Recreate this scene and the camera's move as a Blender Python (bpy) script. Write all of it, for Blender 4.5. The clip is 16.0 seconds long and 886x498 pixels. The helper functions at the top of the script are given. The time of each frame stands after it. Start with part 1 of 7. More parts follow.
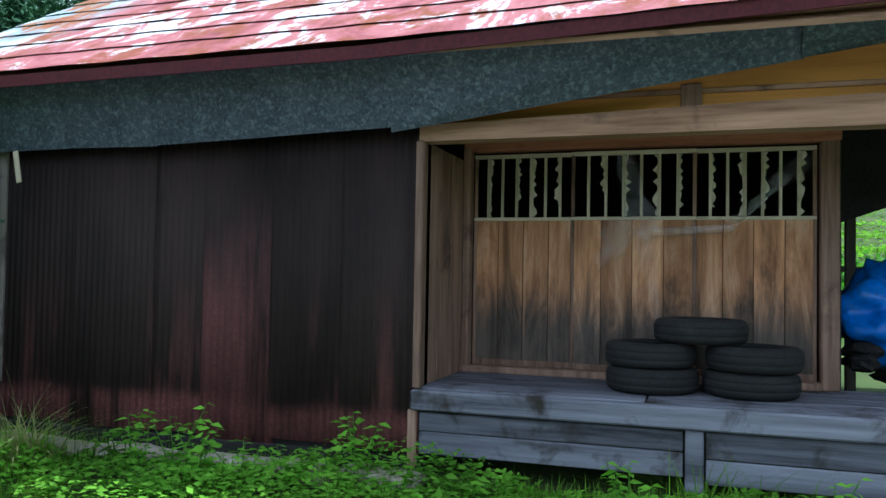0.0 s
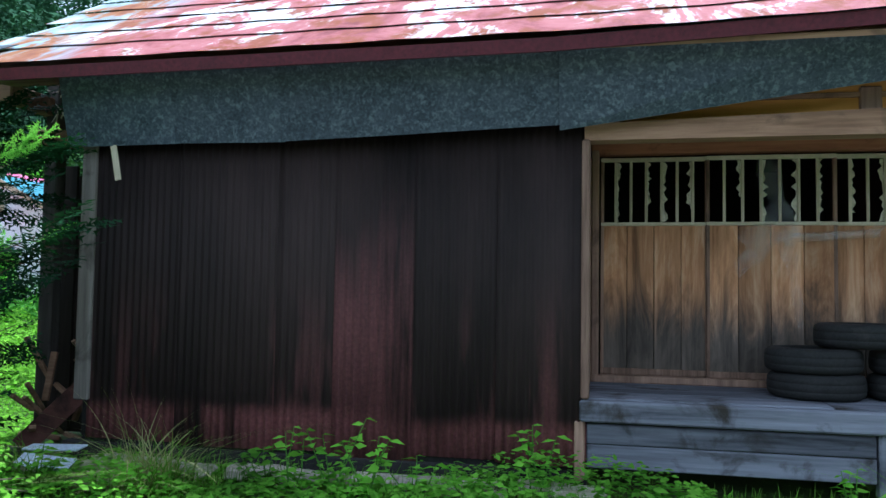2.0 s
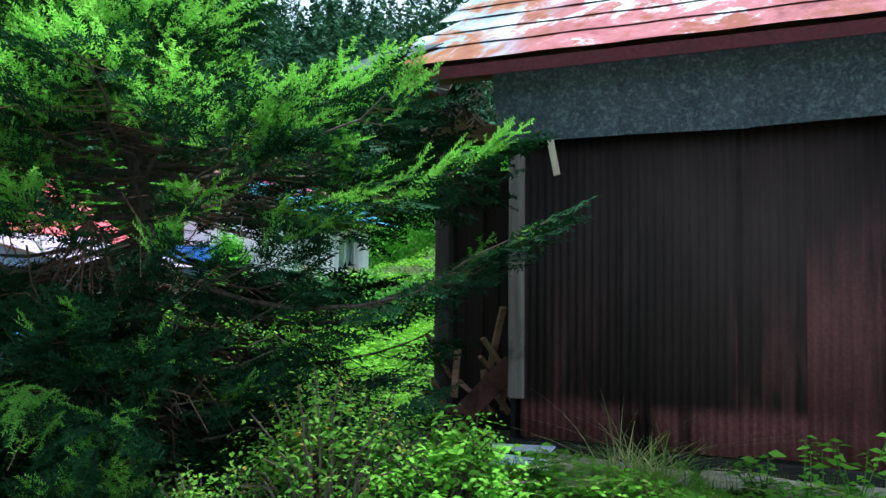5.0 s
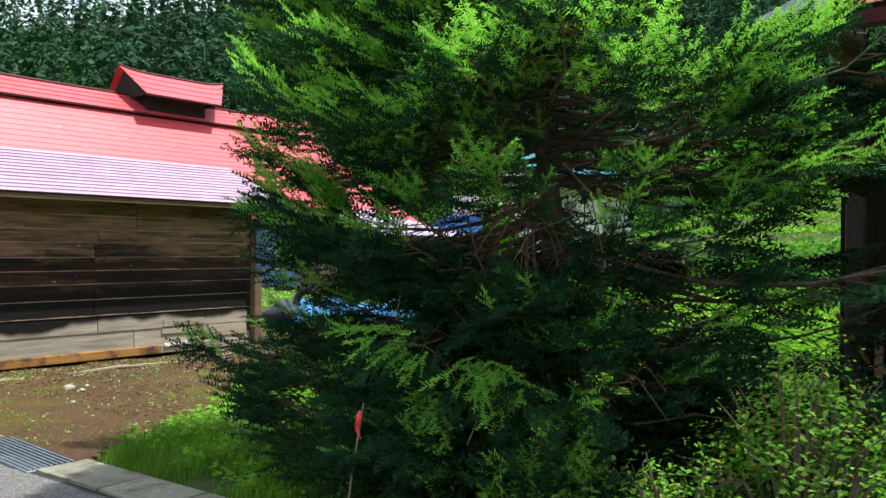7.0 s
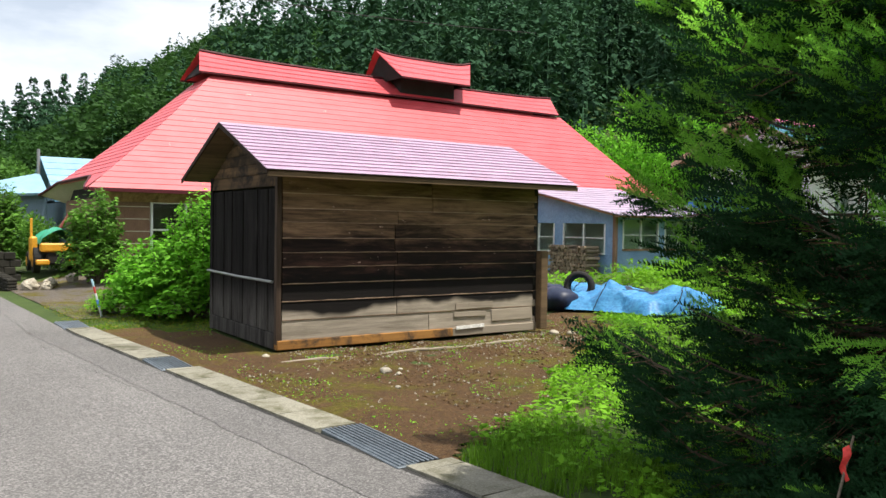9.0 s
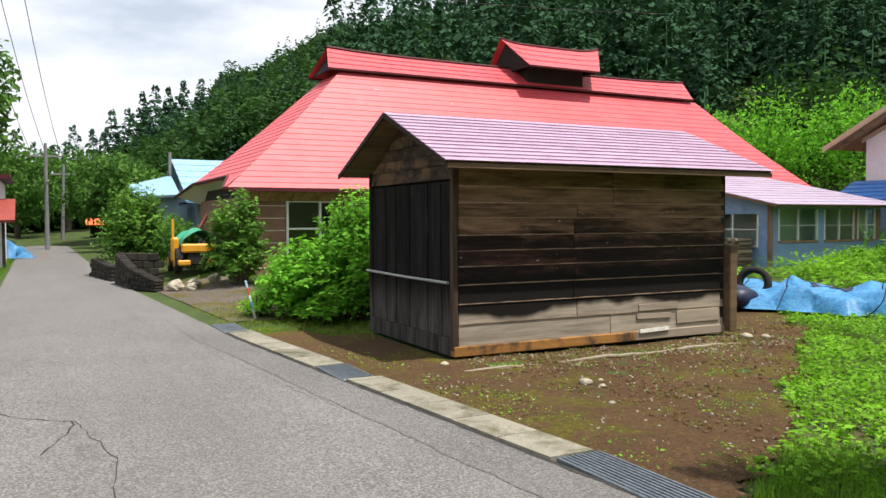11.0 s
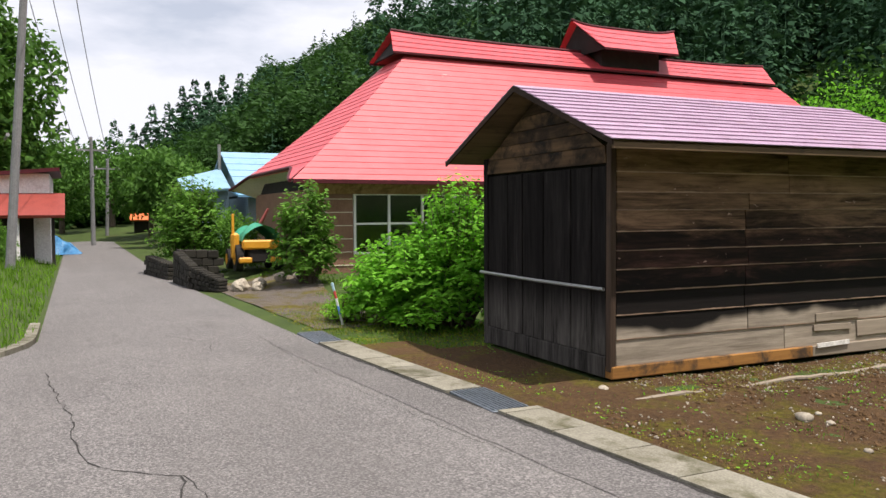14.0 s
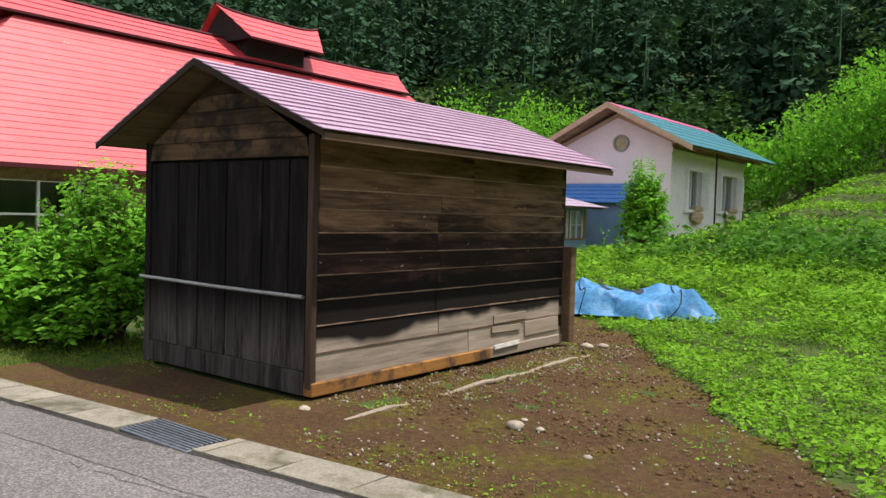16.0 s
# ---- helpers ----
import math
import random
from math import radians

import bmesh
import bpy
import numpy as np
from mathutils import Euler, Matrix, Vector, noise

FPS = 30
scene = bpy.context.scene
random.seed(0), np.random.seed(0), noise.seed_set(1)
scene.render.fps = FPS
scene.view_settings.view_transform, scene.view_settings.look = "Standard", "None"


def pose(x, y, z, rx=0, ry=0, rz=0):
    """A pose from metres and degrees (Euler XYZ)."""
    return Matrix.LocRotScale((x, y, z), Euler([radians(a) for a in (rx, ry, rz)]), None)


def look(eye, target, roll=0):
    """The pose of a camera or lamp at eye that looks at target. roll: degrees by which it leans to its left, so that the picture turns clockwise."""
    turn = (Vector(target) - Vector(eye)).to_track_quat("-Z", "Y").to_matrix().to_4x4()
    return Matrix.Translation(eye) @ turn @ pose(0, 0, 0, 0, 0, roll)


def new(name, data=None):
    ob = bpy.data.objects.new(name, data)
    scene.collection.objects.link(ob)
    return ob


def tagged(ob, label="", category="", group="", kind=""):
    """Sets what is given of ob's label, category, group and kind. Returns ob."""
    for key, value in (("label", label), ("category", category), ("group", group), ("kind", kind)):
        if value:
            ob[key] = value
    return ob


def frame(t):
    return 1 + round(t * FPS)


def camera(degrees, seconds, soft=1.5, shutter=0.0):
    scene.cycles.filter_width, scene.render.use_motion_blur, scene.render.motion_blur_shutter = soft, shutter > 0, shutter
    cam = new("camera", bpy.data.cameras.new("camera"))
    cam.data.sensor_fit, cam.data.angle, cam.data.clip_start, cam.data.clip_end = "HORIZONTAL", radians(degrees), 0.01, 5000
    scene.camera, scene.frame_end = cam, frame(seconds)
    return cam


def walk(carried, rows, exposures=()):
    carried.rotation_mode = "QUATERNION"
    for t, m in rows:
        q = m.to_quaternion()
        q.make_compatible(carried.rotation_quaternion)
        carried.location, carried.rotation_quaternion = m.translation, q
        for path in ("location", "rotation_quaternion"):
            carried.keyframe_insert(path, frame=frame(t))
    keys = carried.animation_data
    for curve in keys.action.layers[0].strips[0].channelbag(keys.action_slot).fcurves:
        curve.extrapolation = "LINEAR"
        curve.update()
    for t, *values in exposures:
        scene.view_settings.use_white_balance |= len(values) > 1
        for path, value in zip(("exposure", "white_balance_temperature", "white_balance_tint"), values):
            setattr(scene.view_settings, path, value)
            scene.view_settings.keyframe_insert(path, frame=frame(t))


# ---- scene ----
cam = camera(58.5, 16.0)
PATH = (  # seconds, eye x y z, yaw, pitch, roll
    (0, 0.227, 3.614, 1.623, 17.82, 1.95, 1.03),
    (0.5, -0.128, 3.581, 1.612, 15.93, 2.23, 0.97),
    (1, -0.482, 3.566, 1.572, 14.32, 2.75, 0.97),
    (1.5, -0.885, 3.535, 1.539, 12.89, 3.15, 0.86),
    (2, -1.271, 3.480, 1.538, 11.92, 3.15, 0.92),
    (2.5, -1.713, 3.438, 1.512, 11.80, 3.50, 0.97),
    (3, -2.164, 3.368, 1.515, 12.09, 3.44, 0.92),
    (3.5, -2.512, 3.268, 1.491, 13.12, 3.61, 0.97),
    (6, -3.568, 3.100, 1.587, 32.18, 0.92, 0.17),
    (6.5, -3.898, 3.005, 1.580, 36.30, 0.45, 0.28),
    (7, -4.227, 2.890, 1.577, 40.05, -0.08, 0.40),
    (7.5, -4.557, 2.765, 1.587, 44.60, -0.90, 0.46),
    (8, -4.880, 2.675, 1.606, 49.40, -1.30, 0.60),
    (8.5, -5.208, 2.605, 1.592, 52.91, -1.42, 1.15),
    (9, -5.530, 2.527, 1.612, 55.47, -1.75, 0.90),
    (9.5, -5.880, 2.445, 1.602, 58.02, -1.84, 0.77),
    (10, -6.185, 2.356, 1.602, 60.06, -1.96, 0.34),
    (12.5, -7.736, 1.909, 1.600, 64.69, -2.39, -0.27),
    (13, -8.055, 1.855, 1.602, 65.04, -2.47, -0.32),
    (13.5, -8.365, 1.825, 1.593, 65.28, -2.50, -0.26),
    (14, -8.670, 1.840, 1.592, 65.08, -2.55, -0.33),
    (14.5, -8.916, 1.850, 1.588, 58.46, -2.81, 0.01),
    (15, -9.178, 1.870, 1.594, 51.95, -2.98, 0.75),
    (15.5, -9.458, 1.857, 1.590, 44.22, -2.80, 1.58),
    (16, -9.758, 1.840, 1.600, 38.09, -2.49, 1.64),
)


def gaze(x, y, z, yaw, pitch, roll):
    a, b = radians(yaw), radians(pitch)
    ahead = Vector((-math.sin(a) * math.cos(b), math.cos(a) * math.cos(b), math.sin(b)))
    return look((x, y, z), Vector((x, y, z)) + ahead, roll)


walk(cam, [(row[0], gaze(*row[1:])) for row in PATH],
     exposures=((0, 0.95, 5300, 4), (3.5, 1.0, 4950, 2), (6, 0.95, 5700, 4), (8, 0.62, 6500, 8), (10, 0.58, 6600, 9), (12.5, 0.42, 6700, 13), (16, 0.38, 6700, 16)))

# ---- light ----
SUN_TO = Vector((0.31, 0.20, 1.0)).normalized()
world = bpy.data.worlds.new("sky")
scene.world = world
world.use_nodes = True
wn, wl = world.node_tree.nodes, world.node_tree.links
sky = wn.new("ShaderNodeTexSky")
sky.sky_type, sky.sun_disc = "NISHITA", False
sky.sun_elevation = math.asin(SUN_TO.z)
sky.sun_rotation = math.atan2(SUN_TO.x, SUN_TO.y)
sky.air_density, sky.dust_density = 1.0, 1.5
cloud_at = wn.new("ShaderNodeTexCoord")
cloud_map = wn.new("ShaderNodeMapping")
cloud_map.inputs["Scale"].default_value = (1.6, 1.6, 5.0)
wl.new(cloud_at.outputs["Generated"], cloud_map.inputs["Vector"])
cloud = wn.new("ShaderNodeTexNoise")
cloud.inputs["Scale"].default_value, cloud.inputs["Detail"].default_value = 1.7, 7
cloud.inputs["Roughness"].default_value = 0.55
wl.new(cloud_map.outputs["Vector"], cloud.inputs["Vector"])
cover = wn.new("ShaderNodeMapRange")
cover.inputs["From Min"].default_value, cover.inputs["From Max"].default_value = 0.34, 0.52
cover.inputs["To Min"].default_value = 0.48
wl.new(cloud.outputs["Fac"], cover.inputs["Value"])
sky_mix = wn.new("ShaderNodeMix")
sky_mix.data_type = "RGBA"
wl.new(cover.outputs["Result"], sky_mix.inputs["Factor"])
wl.new(sky.outputs["Color"], sky_mix.inputs["A"])
sky_mix.inputs["B"].default_value = (8.5, 9.0, 9.9, 1)
bg = wn["Background"]
bg.inputs["Strength"].default_value = 0.085
wl.new(sky_mix.outputs["Result"], bg.inputs["Color"])
sun = new("sun", bpy.data.lights.new("sun", "SUN"))
sun.data.energy, sun.data.angle, sun.data.color = 4.4, radians(0.6), (1.0, 0.95, 0.87)
sun.matrix_world = look(SUN_TO * 60, (0, 0, 0))


# ---- mesh tools ----
class Mesh:
    """Collects vertices and faces of one mesh."""

    def __init__(self):
        self.v, self.f = [], []

    def add(self, verts, faces):
        n = len(self.v)
        self.v += [tuple(p) for p in verts]
        self.f += [tuple(n + i for i in f) for f in faces]
        return self

    def box(self, lo, hi, c=0.004, m=None):
        """A box with chamfered edges, turned by m."""
        lo, hi = Vector(lo), Vector(hi)
        c = min(c, min((hi - lo)[i] for i in range(3)) * 0.3)
        vs, at = [], {}
        for sx in (0, 1):
            for sy in (0, 1):
                for sz in (0, 1):
                    s = (sx, sy, sz)
                    for ax in range(3):
                        p = [(hi if s[i] else lo)[i] + (0 if i == ax else (-c if s[i] else c)) for i in range(3)]
                        at[s, ax] = len(vs)
                        vs.append(p)
        fs = []
        for ax in range(3):
            u, w = (ax + 1) % 3, (ax + 2) % 3
            for side in (0, 1):
                ring = []
                for a, b in ((0, 0), (1, 0), (1, 1), (0, 1)):
                    s = [0, 0, 0]
                    s[ax], s[u], s[w] = side, a, b
                    ring.append(at[tuple(s), ax])
                fs.append(ring if side else ring[::-1])
            for a in (0, 1):
                for b in (0, 1):
                    s0, s1 = [0, 0, 0], [0, 0, 0]
                    s0[u] = s1[u] = a
                    s0[w] = s1[w] = b
                    s1[ax] = 1
                    q = [at[tuple(s0), u], at[tuple(s1), u], at[tuple(s1), w], at[tuple(s0), w]]
                    fs.append(q if a == b else q[::-1])
        for s in [(a, b, d) for a in (0, 1) for b in (0, 1) for d in (0, 1)]:
            t = [at[s, 0], at[s, 1], at[s, 2]]
            fs.append(t if sum(s) % 2 else t[::-1])
        if m is not None:
            vs = [m @ Vector(p) for p in vs]
        return self.add(vs, fs)

    def beam(self, a, b, w, h, c=0.004, up=(0, 0, 1)):
        """A straight timber from a to b, w wide and h high."""
        a, b = Vector(a), Vector(b)
        d = b - a
        x = d.normalized()
        y = Vector(up).cross(x)
        y = y.normalized() if y.length > 1e-5 else Vector((0, 1, 0))
        z = x.cross(y)
        m = Matrix((x, y, z)).transposed().to_4x4()
        m.translation = a
        return self.box((0, -w / 2, -h / 2), (d.length, w / 2, h / 2), c, m)

    def tube(self, pts, radii, n=8, cap=True):
        pts = [Vector(p) for p in pts]
        vs, fs = [], []
        for i, p in enumerate(pts):
            d = (pts[min(i + 1, len(pts) - 1)] - pts[max(i - 1, 0)]).normalized()
            u = d.orthogonal().normalized() if i == 0 else (u - d * u.dot(d)).normalized()
            w = d.cross(u)
            for k in range(n):
                a = 2 * math.pi * k / n
                vs.append(p + (u * math.cos(a) + w * math.sin(a)) * radii[i])
        for i in range(len(pts) - 1):
            for k in range(n):
                fs.append((i * n + k, i * n + (k + 1) % n, (i + 1) * n + (k + 1) % n, (i + 1) * n + k))
        if cap:
            fs += [tuple(range(n))[::-1], tuple((len(pts) - 1) * n + k for k in range(n))]
        return self.add(vs, fs)

    def lathe(self, profile, n=32, m=None):
        """A closed ring of (radius, z) turned round z."""
        vs, fs, k = [], [], len(profile)
        for i in range(n):
            a = 2 * math.pi * i / n
            vs += [Vector((r * math.cos(a), r * math.sin(a), z)) for r, z in profile]
        for i in range(n):
            for j in range(k):
                fs.append((i * k + j, (i + 1) % n * k + j, (i + 1) % n * k + (j + 1) % k, i * k + (j + 1) % k))
        if m is not None:
            vs = [m @ p for p in vs]
        return self.add(vs, fs)

    def slab(self, ring, thick):
        """A flat polygon (in order, its upper side seen anticlockwise) with thickness along its normal, downwards."""
        ring = [Vector(p) for p in ring]
        nrm = (ring[1] - ring[0]).cross(ring[2] - ring[0]).normalized()
        k = len(ring)
        vs = ring + [p - nrm * thick for p in ring]
        fs = [tuple(range(k)), tuple(range(2 * k - 1, k - 1, -1))]
        fs += [((i + 1) % k, i, k + i, k + (i + 1) % k) for i in range(k)]
        return self.add(vs, fs)

    def sheet(self, fn, nu, nv, thick=0.0):
        """A surface fn(u, v) with u, v from 0 to 1; thick: a second skin moved along y."""
        vs = [fn(i / nu, j / nv) for i in range(nu + 1) for j in range(nv + 1)]
        g = lambda i, j: i * (nv + 1) + j
        fs = [(g(i, j), g(i + 1, j), g(i + 1, j + 1), g(i, j + 1)) for i in range(nu) for j in range(nv)]
        return self.add(vs, fs)

    def blob(self, at, size, seed=0, rough=0.25, nu=12, nv=8, squash=0.0):
        """A lumpy stone-like body."""
        off = Vector((seed * 7.3, seed * 3.1, seed * 1.7))
        vs, fs = [], []
        for j in range(nv + 1):
            th = math.pi * j / nv
            for i in range(nu):
                a = 2 * math.pi * i / nu
                d = Vector((math.sin(th) * math.cos(a), math.sin(th) * math.sin(a), math.cos(th)))
                r = 1 + rough * noise.noise(d * 1.6 + off) + rough * 0.5 * noise.noise(d * 3.7 + off)
                p = Vector((d.x * size[0], d.y * size[1], d.z * size[2])) * r
                vs.append(p + Vector(at))
        for j in range(nv):
            for i in range(nu):
                fs.append((j * nu + i, (j + 1) * nu + i, (j + 1) * nu + (i + 1) % nu, j * nu + (i + 1) % nu))
        return self.add(vs, fs)

    def data(self, name, material, smooth=False):
        me = bpy.data.meshes.new(name)
        me.from_pydata(self.v, [], self.f)
        me.materials.append(material)
        if smooth:
            me.polygons.foreach_set("use_smooth", [True] * len(me.polygons))
        me.update()
        return me


def thing(name, at, label, category, group="", kind=""):
    """An Empty at the thing's base."""
    ob = new(name)
    ob.empty_display_size = 0.1
    ob.matrix_world = Matrix.Translation(at)
    return tagged(ob, label, category, group, kind)


def standing(ob):
    """The place of an object in the world."""
    m = ob.matrix_parent_inverse @ ob.matrix_basis if ob.parent else ob.matrix_basis.copy()
    return standing(ob.parent) @ m if ob.parent else m


def under(ob, parent):
    ob.parent = parent
    ob.matrix_parent_inverse = standing(parent).inverted()
    return ob


def part(name, mesh, material, parent, label="", smooth=False):
    """Links a mesh as one part under a thing or a part."""
    ob = under(new(name, mesh.data(name, material, smooth)), parent)
    return tagged(ob, label)


def whole(name, mesh, material, label, category="", group="", kind="", smooth=False):
    return tagged(new(name, mesh.data(name, material, smooth)), label, category, group, kind)


def from_arrays(name, verts, faces, material, smooth=False):
    """A mesh from numpy arrays: verts (n, 3), faces (m, 3 or 4)."""
    me = bpy.data.meshes.new(name)
    k = faces.shape[1]
    me.vertices.add(len(verts))
    me.vertices.foreach_set("co", np.ascontiguousarray(verts, np.float32).ravel())
    me.loops.add(faces.size)
    me.loops.foreach_set("vertex_index", np.ascontiguousarray(faces, np.int32).ravel())
    me.polygons.add(len(faces))
    me.polygons.foreach_set("loop_start", np.arange(0, faces.size, k, dtype=np.int32))
    if smooth:
        me.polygons.foreach_set("use_smooth", np.ones(len(faces), bool))
    me.materials.append(material)
    me.update(calc_edges=True)
    me.validate()
    return me


# ---- materials ----
def shader(name):
    m = bpy.data.materials.new(name)
    m.use_nodes = True
    t = m.node_tree
    return m, t, t.nodes["Principled BSDF"]


def node(t, kind, **values):
    n = t.nodes.new(kind)
    for key, v in values.items():
        n.inputs[key.replace("_", " ")].default_value = v
    return n


def coords(t, stretch=(1, 1, 1), turn=(0, 0, 0), jump=0.0):
    tc = t.nodes.new("ShaderNodeTexCoord")
    mp = node(t, "ShaderNodeMapping")
    mp.inputs["Scale"].default_value = stretch
    mp.inputs["Rotation"].default_value = turn
    t.links.new(tc.outputs["Object"], mp.inputs["Vector"])
    if jump:
        info = t.nodes.new("ShaderNodeObjectInfo")
        mul = t.nodes.new("ShaderNodeMath")
        mul.operation = "MULTIPLY"
        mul.inputs[1].default_value = jump
        t.links.new(info.outputs["Random"], mul.inputs[0])
        t.links.new(mul.outputs[0], mp.inputs["Location"])
    return mp.outputs["Vector"]


def noisy(t, vec, scale, detail=6, rough=0.55, distort=0.0):
    n = node(t, "ShaderNodeTexNoise", Scale=scale, Detail=detail, Roughness=rough, Distortion=distort)
    t.links.new(vec, n.inputs["Vector"])
    return n.outputs["Fac"]


def ramp(t, fac, stops):
    r = t.nodes.new("ShaderNodeValToRGB")
    e = r.color_ramp.elements
    while len(e) < len(stops):
        e.new(0.5)
    for el, (p, c) in zip(e, stops):
        el.position, el.color = p, (*c, 1)
    t.links.new(fac, r.inputs["Fac"])
    return r.outputs["Color"]


def mix(t, fac, a, b, how="MIX"):
    m = t.nodes.new("ShaderNodeMix")
    m.data_type, m.blend_type = "RGBA", how
    for key, v in (("Factor", fac), ("A", a), ("B", b)):
        if isinstance(v, (int, float)):
            m.inputs[key].default_value = v
        elif isinstance(v, tuple):
            m.inputs[key].default_value = (*v, 1)
        else:
            t.links.new(v, m.inputs[key])
    return m.outputs["Result"]


def bumped(t, bsdf, height, strength, distance=0.01):
    b = node(t, "ShaderNodeBump", Strength=strength, Distance=distance)
    t.links.new(height, b.inputs["Height"])
    t.links.new(b.outputs["Normal"], bsdf.inputs["Normal"])


def per_piece(t, colour, spread, hue=0.0):
    """Varies the colour from object to object."""
    info = t.nodes.new("ShaderNodeObjectInfo")
    r = node(t, "ShaderNodeMapRange")
    r.inputs["To Min"].default_value, r.inputs["To Max"].default_value = 1 - spread, 1 + spread
    t.links.new(info.outputs["Random"], r.inputs["Value"])
    h = node(t, "ShaderNodeHueSaturation")
    t.links.new(colour, h.inputs["Color"])
    t.links.new(r.outputs["Result"], h.inputs["Value"])
    return h.outputs["Color"]


def plain(name, dark, light, scale=4.0, rough=0.8, bump=0.15, metal=0.0, stretch=(1, 1, 1), fine=40.0, spread=0.0, spec=0.3, dirt=None, dirt_at=(0.55, 0.7), dirt_scale=1.5, jump=0.0):
    """A general surface: two colours by coarse and fine noise, with stains and relief."""
    m, t, b = shader(name)
    vec = coords(t, stretch, jump=jump)
    coarse = noisy(t, vec, scale, 7, 0.6)
    grain = noisy(t, vec, fine, 4, 0.6)
    col = ramp(t, coarse, [(0.32, dark), (0.68, light)])
    col = mix(t, 0.45, col, ramp(t, grain, [(0.3, tuple(0.55 * v for v in dark)), (0.7, tuple(min(1, 1.35 * v) for v in light))]))
    if dirt:
        stain = ramp(t, noisy(t, vec, dirt_scale, 9, 0.68, 0.4), [(dirt_at[0], (0, 0, 0)), (dirt_at[1], (1, 1, 1))])
        col = mix(t, stain, col, dirt)
    if spread:
        col = per_piece(t, col, spread)
    t.links.new(col, b.inputs["Base Color"])
    b.inputs["Roughness"].default_value, b.inputs["Metallic"].default_value = rough, metal
    b.inputs["Specular IOR Level"].default_value = spec
    if bump:
        bumped(t, b, grain, bump)
    return m


def timber(name, dark, light, axis="z", grain=34.0, rough=0.85, bump=0.5, spread=0.12, stain=(0.03, 0.025, 0.02), stain_at=(0.56, 0.75), pale=None, spec=0.2):
    """Weathered wood with grain along an axis."""
    m, t, b = shader(name)
    k = {"x": (0.06, 1, 1), "y": (1, 0.06, 1), "z": (1, 1, 0.06)}[axis]
    vec = coords(t, k, jump=9.0)
    whole_at = coords(t, (1, 1, 1), jump=5.0)
    fibre = noisy(t, vec, grain, 8, 0.65, 0.3)
    broad = noisy(t, vec, grain * 0.16, 4, 0.5, 0.8)
    col = mix(t, 0.5, ramp(t, fibre, [(0.3, dark), (0.7, light)]), ramp(t, broad, [(0.35, dark), (0.65, light)]))
    spots = ramp(t, noisy(t, whole_at, 2.6, 8, 0.65, 0.5), [(stain_at[0], (0, 0, 0)), (stain_at[1], (1, 1, 1))])
    col = mix(t, spots, col, stain)
    if pale:
        patches = ramp(t, noisy(t, vec, grain * 0.3, 6, 0.7, 0.4), [(0.6, (0, 0, 0)), (0.72, (1, 1, 1))])
        col = mix(t, patches, col, pale)
    t.links.new(per_piece(t, col, spread), b.inputs["Base Color"])
    b.inputs["Roughness"].default_value, b.inputs["Specular IOR Level"].default_value = rough, spec
    bumped(t, b, fibre, bump, 0.006)
    return m


def band(t, z, blur, wave, source, along="Object", axis="Z"):
    """A mask that goes from 0 below a height to 1 above it, its edge moved by a noise."""
    place = t.nodes.new("ShaderNodeTexCoord")
    xyz = t.nodes.new("ShaderNodeSeparateXYZ")
    t.links.new(place.outputs[along], xyz.inputs[0])
    add = t.nodes.new("ShaderNodeMath")
    add.operation = "MULTIPLY_ADD"
    t.links.new(source, add.inputs[0])
    add.inputs[1].default_value = wave
    t.links.new(xyz.outputs[axis], add.inputs[2])
    r = node(t, "ShaderNodeMapRange")
    r.interpolation_type = "SMOOTHSTEP"
    r.inputs["From Min"].default_value, r.inputs["From Max"].default_value = z + wave / 2 - blur, z + wave / 2 + blur
    t.links.new(add.outputs[0], r.inputs["Value"])
    return r.outputs["Result"]


def leafy(name, dark, light, through_light=0.35, rough=0.6, dry=None, clump=1.4):
    """Foliage: every leaf takes its own tone; light comes through."""
    m, t, b = shader(name)
    geo = t.nodes.new("ShaderNodeNewGeometry")
    vec = coords(t)
    clumps = noisy(t, vec, clump, 3)
    stops = [(0.0, dark), (0.75, light), (1.0, tuple(1.25 * v for v in light))]
    if dry:
        stops = [(0.0, dark), (0.7, light), (0.925, tuple(1.15 * v for v in light)), (0.935, dry)]
    col = ramp(t, geo.outputs["Random Per Island"], stops)
    col = mix(t, 0.6, col, ramp(t, clumps, [(0.3, tuple(0.6 * v for v in dark)), (0.7, tuple(1.5 * v for v in light))]), "MIX")
    t.links.new(col, b.inputs["Base Color"])
    b.inputs["Roughness"].default_value, b.inputs["Specular IOR Level"].default_value = max(rough, 0.7), 0.10
    tr = t.nodes.new("ShaderNodeBsdfTranslucent")
    t.links.new(mix(t, 1.0, col, (1.05, 1.15, 0.75), "MULTIPLY"), tr.inputs["Color"])
    ms = t.nodes.new("ShaderNodeMixShader")
    ms.inputs["Fac"].default_value = through_light
    t.links.new(b.outputs["BSDF"], ms.inputs[1])
    t.links.new(tr.outputs["BSDF"], ms.inputs[2])
    t.links.new(ms.outputs["Shader"], t.nodes["Material Output"].inputs["Surface"])
    return m


def glassy(name, tint=(0.8, 0.9, 0.9), rough=0.05):
    m, t, b = shader(name)
    b.inputs["Base Color"].default_value = (*tint, 1)
    b.inputs["Roughness"].default_value = rough
    b.inputs["Transmission Weight"].default_value = 1.0
    b.inputs["IOR"].default_value = 1.45
    return m




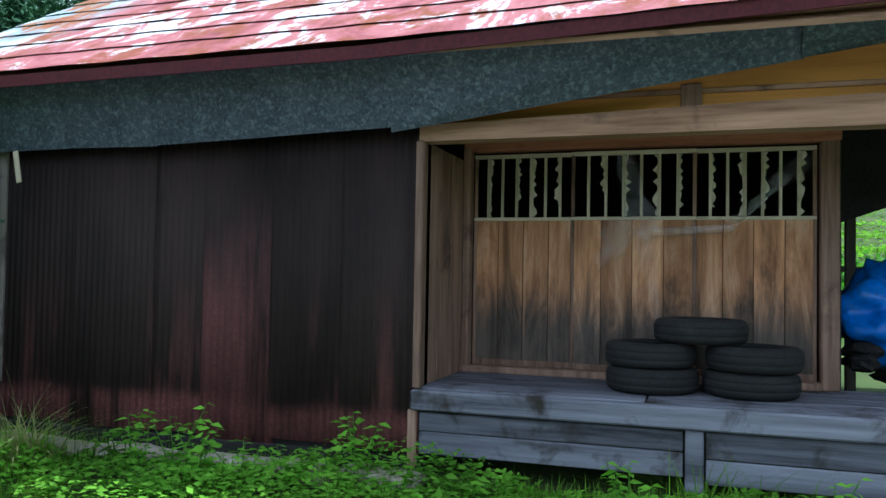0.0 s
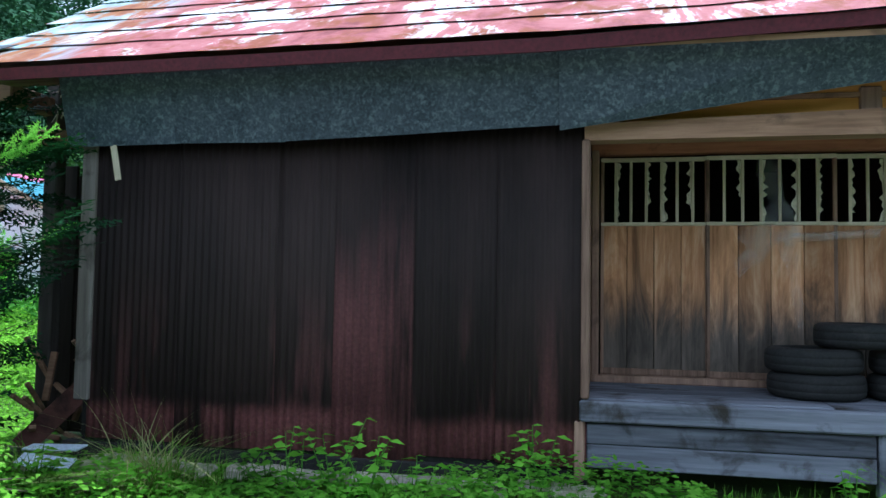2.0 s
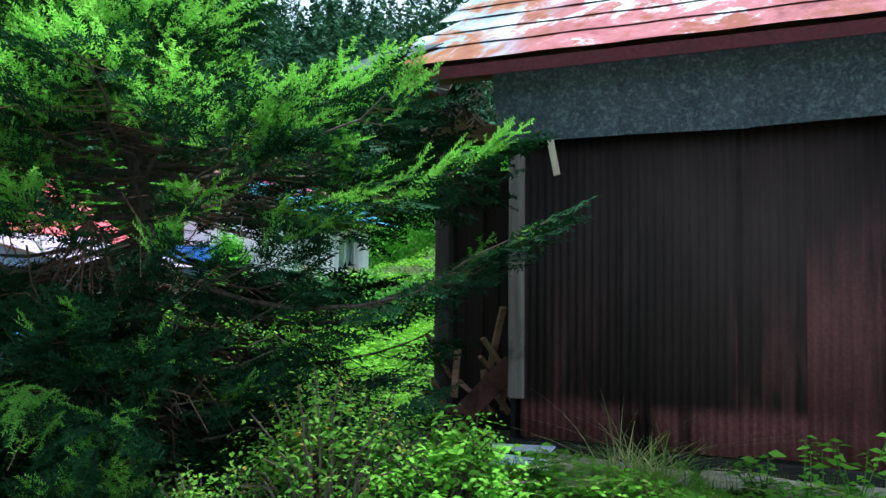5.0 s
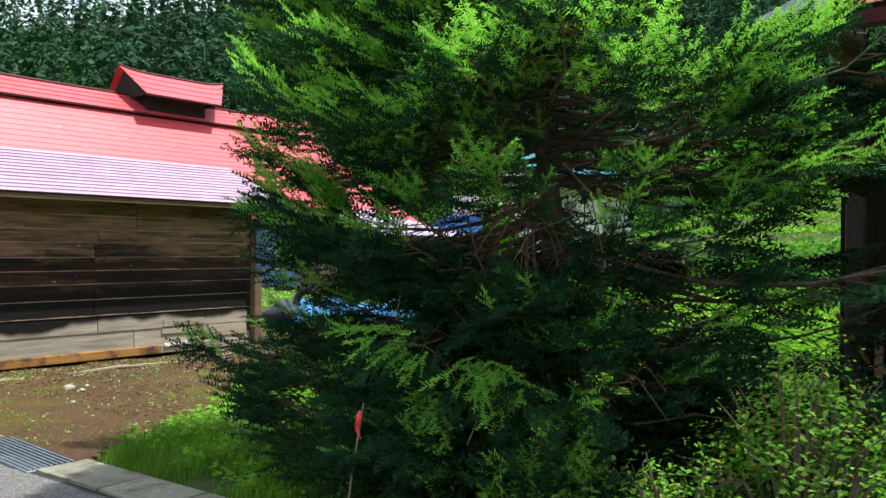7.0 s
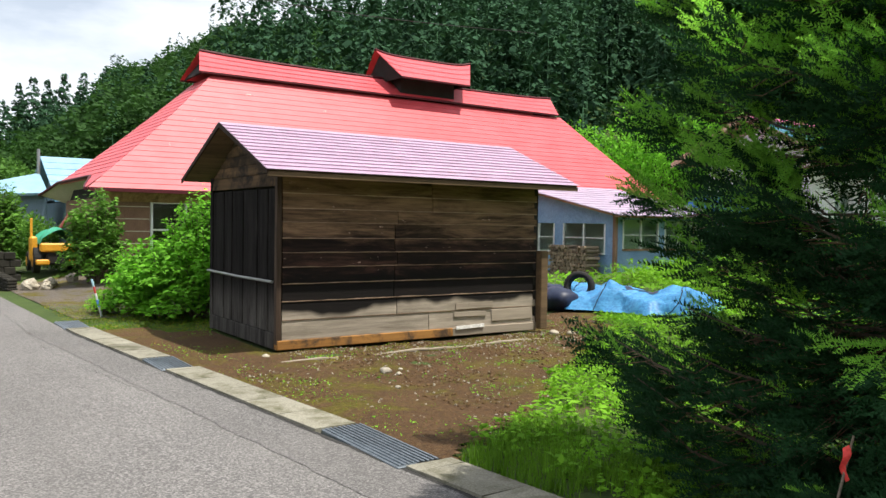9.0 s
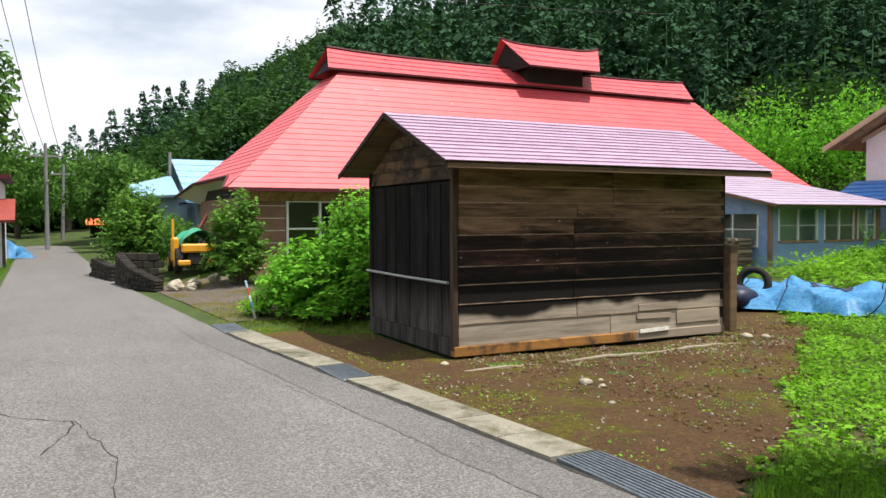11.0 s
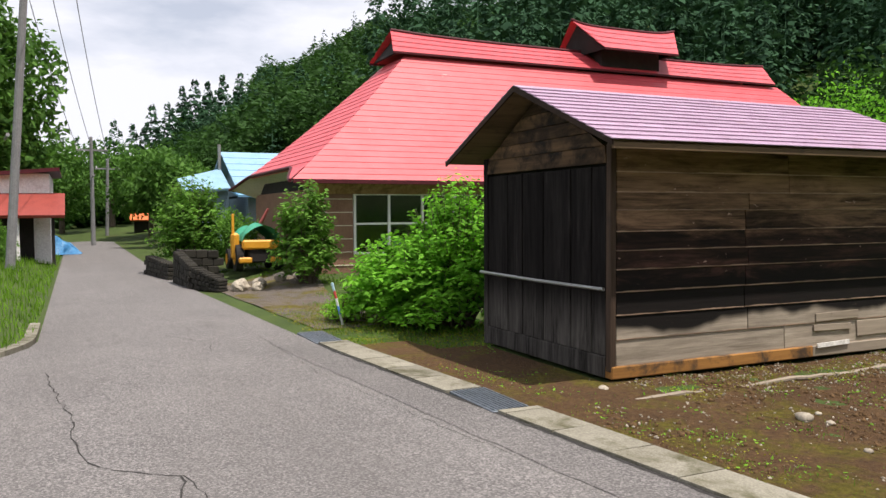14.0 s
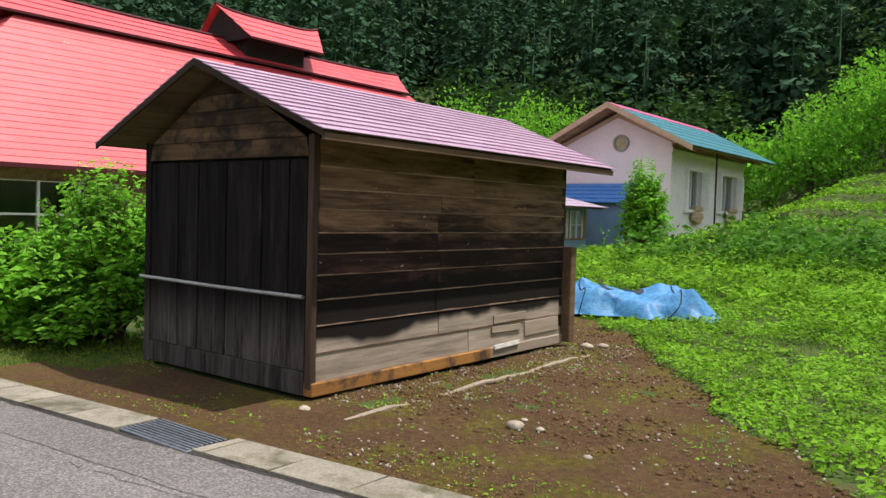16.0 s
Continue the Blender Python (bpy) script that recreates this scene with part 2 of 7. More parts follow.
def asphalt(name, tone=1.0):
    m, t, b = shader(name)
    vec = coords(t)
    k = lambda *c: tuple(tone * v for v in c)
    worn = ramp(t, noisy(t, vec, 0.8, 8, 0.6), [(0.32, k(0.105, 0.100, 0.100)), (0.50, k(0.140, 0.133, 0.130)), (0.68, k(0.185, 0.175, 0.168))])
    grit = noisy(t, vec, 58, 3, 0.75)
    stones = t.nodes.new("ShaderNodeTexVoronoi")
    stones.inputs["Scale"].default_value = 85
    t.links.new(vec, stones.inputs["Vector"])
    chip = ramp(t, stones.outputs["Color"], [(0.30, k(0.045, 0.042, 0.042)), (0.55, k(0.135, 0.128, 0.124)), (0.86, k(0.36, 0.34, 0.325))])
    col = mix(t, 0.50, worn, ramp(t, grit, [(0.36, k(0.035, 0.033, 0.034)), (0.50, k(0.13, 0.124, 0.121)), (0.64, k(0.36, 0.345, 0.33))]))
    col = mix(t, 0.40, col, chip)
    path = ramp(t, noisy(t, coords(t, (0.12, 1.1, 1)), 1.0, 5, 0.6), [(0.40, (0, 0, 0)), (0.62, (1, 1, 1))])
    col = mix(t, mix(t, 0.28, (0.0, 0.0, 0.0), path), col, k(0.105, 0.098, 0.092))
    stain = ramp(t, noisy(t, coords(t, (0.5, 1.4, 1)), 1.3, 8, 0.7), [(0.60, (0, 0, 0)), (0.74, (1, 1, 1))])
    col = mix(t, mix(t, 0.45, (0.0, 0.0, 0.0), stain), col, k(0.070, 0.064, 0.060))
    t.links.new(col, b.inputs["Base Color"])
    b.inputs["Roughness"].default_value, b.inputs["Specular IOR Level"].default_value = 0.92, 0.25
    bumped(t, b, grit, 0.5, 0.006)
    return m


ASPHALT = asphalt("asphalt")
PATCHED = asphalt("relaid asphalt", 0.90)
CONCRETE = plain("gutter concrete", (0.14, 0.130, 0.095), (0.27, 0.255, 0.205), 3.0, 0.9, 0.4, fine=70, spread=0.16, dirt=(0.075, 0.070, 0.035), dirt_at=(0.48, 0.66), dirt_scale=2.5, jump=7.0)
STEEL_GRATE = plain("grate steel", (0.11, 0.13, 0.15), (0.19, 0.22, 0.25), 8, 0.5, 0.1, metal=0.5)
# near-black colour: dark parts, and rooms whose shade is put into the colour
DARK = plain("near black", (0.012, 0.011, 0.010), (0.03, 0.027, 0.025), 3, 0.95, 0.2)


# ---- ground ----
def smooth_step(a, b, v):
    k = min(1.0, max(0.0, (v - a) / (b - a)))
    return k * k * (3 - 2 * k)


SILHOUETTE = ((-180, 5), (-60, 14), (-15, 16), (36, 16.2), (50, 14.6), (60, 13.6), (68, 12.8), (76.7, 9.4), (80.5, 6.2), (87, 1.6), (96, 0.6), (130, 2), (180, 5))


def rise_at(az):
    for (a, e), (b, f) in zip(SILHOUETTE, SILHOUETTE[1:]):
        if a <= az <= b:
            return e + (f - e) * smooth_step(a, b, az)
    return 5.0


TERRACES = ((25.0, 0.45), (29.0, 0.5), (33.0, 0.55), (37.0, 0.55), (41.0, 0.6), (45.0, 0.6))


def road_right(x):
    """The road's edge at the gutter."""
    if x > -17.5:
        return 4.98 + 0.095 * (x + 13.2) if x < -6 else 5.664 + 0.03 * (x + 6)
    return max(4.57 + 0.05 * (x + 17.5), 3.95)


def ground_z(x, y):
    dx, dy = x + 9.0, y - 2.0
    r = math.hypot(dx, dy)
    az = math.degrees(math.atan2(-dx, dy))
    slope = 0.15 + 0.85 * smooth_step(-25, -17, x)
    z = slope * (0.075 * max(0.0, min(y, 26.0) - 11.5) + 0.03 * max(0.0, y - 26.0) * (1 - smooth_step(55, 70, y)))
    for at, up in TERRACES:
        z += up * smooth_step(at, at + 1.3, y) * smooth_step(-20.5, -16.5, x) * (1 - smooth_step(55, 75, y))
    z += 0.40 * smooth_step(6.0, 7.6, y) * smooth_step(-7.5, -5.0, x)
    z += 0.25 * (1 - smooth_step(0.0, 1.2, y)) * smooth_step(-3, -20, x) if y < 1.2 else 0
    z += 0.18 * smooth_step(5.0, 6.2, y) * smooth_step(-22, -26, x) * (1 - smooth_step(-60, -70, x))
    if r > 48:
        far = 170.0
        z += math.tan(radians(rise_at(az))) * far * min(1.6, max(0.0, (r - 52) / (far - 52))) ** 0.85
        z += 2.2 * noise.noise(Vector((x * 0.03, y * 0.03, 0))) * smooth_step(55, 90, r)
    near = 0.03 * noise.noise(Vector((x * 0.8, y * 0.8, 3.0))) + 0.015 * noise.noise(Vector((x * 2.7, y * 2.7, 9.0)))
    on_road = smooth_step(road_right(x) + 0.6, road_right(x) + 0.1, y) * smooth_step(-0.5, 1.2, y)
    return z * (1 - 0.0) + near * (1 - on_road) - 0.022 * on_road - 0.02


def spread_out(lo, hi, step, far):
    a = list(np.arange(lo, hi + step / 2, step))
    d, up, down = step, [a[-1]], [a[0]]
    while up[-1] < far:
        d = min(d * 1.18, 14.0)
        up.append(up[-1] + d)
        down.append(down[-1] - d)
    return down[:0:-1] + a + up[1:]


xs, ys = spread_out(-36, 3, 0.5, 420), spread_out(-3, 26, 0.4, 420)
GRASS_SOIL = plain("grassy ground", (0.022, 0.042, 0.008), (0.058, 0.090, 0.016), 1.2, 0.95, 0.4, fine=30, dirt=(0.070, 0.045, 0.022), dirt_at=(0.58, 0.74), dirt_scale=0.8)
gm = Mesh()
gm.sheet(lambda u, v: (xs[round(u * (len(xs) - 1))], ys[round(v * (len(ys) - 1))], ground_z(xs[round(u * (len(xs) - 1))], ys[round(v * (len(ys) - 1))])), len(xs) - 1, len(ys) - 1)
whole("ground", gm, GRASS_SOIL, "grassy valley ground rising into the wooded hills", "ground", kind="structure", smooth=True)

# road: a slightly cambered sheet
road_xs = list(np.arange(6, -20, -0.5)) + list(np.arange(-20, -75, -1.5))


def road_left(x):
    if x > -15.5:
        return -0.47 + 0.02 * x
    return -0.78 + 2.15 * smooth_step(-15.5, -20.0, x)


rm = Mesh()
rm.sheet(lambda u, v: (road_xs[round(u * (len(road_xs) - 1))],
                       road_left(road_xs[round(u * (len(road_xs) - 1))]) + v * (road_right(road_xs[round(u * (len(road_xs) - 1))]) - road_left(road_xs[round(u * (len(road_xs) - 1))])),
                       0.035 * math.sin(math.pi * v) - 0.012), len(road_xs) - 1, 8)
whole("road", rm, ASPHALT, "worn grey asphalt village lane with fine cracks", "road", kind="structure", smooth=True)


# ---- hillside woods ----
def cedar_arrays(rng, spots):
    """Tall conifers: tiers of puffy boughs round a slim dark core, all in one mesh of triangles."""
    V, F, n = [], [], 0
    for x, y, z, h, m in spots:
        base_r = h * rng.uniform(0.15, 0.21) * (1.25 if m == 900 else 1.0)
        k = 5
        a = np.arange(k) * 2 * np.pi / k
        core = np.stack([x + 0.05 * base_r * np.cos(a), y + 0.05 * base_r * np.sin(a), np.full(k, z + 0.03 * h)], 1)
        V.append(np.concatenate([core, [[x, y, z + 0.80 * h]]]))
        i = np.arange(k)
        F.append(np.stack([n + i, n + (i + 1) % k, np.full(k, n + k)], 1))
        n += k + 1
        tiers = 13
        row = (tiers * rng.random(m) ** (1.0 if m == 900 else 1.15)).astype(int)
        sector = np.maximum(3, 8 - row // 2)
        arm = rng.integers(0, 100, m) % sector
        mid = (arm + 0.5 * (row % 2) + 0.35 * np.sin(row * 5.1 + arm * 2.7 + x)) * 2 * np.pi / sector
        da, df = rng.normal(0, 0.30, m), rng.normal(0, 0.30, m)
        a = mid + da * 2 * np.pi / sector
        f = np.clip(0.05 + 0.95 * (row + 0.5 + 0.3 * np.sin(arm * 3.3 + row)) / tiers, 0, 0.985)
        bulge = np.clip(1 - 2.6 * (da * da + df * df), 0, 1)
        length = base_r * (1 - f) ** 0.68 * (0.92 + 0.22 * np.sin(arm * 4.7 + row * 2.9 + y))
        r = length * (0.62 + 0.42 * bulge) * rng.uniform(0.86, 1.06, m) + 0.05
        zz = z + h * (f + 0.62 * df / tiers) - 0.16 * r
        d = np.stack([np.cos(a), np.sin(a), np.zeros(m)], 1)
        s = np.stack([-np.sin(a), np.cos(a), np.zeros(m)], 1)
        size = (h * (0.042 if m == 900 else 0.032 if m > 400 else 0.044)) * rng.uniform(0.6, 1.35, m) * (1.1 - 0.62 * f)
        c = np.stack([x + r * d[:, 0], y + r * d[:, 1], zz], 1)
        out = d * 0.72 + np.array([0, 0, 0.15]) + rng.normal(0, 0.30, (m, 3))
        out /= np.linalg.norm(out, axis=1, keepdims=True)
        turn = s + rng.normal(0, 0.35, (m, 3))
        q4 = size[:, None]
        V.append(np.stack([c - out * q4 * 0.55 + np.array([0, 0, 0.35]) * q4, c - turn * q4 * 0.62, c + out * q4 * 0.75 - np.array([0, 0, 0.55]) * q4, c + turn * q4 * 0.62], 1).reshape(-1, 3))
        q = n + 4 * np.arange(m)
        F.append(np.concatenate([np.stack([q, q + 1, q + 2], 1), np.stack([q, q + 2, q + 3], 1)]))
        n += 4 * m
    return np.concatenate(V), np.concatenate(F)


def join(pairs):
    V, F, n = [], [], 0
    for v, f in pairs:
        V.append(v)
        F.append(f + n)
        n += len(v)
    return np.concatenate(V), np.concatenate(F)


def leaf_quads(rng, centres, size, flat=0.35, droop=0.0):
    """One small four-cornered leaf clump at each centre."""
    n = len(centres)
    d = rng.normal(size=(n, 3))
    d[:, 2] = d[:, 2] * flat + droop
    d /= np.linalg.norm(d, axis=1, keepdims=True)
    e = rng.normal(size=(n, 3))
    e -= (e * d).sum(1, keepdims=True) * d
    e /= np.linalg.norm(e, axis=1, keepdims=True)
    s = size * rng.uniform(0.6, 1.3, (n, 1))
    up = np.cross(d, e)
    mid = centres + up * s * 0.12
    V = np.stack([centres - d * s, mid + e * s * 0.42, centres + d * s, mid - e * s * 0.42], 1).reshape(-1, 3)
    return V, np.arange(4 * n).reshape(n, 4)


def crown_points(rng, x, y, z, rx, rz, n, lumps=9):
    """Points over the lumps of a broadleaf crown."""
    c = rng.normal(size=(lumps, 3))
    c /= np.linalg.norm(c, axis=1, keepdims=True)
    c *= rng.uniform(0.35, 0.75, (lumps, 1))
    pick = rng.integers(0, lumps, n)
    d = rng.normal(size=(n, 3))
    d /= np.linalg.norm(d, axis=1, keepdims=True)
    p = c[pick] + d * rng.uniform(0.3, 0.5, (n, 1))
    return p * np.array([rx, rx, rz]) + np.array([x, y, z])


rng = np.random.default_rng(4)
CEDAR = leafy("cedar needles", (0.016, 0.043, 0.025), (0.042, 0.098, 0.050), 0.15, 1.0, clump=0.22)
BROAD = leafy("hill leaves", (0.015, 0.045, 0.013), (0.042, 0.100, 0.024), 0.25, 0.7, clump=0.25)
cedars, broads = [], []
tries = 0
while len(cedars) < 820 and tries < 30000:
    tries += 1
    az, r = rng.uniform(3, 71), rng.uniform(54, 185)
    if az > 58 and rng.random() < (az - 58) / 13:
        continue
    x, y = -9 - math.sin(radians(az)) * r, 2 + math.cos(radians(az)) * r
    z = ground_z(x, y)
    if noise.noise(Vector((x * 0.02, y * 0.02, 5.0))) - 0.30 + (0.45 if r < 62 else 0) > 0.18:
        broads.append((x, y, z, rng.uniform(2.6, 4.6)))
    else:
        cedars.append((x, y, z - 0.5, rng.uniform(11.0, 17.0), 600 if r < 80 else 200))
# the nearer shoulder to the west: rounded broadleaf crowns, conifers at its end
for k in range(1250):
    az, r = rng.uniform(60, 99), rng.uniform(72, 190)
    x, y = -9 - math.sin(radians(az)) * r, 2 + math.cos(radians(az)) * r
    z = ground_z(x, y)
    if (79.5 < az < 90 and r > 110 and rng.random() < 0.6) or rng.random() < 0.07:
        cedars.append((x, y, z - 0.5, rng.uniform(6.0, 9.5), 190))
    else:
        broads.append((x, y, z - 0.8, rng.uniform(2.0, 3.3)))
# a row of tall conifers on the shoulder's skyline: bearing, rise of the top, distance
SKYLINE = ((75.2, 10.9), (76.6, 10.4), (78.0, 10.3), (79.2, 9.9), (80.4, 9.7), (81.5, 9.2), (82.4, 9.3), (83.3, 8.8), (84.2, 7.6), (85.2, 7.5), (86.4, 6.2), (87.6, 6.4), (88.9, 5.0), (91.0, 5.8), (92.4, 5.0))
for az0, top in SKYLINE:
    for k, (da, dt, r) in enumerate(((0, 0, 108), (0.55, -1.5, 104), (-0.5, -2.2, 100), (0.2, -3.1, 96))):
        az = az0 + da + rng.uniform(-0.15, 0.15)
        x, y = -9 - math.sin(radians(az)) * r, 2 + math.cos(radians(az)) * r
        z = ground_z(x, y) - 0.5
        cedars.append((x, y, z, max(6.0, 1.6 + math.tan(radians(top + dt)) * r - z), 900))
V, F = cedar_arrays(rng, cedars)
tagged(new("cedar_forest", from_arrays("cedar_forest", V, F, CEDAR)), "dark green cedar forest covering the hillside", "forest", kind="stuff")
near = [b for b in broads if math.hypot(b[0] + 9, b[1] - 2) < 76]
far = [b for b in broads if math.hypot(b[0] + 9, b[1] - 2) >= 76]
P = np.concatenate([crown_points(rng, x, y, z + s * 1.1, s, s * 0.95, 150) for x, y, z, s in far])
Q = np.concatenate([crown_points(rng, x, y, z + s * 1.1, s, s * 0.95, 650, 16) for x, y, z, s in near])
V, F = join([leaf_quads(rng, P, 0.46), leaf_quads(rng, Q, 0.27)])
tagged(new("broadleaf_woods", from_arrays("broadleaf_woods", V, F, BROAD)), "lighter green broadleaf trees among the cedars", "forest", kind="stuff")

# ---- old storehouse beside the lane ----


def old_sheet(name, fade=1.35, bare=0.50):
    """Brown sheet, darker above; its paint has faded to dull red at the foot and in streaks."""
    m, t, b = shader(name)
    streak = noisy(t, coords(t, (1, 1, 0.12), jump=6.0), 3.2, 6, 0.6)
    blotch = noisy(t, coords(t, (1, 1, 0.5), jump=2.0), 2.0, 8, 0.65)
    fine = noisy(t, coords(t), 45, 4, 0.6)
    base = mix(t, 0.5, ramp(t, blotch, [(0.32, (0.013, 0.0095, 0.0085)), (0.68, (0.036, 0.024, 0.021))]), ramp(t, streak, [(0.35, (0.014, 0.010, 0.009)), (0.66, (0.044, 0.029, 0.026))]))
    red = mix(t, 0.5, ramp(t, blotch, [(0.3, (0.10, 0.038, 0.040)), (0.7, (0.32, 0.115, 0.115))]), ramp(t, fine, [(0.3, (0.10, 0.04, 0.042)), (0.7, (0.34, 0.13, 0.128))]))
    high = band(t, fade, 0.5, 1.9, streak)
    low = band(t, 0.76, 0.07, 0.30, blotch)
    mid = mix(t, 0.55, base, red)
    mid = mix(t, ramp(t, streak, [(bare, (0, 0, 0)), (bare + 0.12, (1, 1, 1))]), base, mid)
    col = mix(t, high, mid, base)
    col = mix(t, low, mix(t, ramp(t, streak, [(0.33, (0, 0, 0)), (0.47, (1, 1, 1))]), base, red), col)
    t.links.new(per_piece(t, col, 0.18), b.inputs["Base Color"])
    b.inputs["Roughness"].default_value, b.inputs["Specular IOR Level"].default_value = 0.7, 0.15
    bumped(t, b, fine, 0.08)
    return m


SHEET_DARK = old_sheet("brown painted sheet")
SHEET_FADED = old_sheet("faded red brown sheet", 1.7, 0.36)
GALV = plain("galvanised sheet", (0.034, 0.046, 0.060), (0.088, 0.106, 0.126), 7, 0.5, 0.06, metal=0.45, fine=60, spread=0.18, dirt=(0.15, 0.185, 0.205), dirt_at=(0.50, 0.66), dirt_scale=30, jump=3.0)
OLD_WOOD = timber("grey brown wood", (0.15, 0.080, 0.046), (0.50, 0.305, 0.19), "x")
OLD_WOOD_Z = timber("brown upright wood", (0.072, 0.042, 0.029), (0.37, 0.235, 0.165), "z")
# weathered grey, with the sky's bluish reflection mixed into the colour
DECK_WOOD = timber("sky-tinted grey deck wood", (0.028, 0.028, 0.034), (0.27, 0.275, 0.32), "x", grain=22, spread=0.2, stain_at=(0.52, 0.66))
POST_WOOD = timber("grey post wood", (0.10, 0.086, 0.072), (0.26, 0.23, 0.20), "z")
DARK_RED = plain("dark red fascia paint", (0.050, 0.006, 0.010), (0.095, 0.012, 0.018), 4, 0.6, 0.1)


def rusty_roof(name):
    m, t, b = shader(name)
    vec = coords(t, (1, 0.55, 0.55))
    a = noisy(t, vec, 2.2, 9, 0.7, 0.6)
    c = noisy(t, vec, 5.0, 8, 0.7, 0.3)
    col = ramp(t, a, [(0.34, (0.15, 0.040, 0.044)), (0.44, (0.27, 0.085, 0.09)), (0.53, (0.34, 0.13, 0.135)), (0.56, (0.50, 0.51, 0.54)), (0.66, (0.65, 0.66, 0.68))])
    rust = ramp(t, c, [(0.50, (0, 0, 0)), (0.60, (1, 1, 1))])
    col = mix(t, rust, col, (0.20, 0.060, 0.032))
    end = band(t, -4.75, 0.35, 1.2, a, axis="X")
    bare = ramp(t, noisy(t, coords(t, (1, 0.4, 0.4)), 3.4, 7, 0.65, 0.4), [(0.38, (0.19, 0.070, 0.040)), (0.47, (0.27, 0.115, 0.05)), (0.53, (0.22, 0.29, 0.33)), (0.62, (0.42, 0.50, 0.54))])
    col = mix(t, end, bare, col)
    t.links.new(col, b.inputs["Base Color"])
    b.inputs["Roughness"].default_value, b.inputs["Specular IOR Level"].default_value = 0.8, 0.12
    bumped(t, b, c, 0.25)
    return m


RUSTY = rusty_roof("flaking red roof paint")
WY = 8.25
barn = thing("storehouse", (-1.8, WY, 0.45), "old storehouse with dark corrugated wall and flaking red metal roof", "storehouse")


def corrugated(x0, x1, z0, z1, y, pitch=0.052, deep=0.0065, lean=0.0, axis="x"):
    """Corrugated sheet with ribs upright; a real thickness."""
    n = max(4, round((x1 - x0) / pitch)) * 6
    vs, fs = [], []
    rows = (z0, (z0 + z1) / 2, z1)
    for i in range(n + 1):
        x = x0 + (x1 - x0) * i / n
        d = deep * math.cos(2 * math.pi * (x - x0) / pitch)
        for k, z in enumerate(rows):
            yy = y + d + lean * (k - 1)
            vs += [(x, yy, z), (x, yy + 0.002, z)] if axis == "x" else [(yy, x, z), (yy + 0.002, x, z)]
    for i in range(n):
        for k in range(2):
            a, b = (i * 3 + k) * 2, ((i + 1) * 3 + k) * 2
            fs.append((a, b, b + 2, a + 2))
            fs.append((a + 1, a + 3, b + 3, b + 1))
        a, b = i * 6, (i + 1) * 6
        fs += [(a, a + 1, b + 1, b), (a + 4, b + 4, b + 5, a + 5)]
    fs += [(0, 2, 3, 1), (2, 4, 5, 3), (n * 6, n * 6 + 1, n * 6 + 3, n * 6 + 2), (n * 6 + 2, n * 6 + 3, n * 6 + 5, n * 6 + 4)]
    return Mesh().add(vs, fs)


# sheets, lapped one over the next
for k, (x0, x1, z0, z1, off) in enumerate(((-4.72, -4.02, 0.53, 2.7, 0.0), (-4.06, -3.36, 0.52, 2.7, 0.012), (-3.40, -2.98, 0.53, 2.7, 0.0), (-3.02, -2.42, 0.50, 2.7, -0.012), (-2.46, -1.90, 0.54, 2.7, 0.0), (-1.94, -1.40, 0.53, 2.7, 0.012))):
    part("corrugated_sheet", corrugated(x0, x1, z0, z1, WY - off, lean=0.004 * (k % 3 - 1)), SHEET_FADED if k == 3 else SHEET_DARK, barn, "faded reddish corrugated sheet" if k == 3 else "", smooth=True)
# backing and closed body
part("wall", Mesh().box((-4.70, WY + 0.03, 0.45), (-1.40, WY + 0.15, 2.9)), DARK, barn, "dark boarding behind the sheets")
part("corner_post", Mesh().box((-4.80, WY - 0.03, 0.78), (-4.69, WY + 0.08, 2.75), 0.008), POST_WOOD, barn, "bleached grey corner post")
# sill coloured near black to merge with the shade at the wall's foot
part("sill_beam", Mesh().beam((-4.9, WY + 0.06, 0.44), (-1.4, WY + 0.06, 0.44), 0.12, 0.12, 0.01), DARK, barn)
# galvanised valance
for x0, x1, zl, zr, y in ((-4.84, -4.02, 2.475, 2.48, 8.13), (-4.04, -3.28, 2.48, 2.47, 8.12), (-3.30, -2.42, 2.475, 2.50, 8.115), (-2.44, -1.54, 2.50, 2.53, 8.11)):
    part("valance_sheet", Mesh().slab([(x0, y, zl), (x1, y, zr), (x1, y - 0.14, 2.99), (x0, y - 0.14, 2.95)], 0.004), GALV, barn, "mottled galvanised valance sheet")
for x0, x1, zl, zr in ((-1.56, 0.76, 2.495, 2.80), (0.74, 2.4, 2.80, 3.02)):
    part("valance_sheet", Mesh().slab([(x0, 8.10, zl), (x1, 8.12, zr), (x1, 7.92, 3.12), (x0, 7.92, 3.0)], 0.004), GALV, barn, "mottled galvanised valance sheet")
# roof
EAVE = lambda x: 2.86 + 0.006 * (x + 5) + 0.012 * max(0.0, x + 1.5) ** 1.6
def barn_roof(x, s, lift=0.0):
    y = 7.72 + s
    return (x, y, EAVE(x) + 0.07 + s * 0.62 + lift)
for k in range(9):
    s0, s1 = 0.33 * k, 0.33 * (k + 1) + 0.03
    strip = Mesh()
    strip.sheet(lambda u, v: barn_roof(-5.84 + 0.30 * min(1, s0 + (s1 - s0) * v) * (k < 3) + 9.22 * u + 0.10 * min(k, 3), s0 + (s1 - s0) * v, 0.014 - 0.014 * v + 0.003 * math.sin(u * 90 + k)), 60, 2)
    part("roof_strip", strip, RUSTY, barn, "flaking red painted roofing strip")
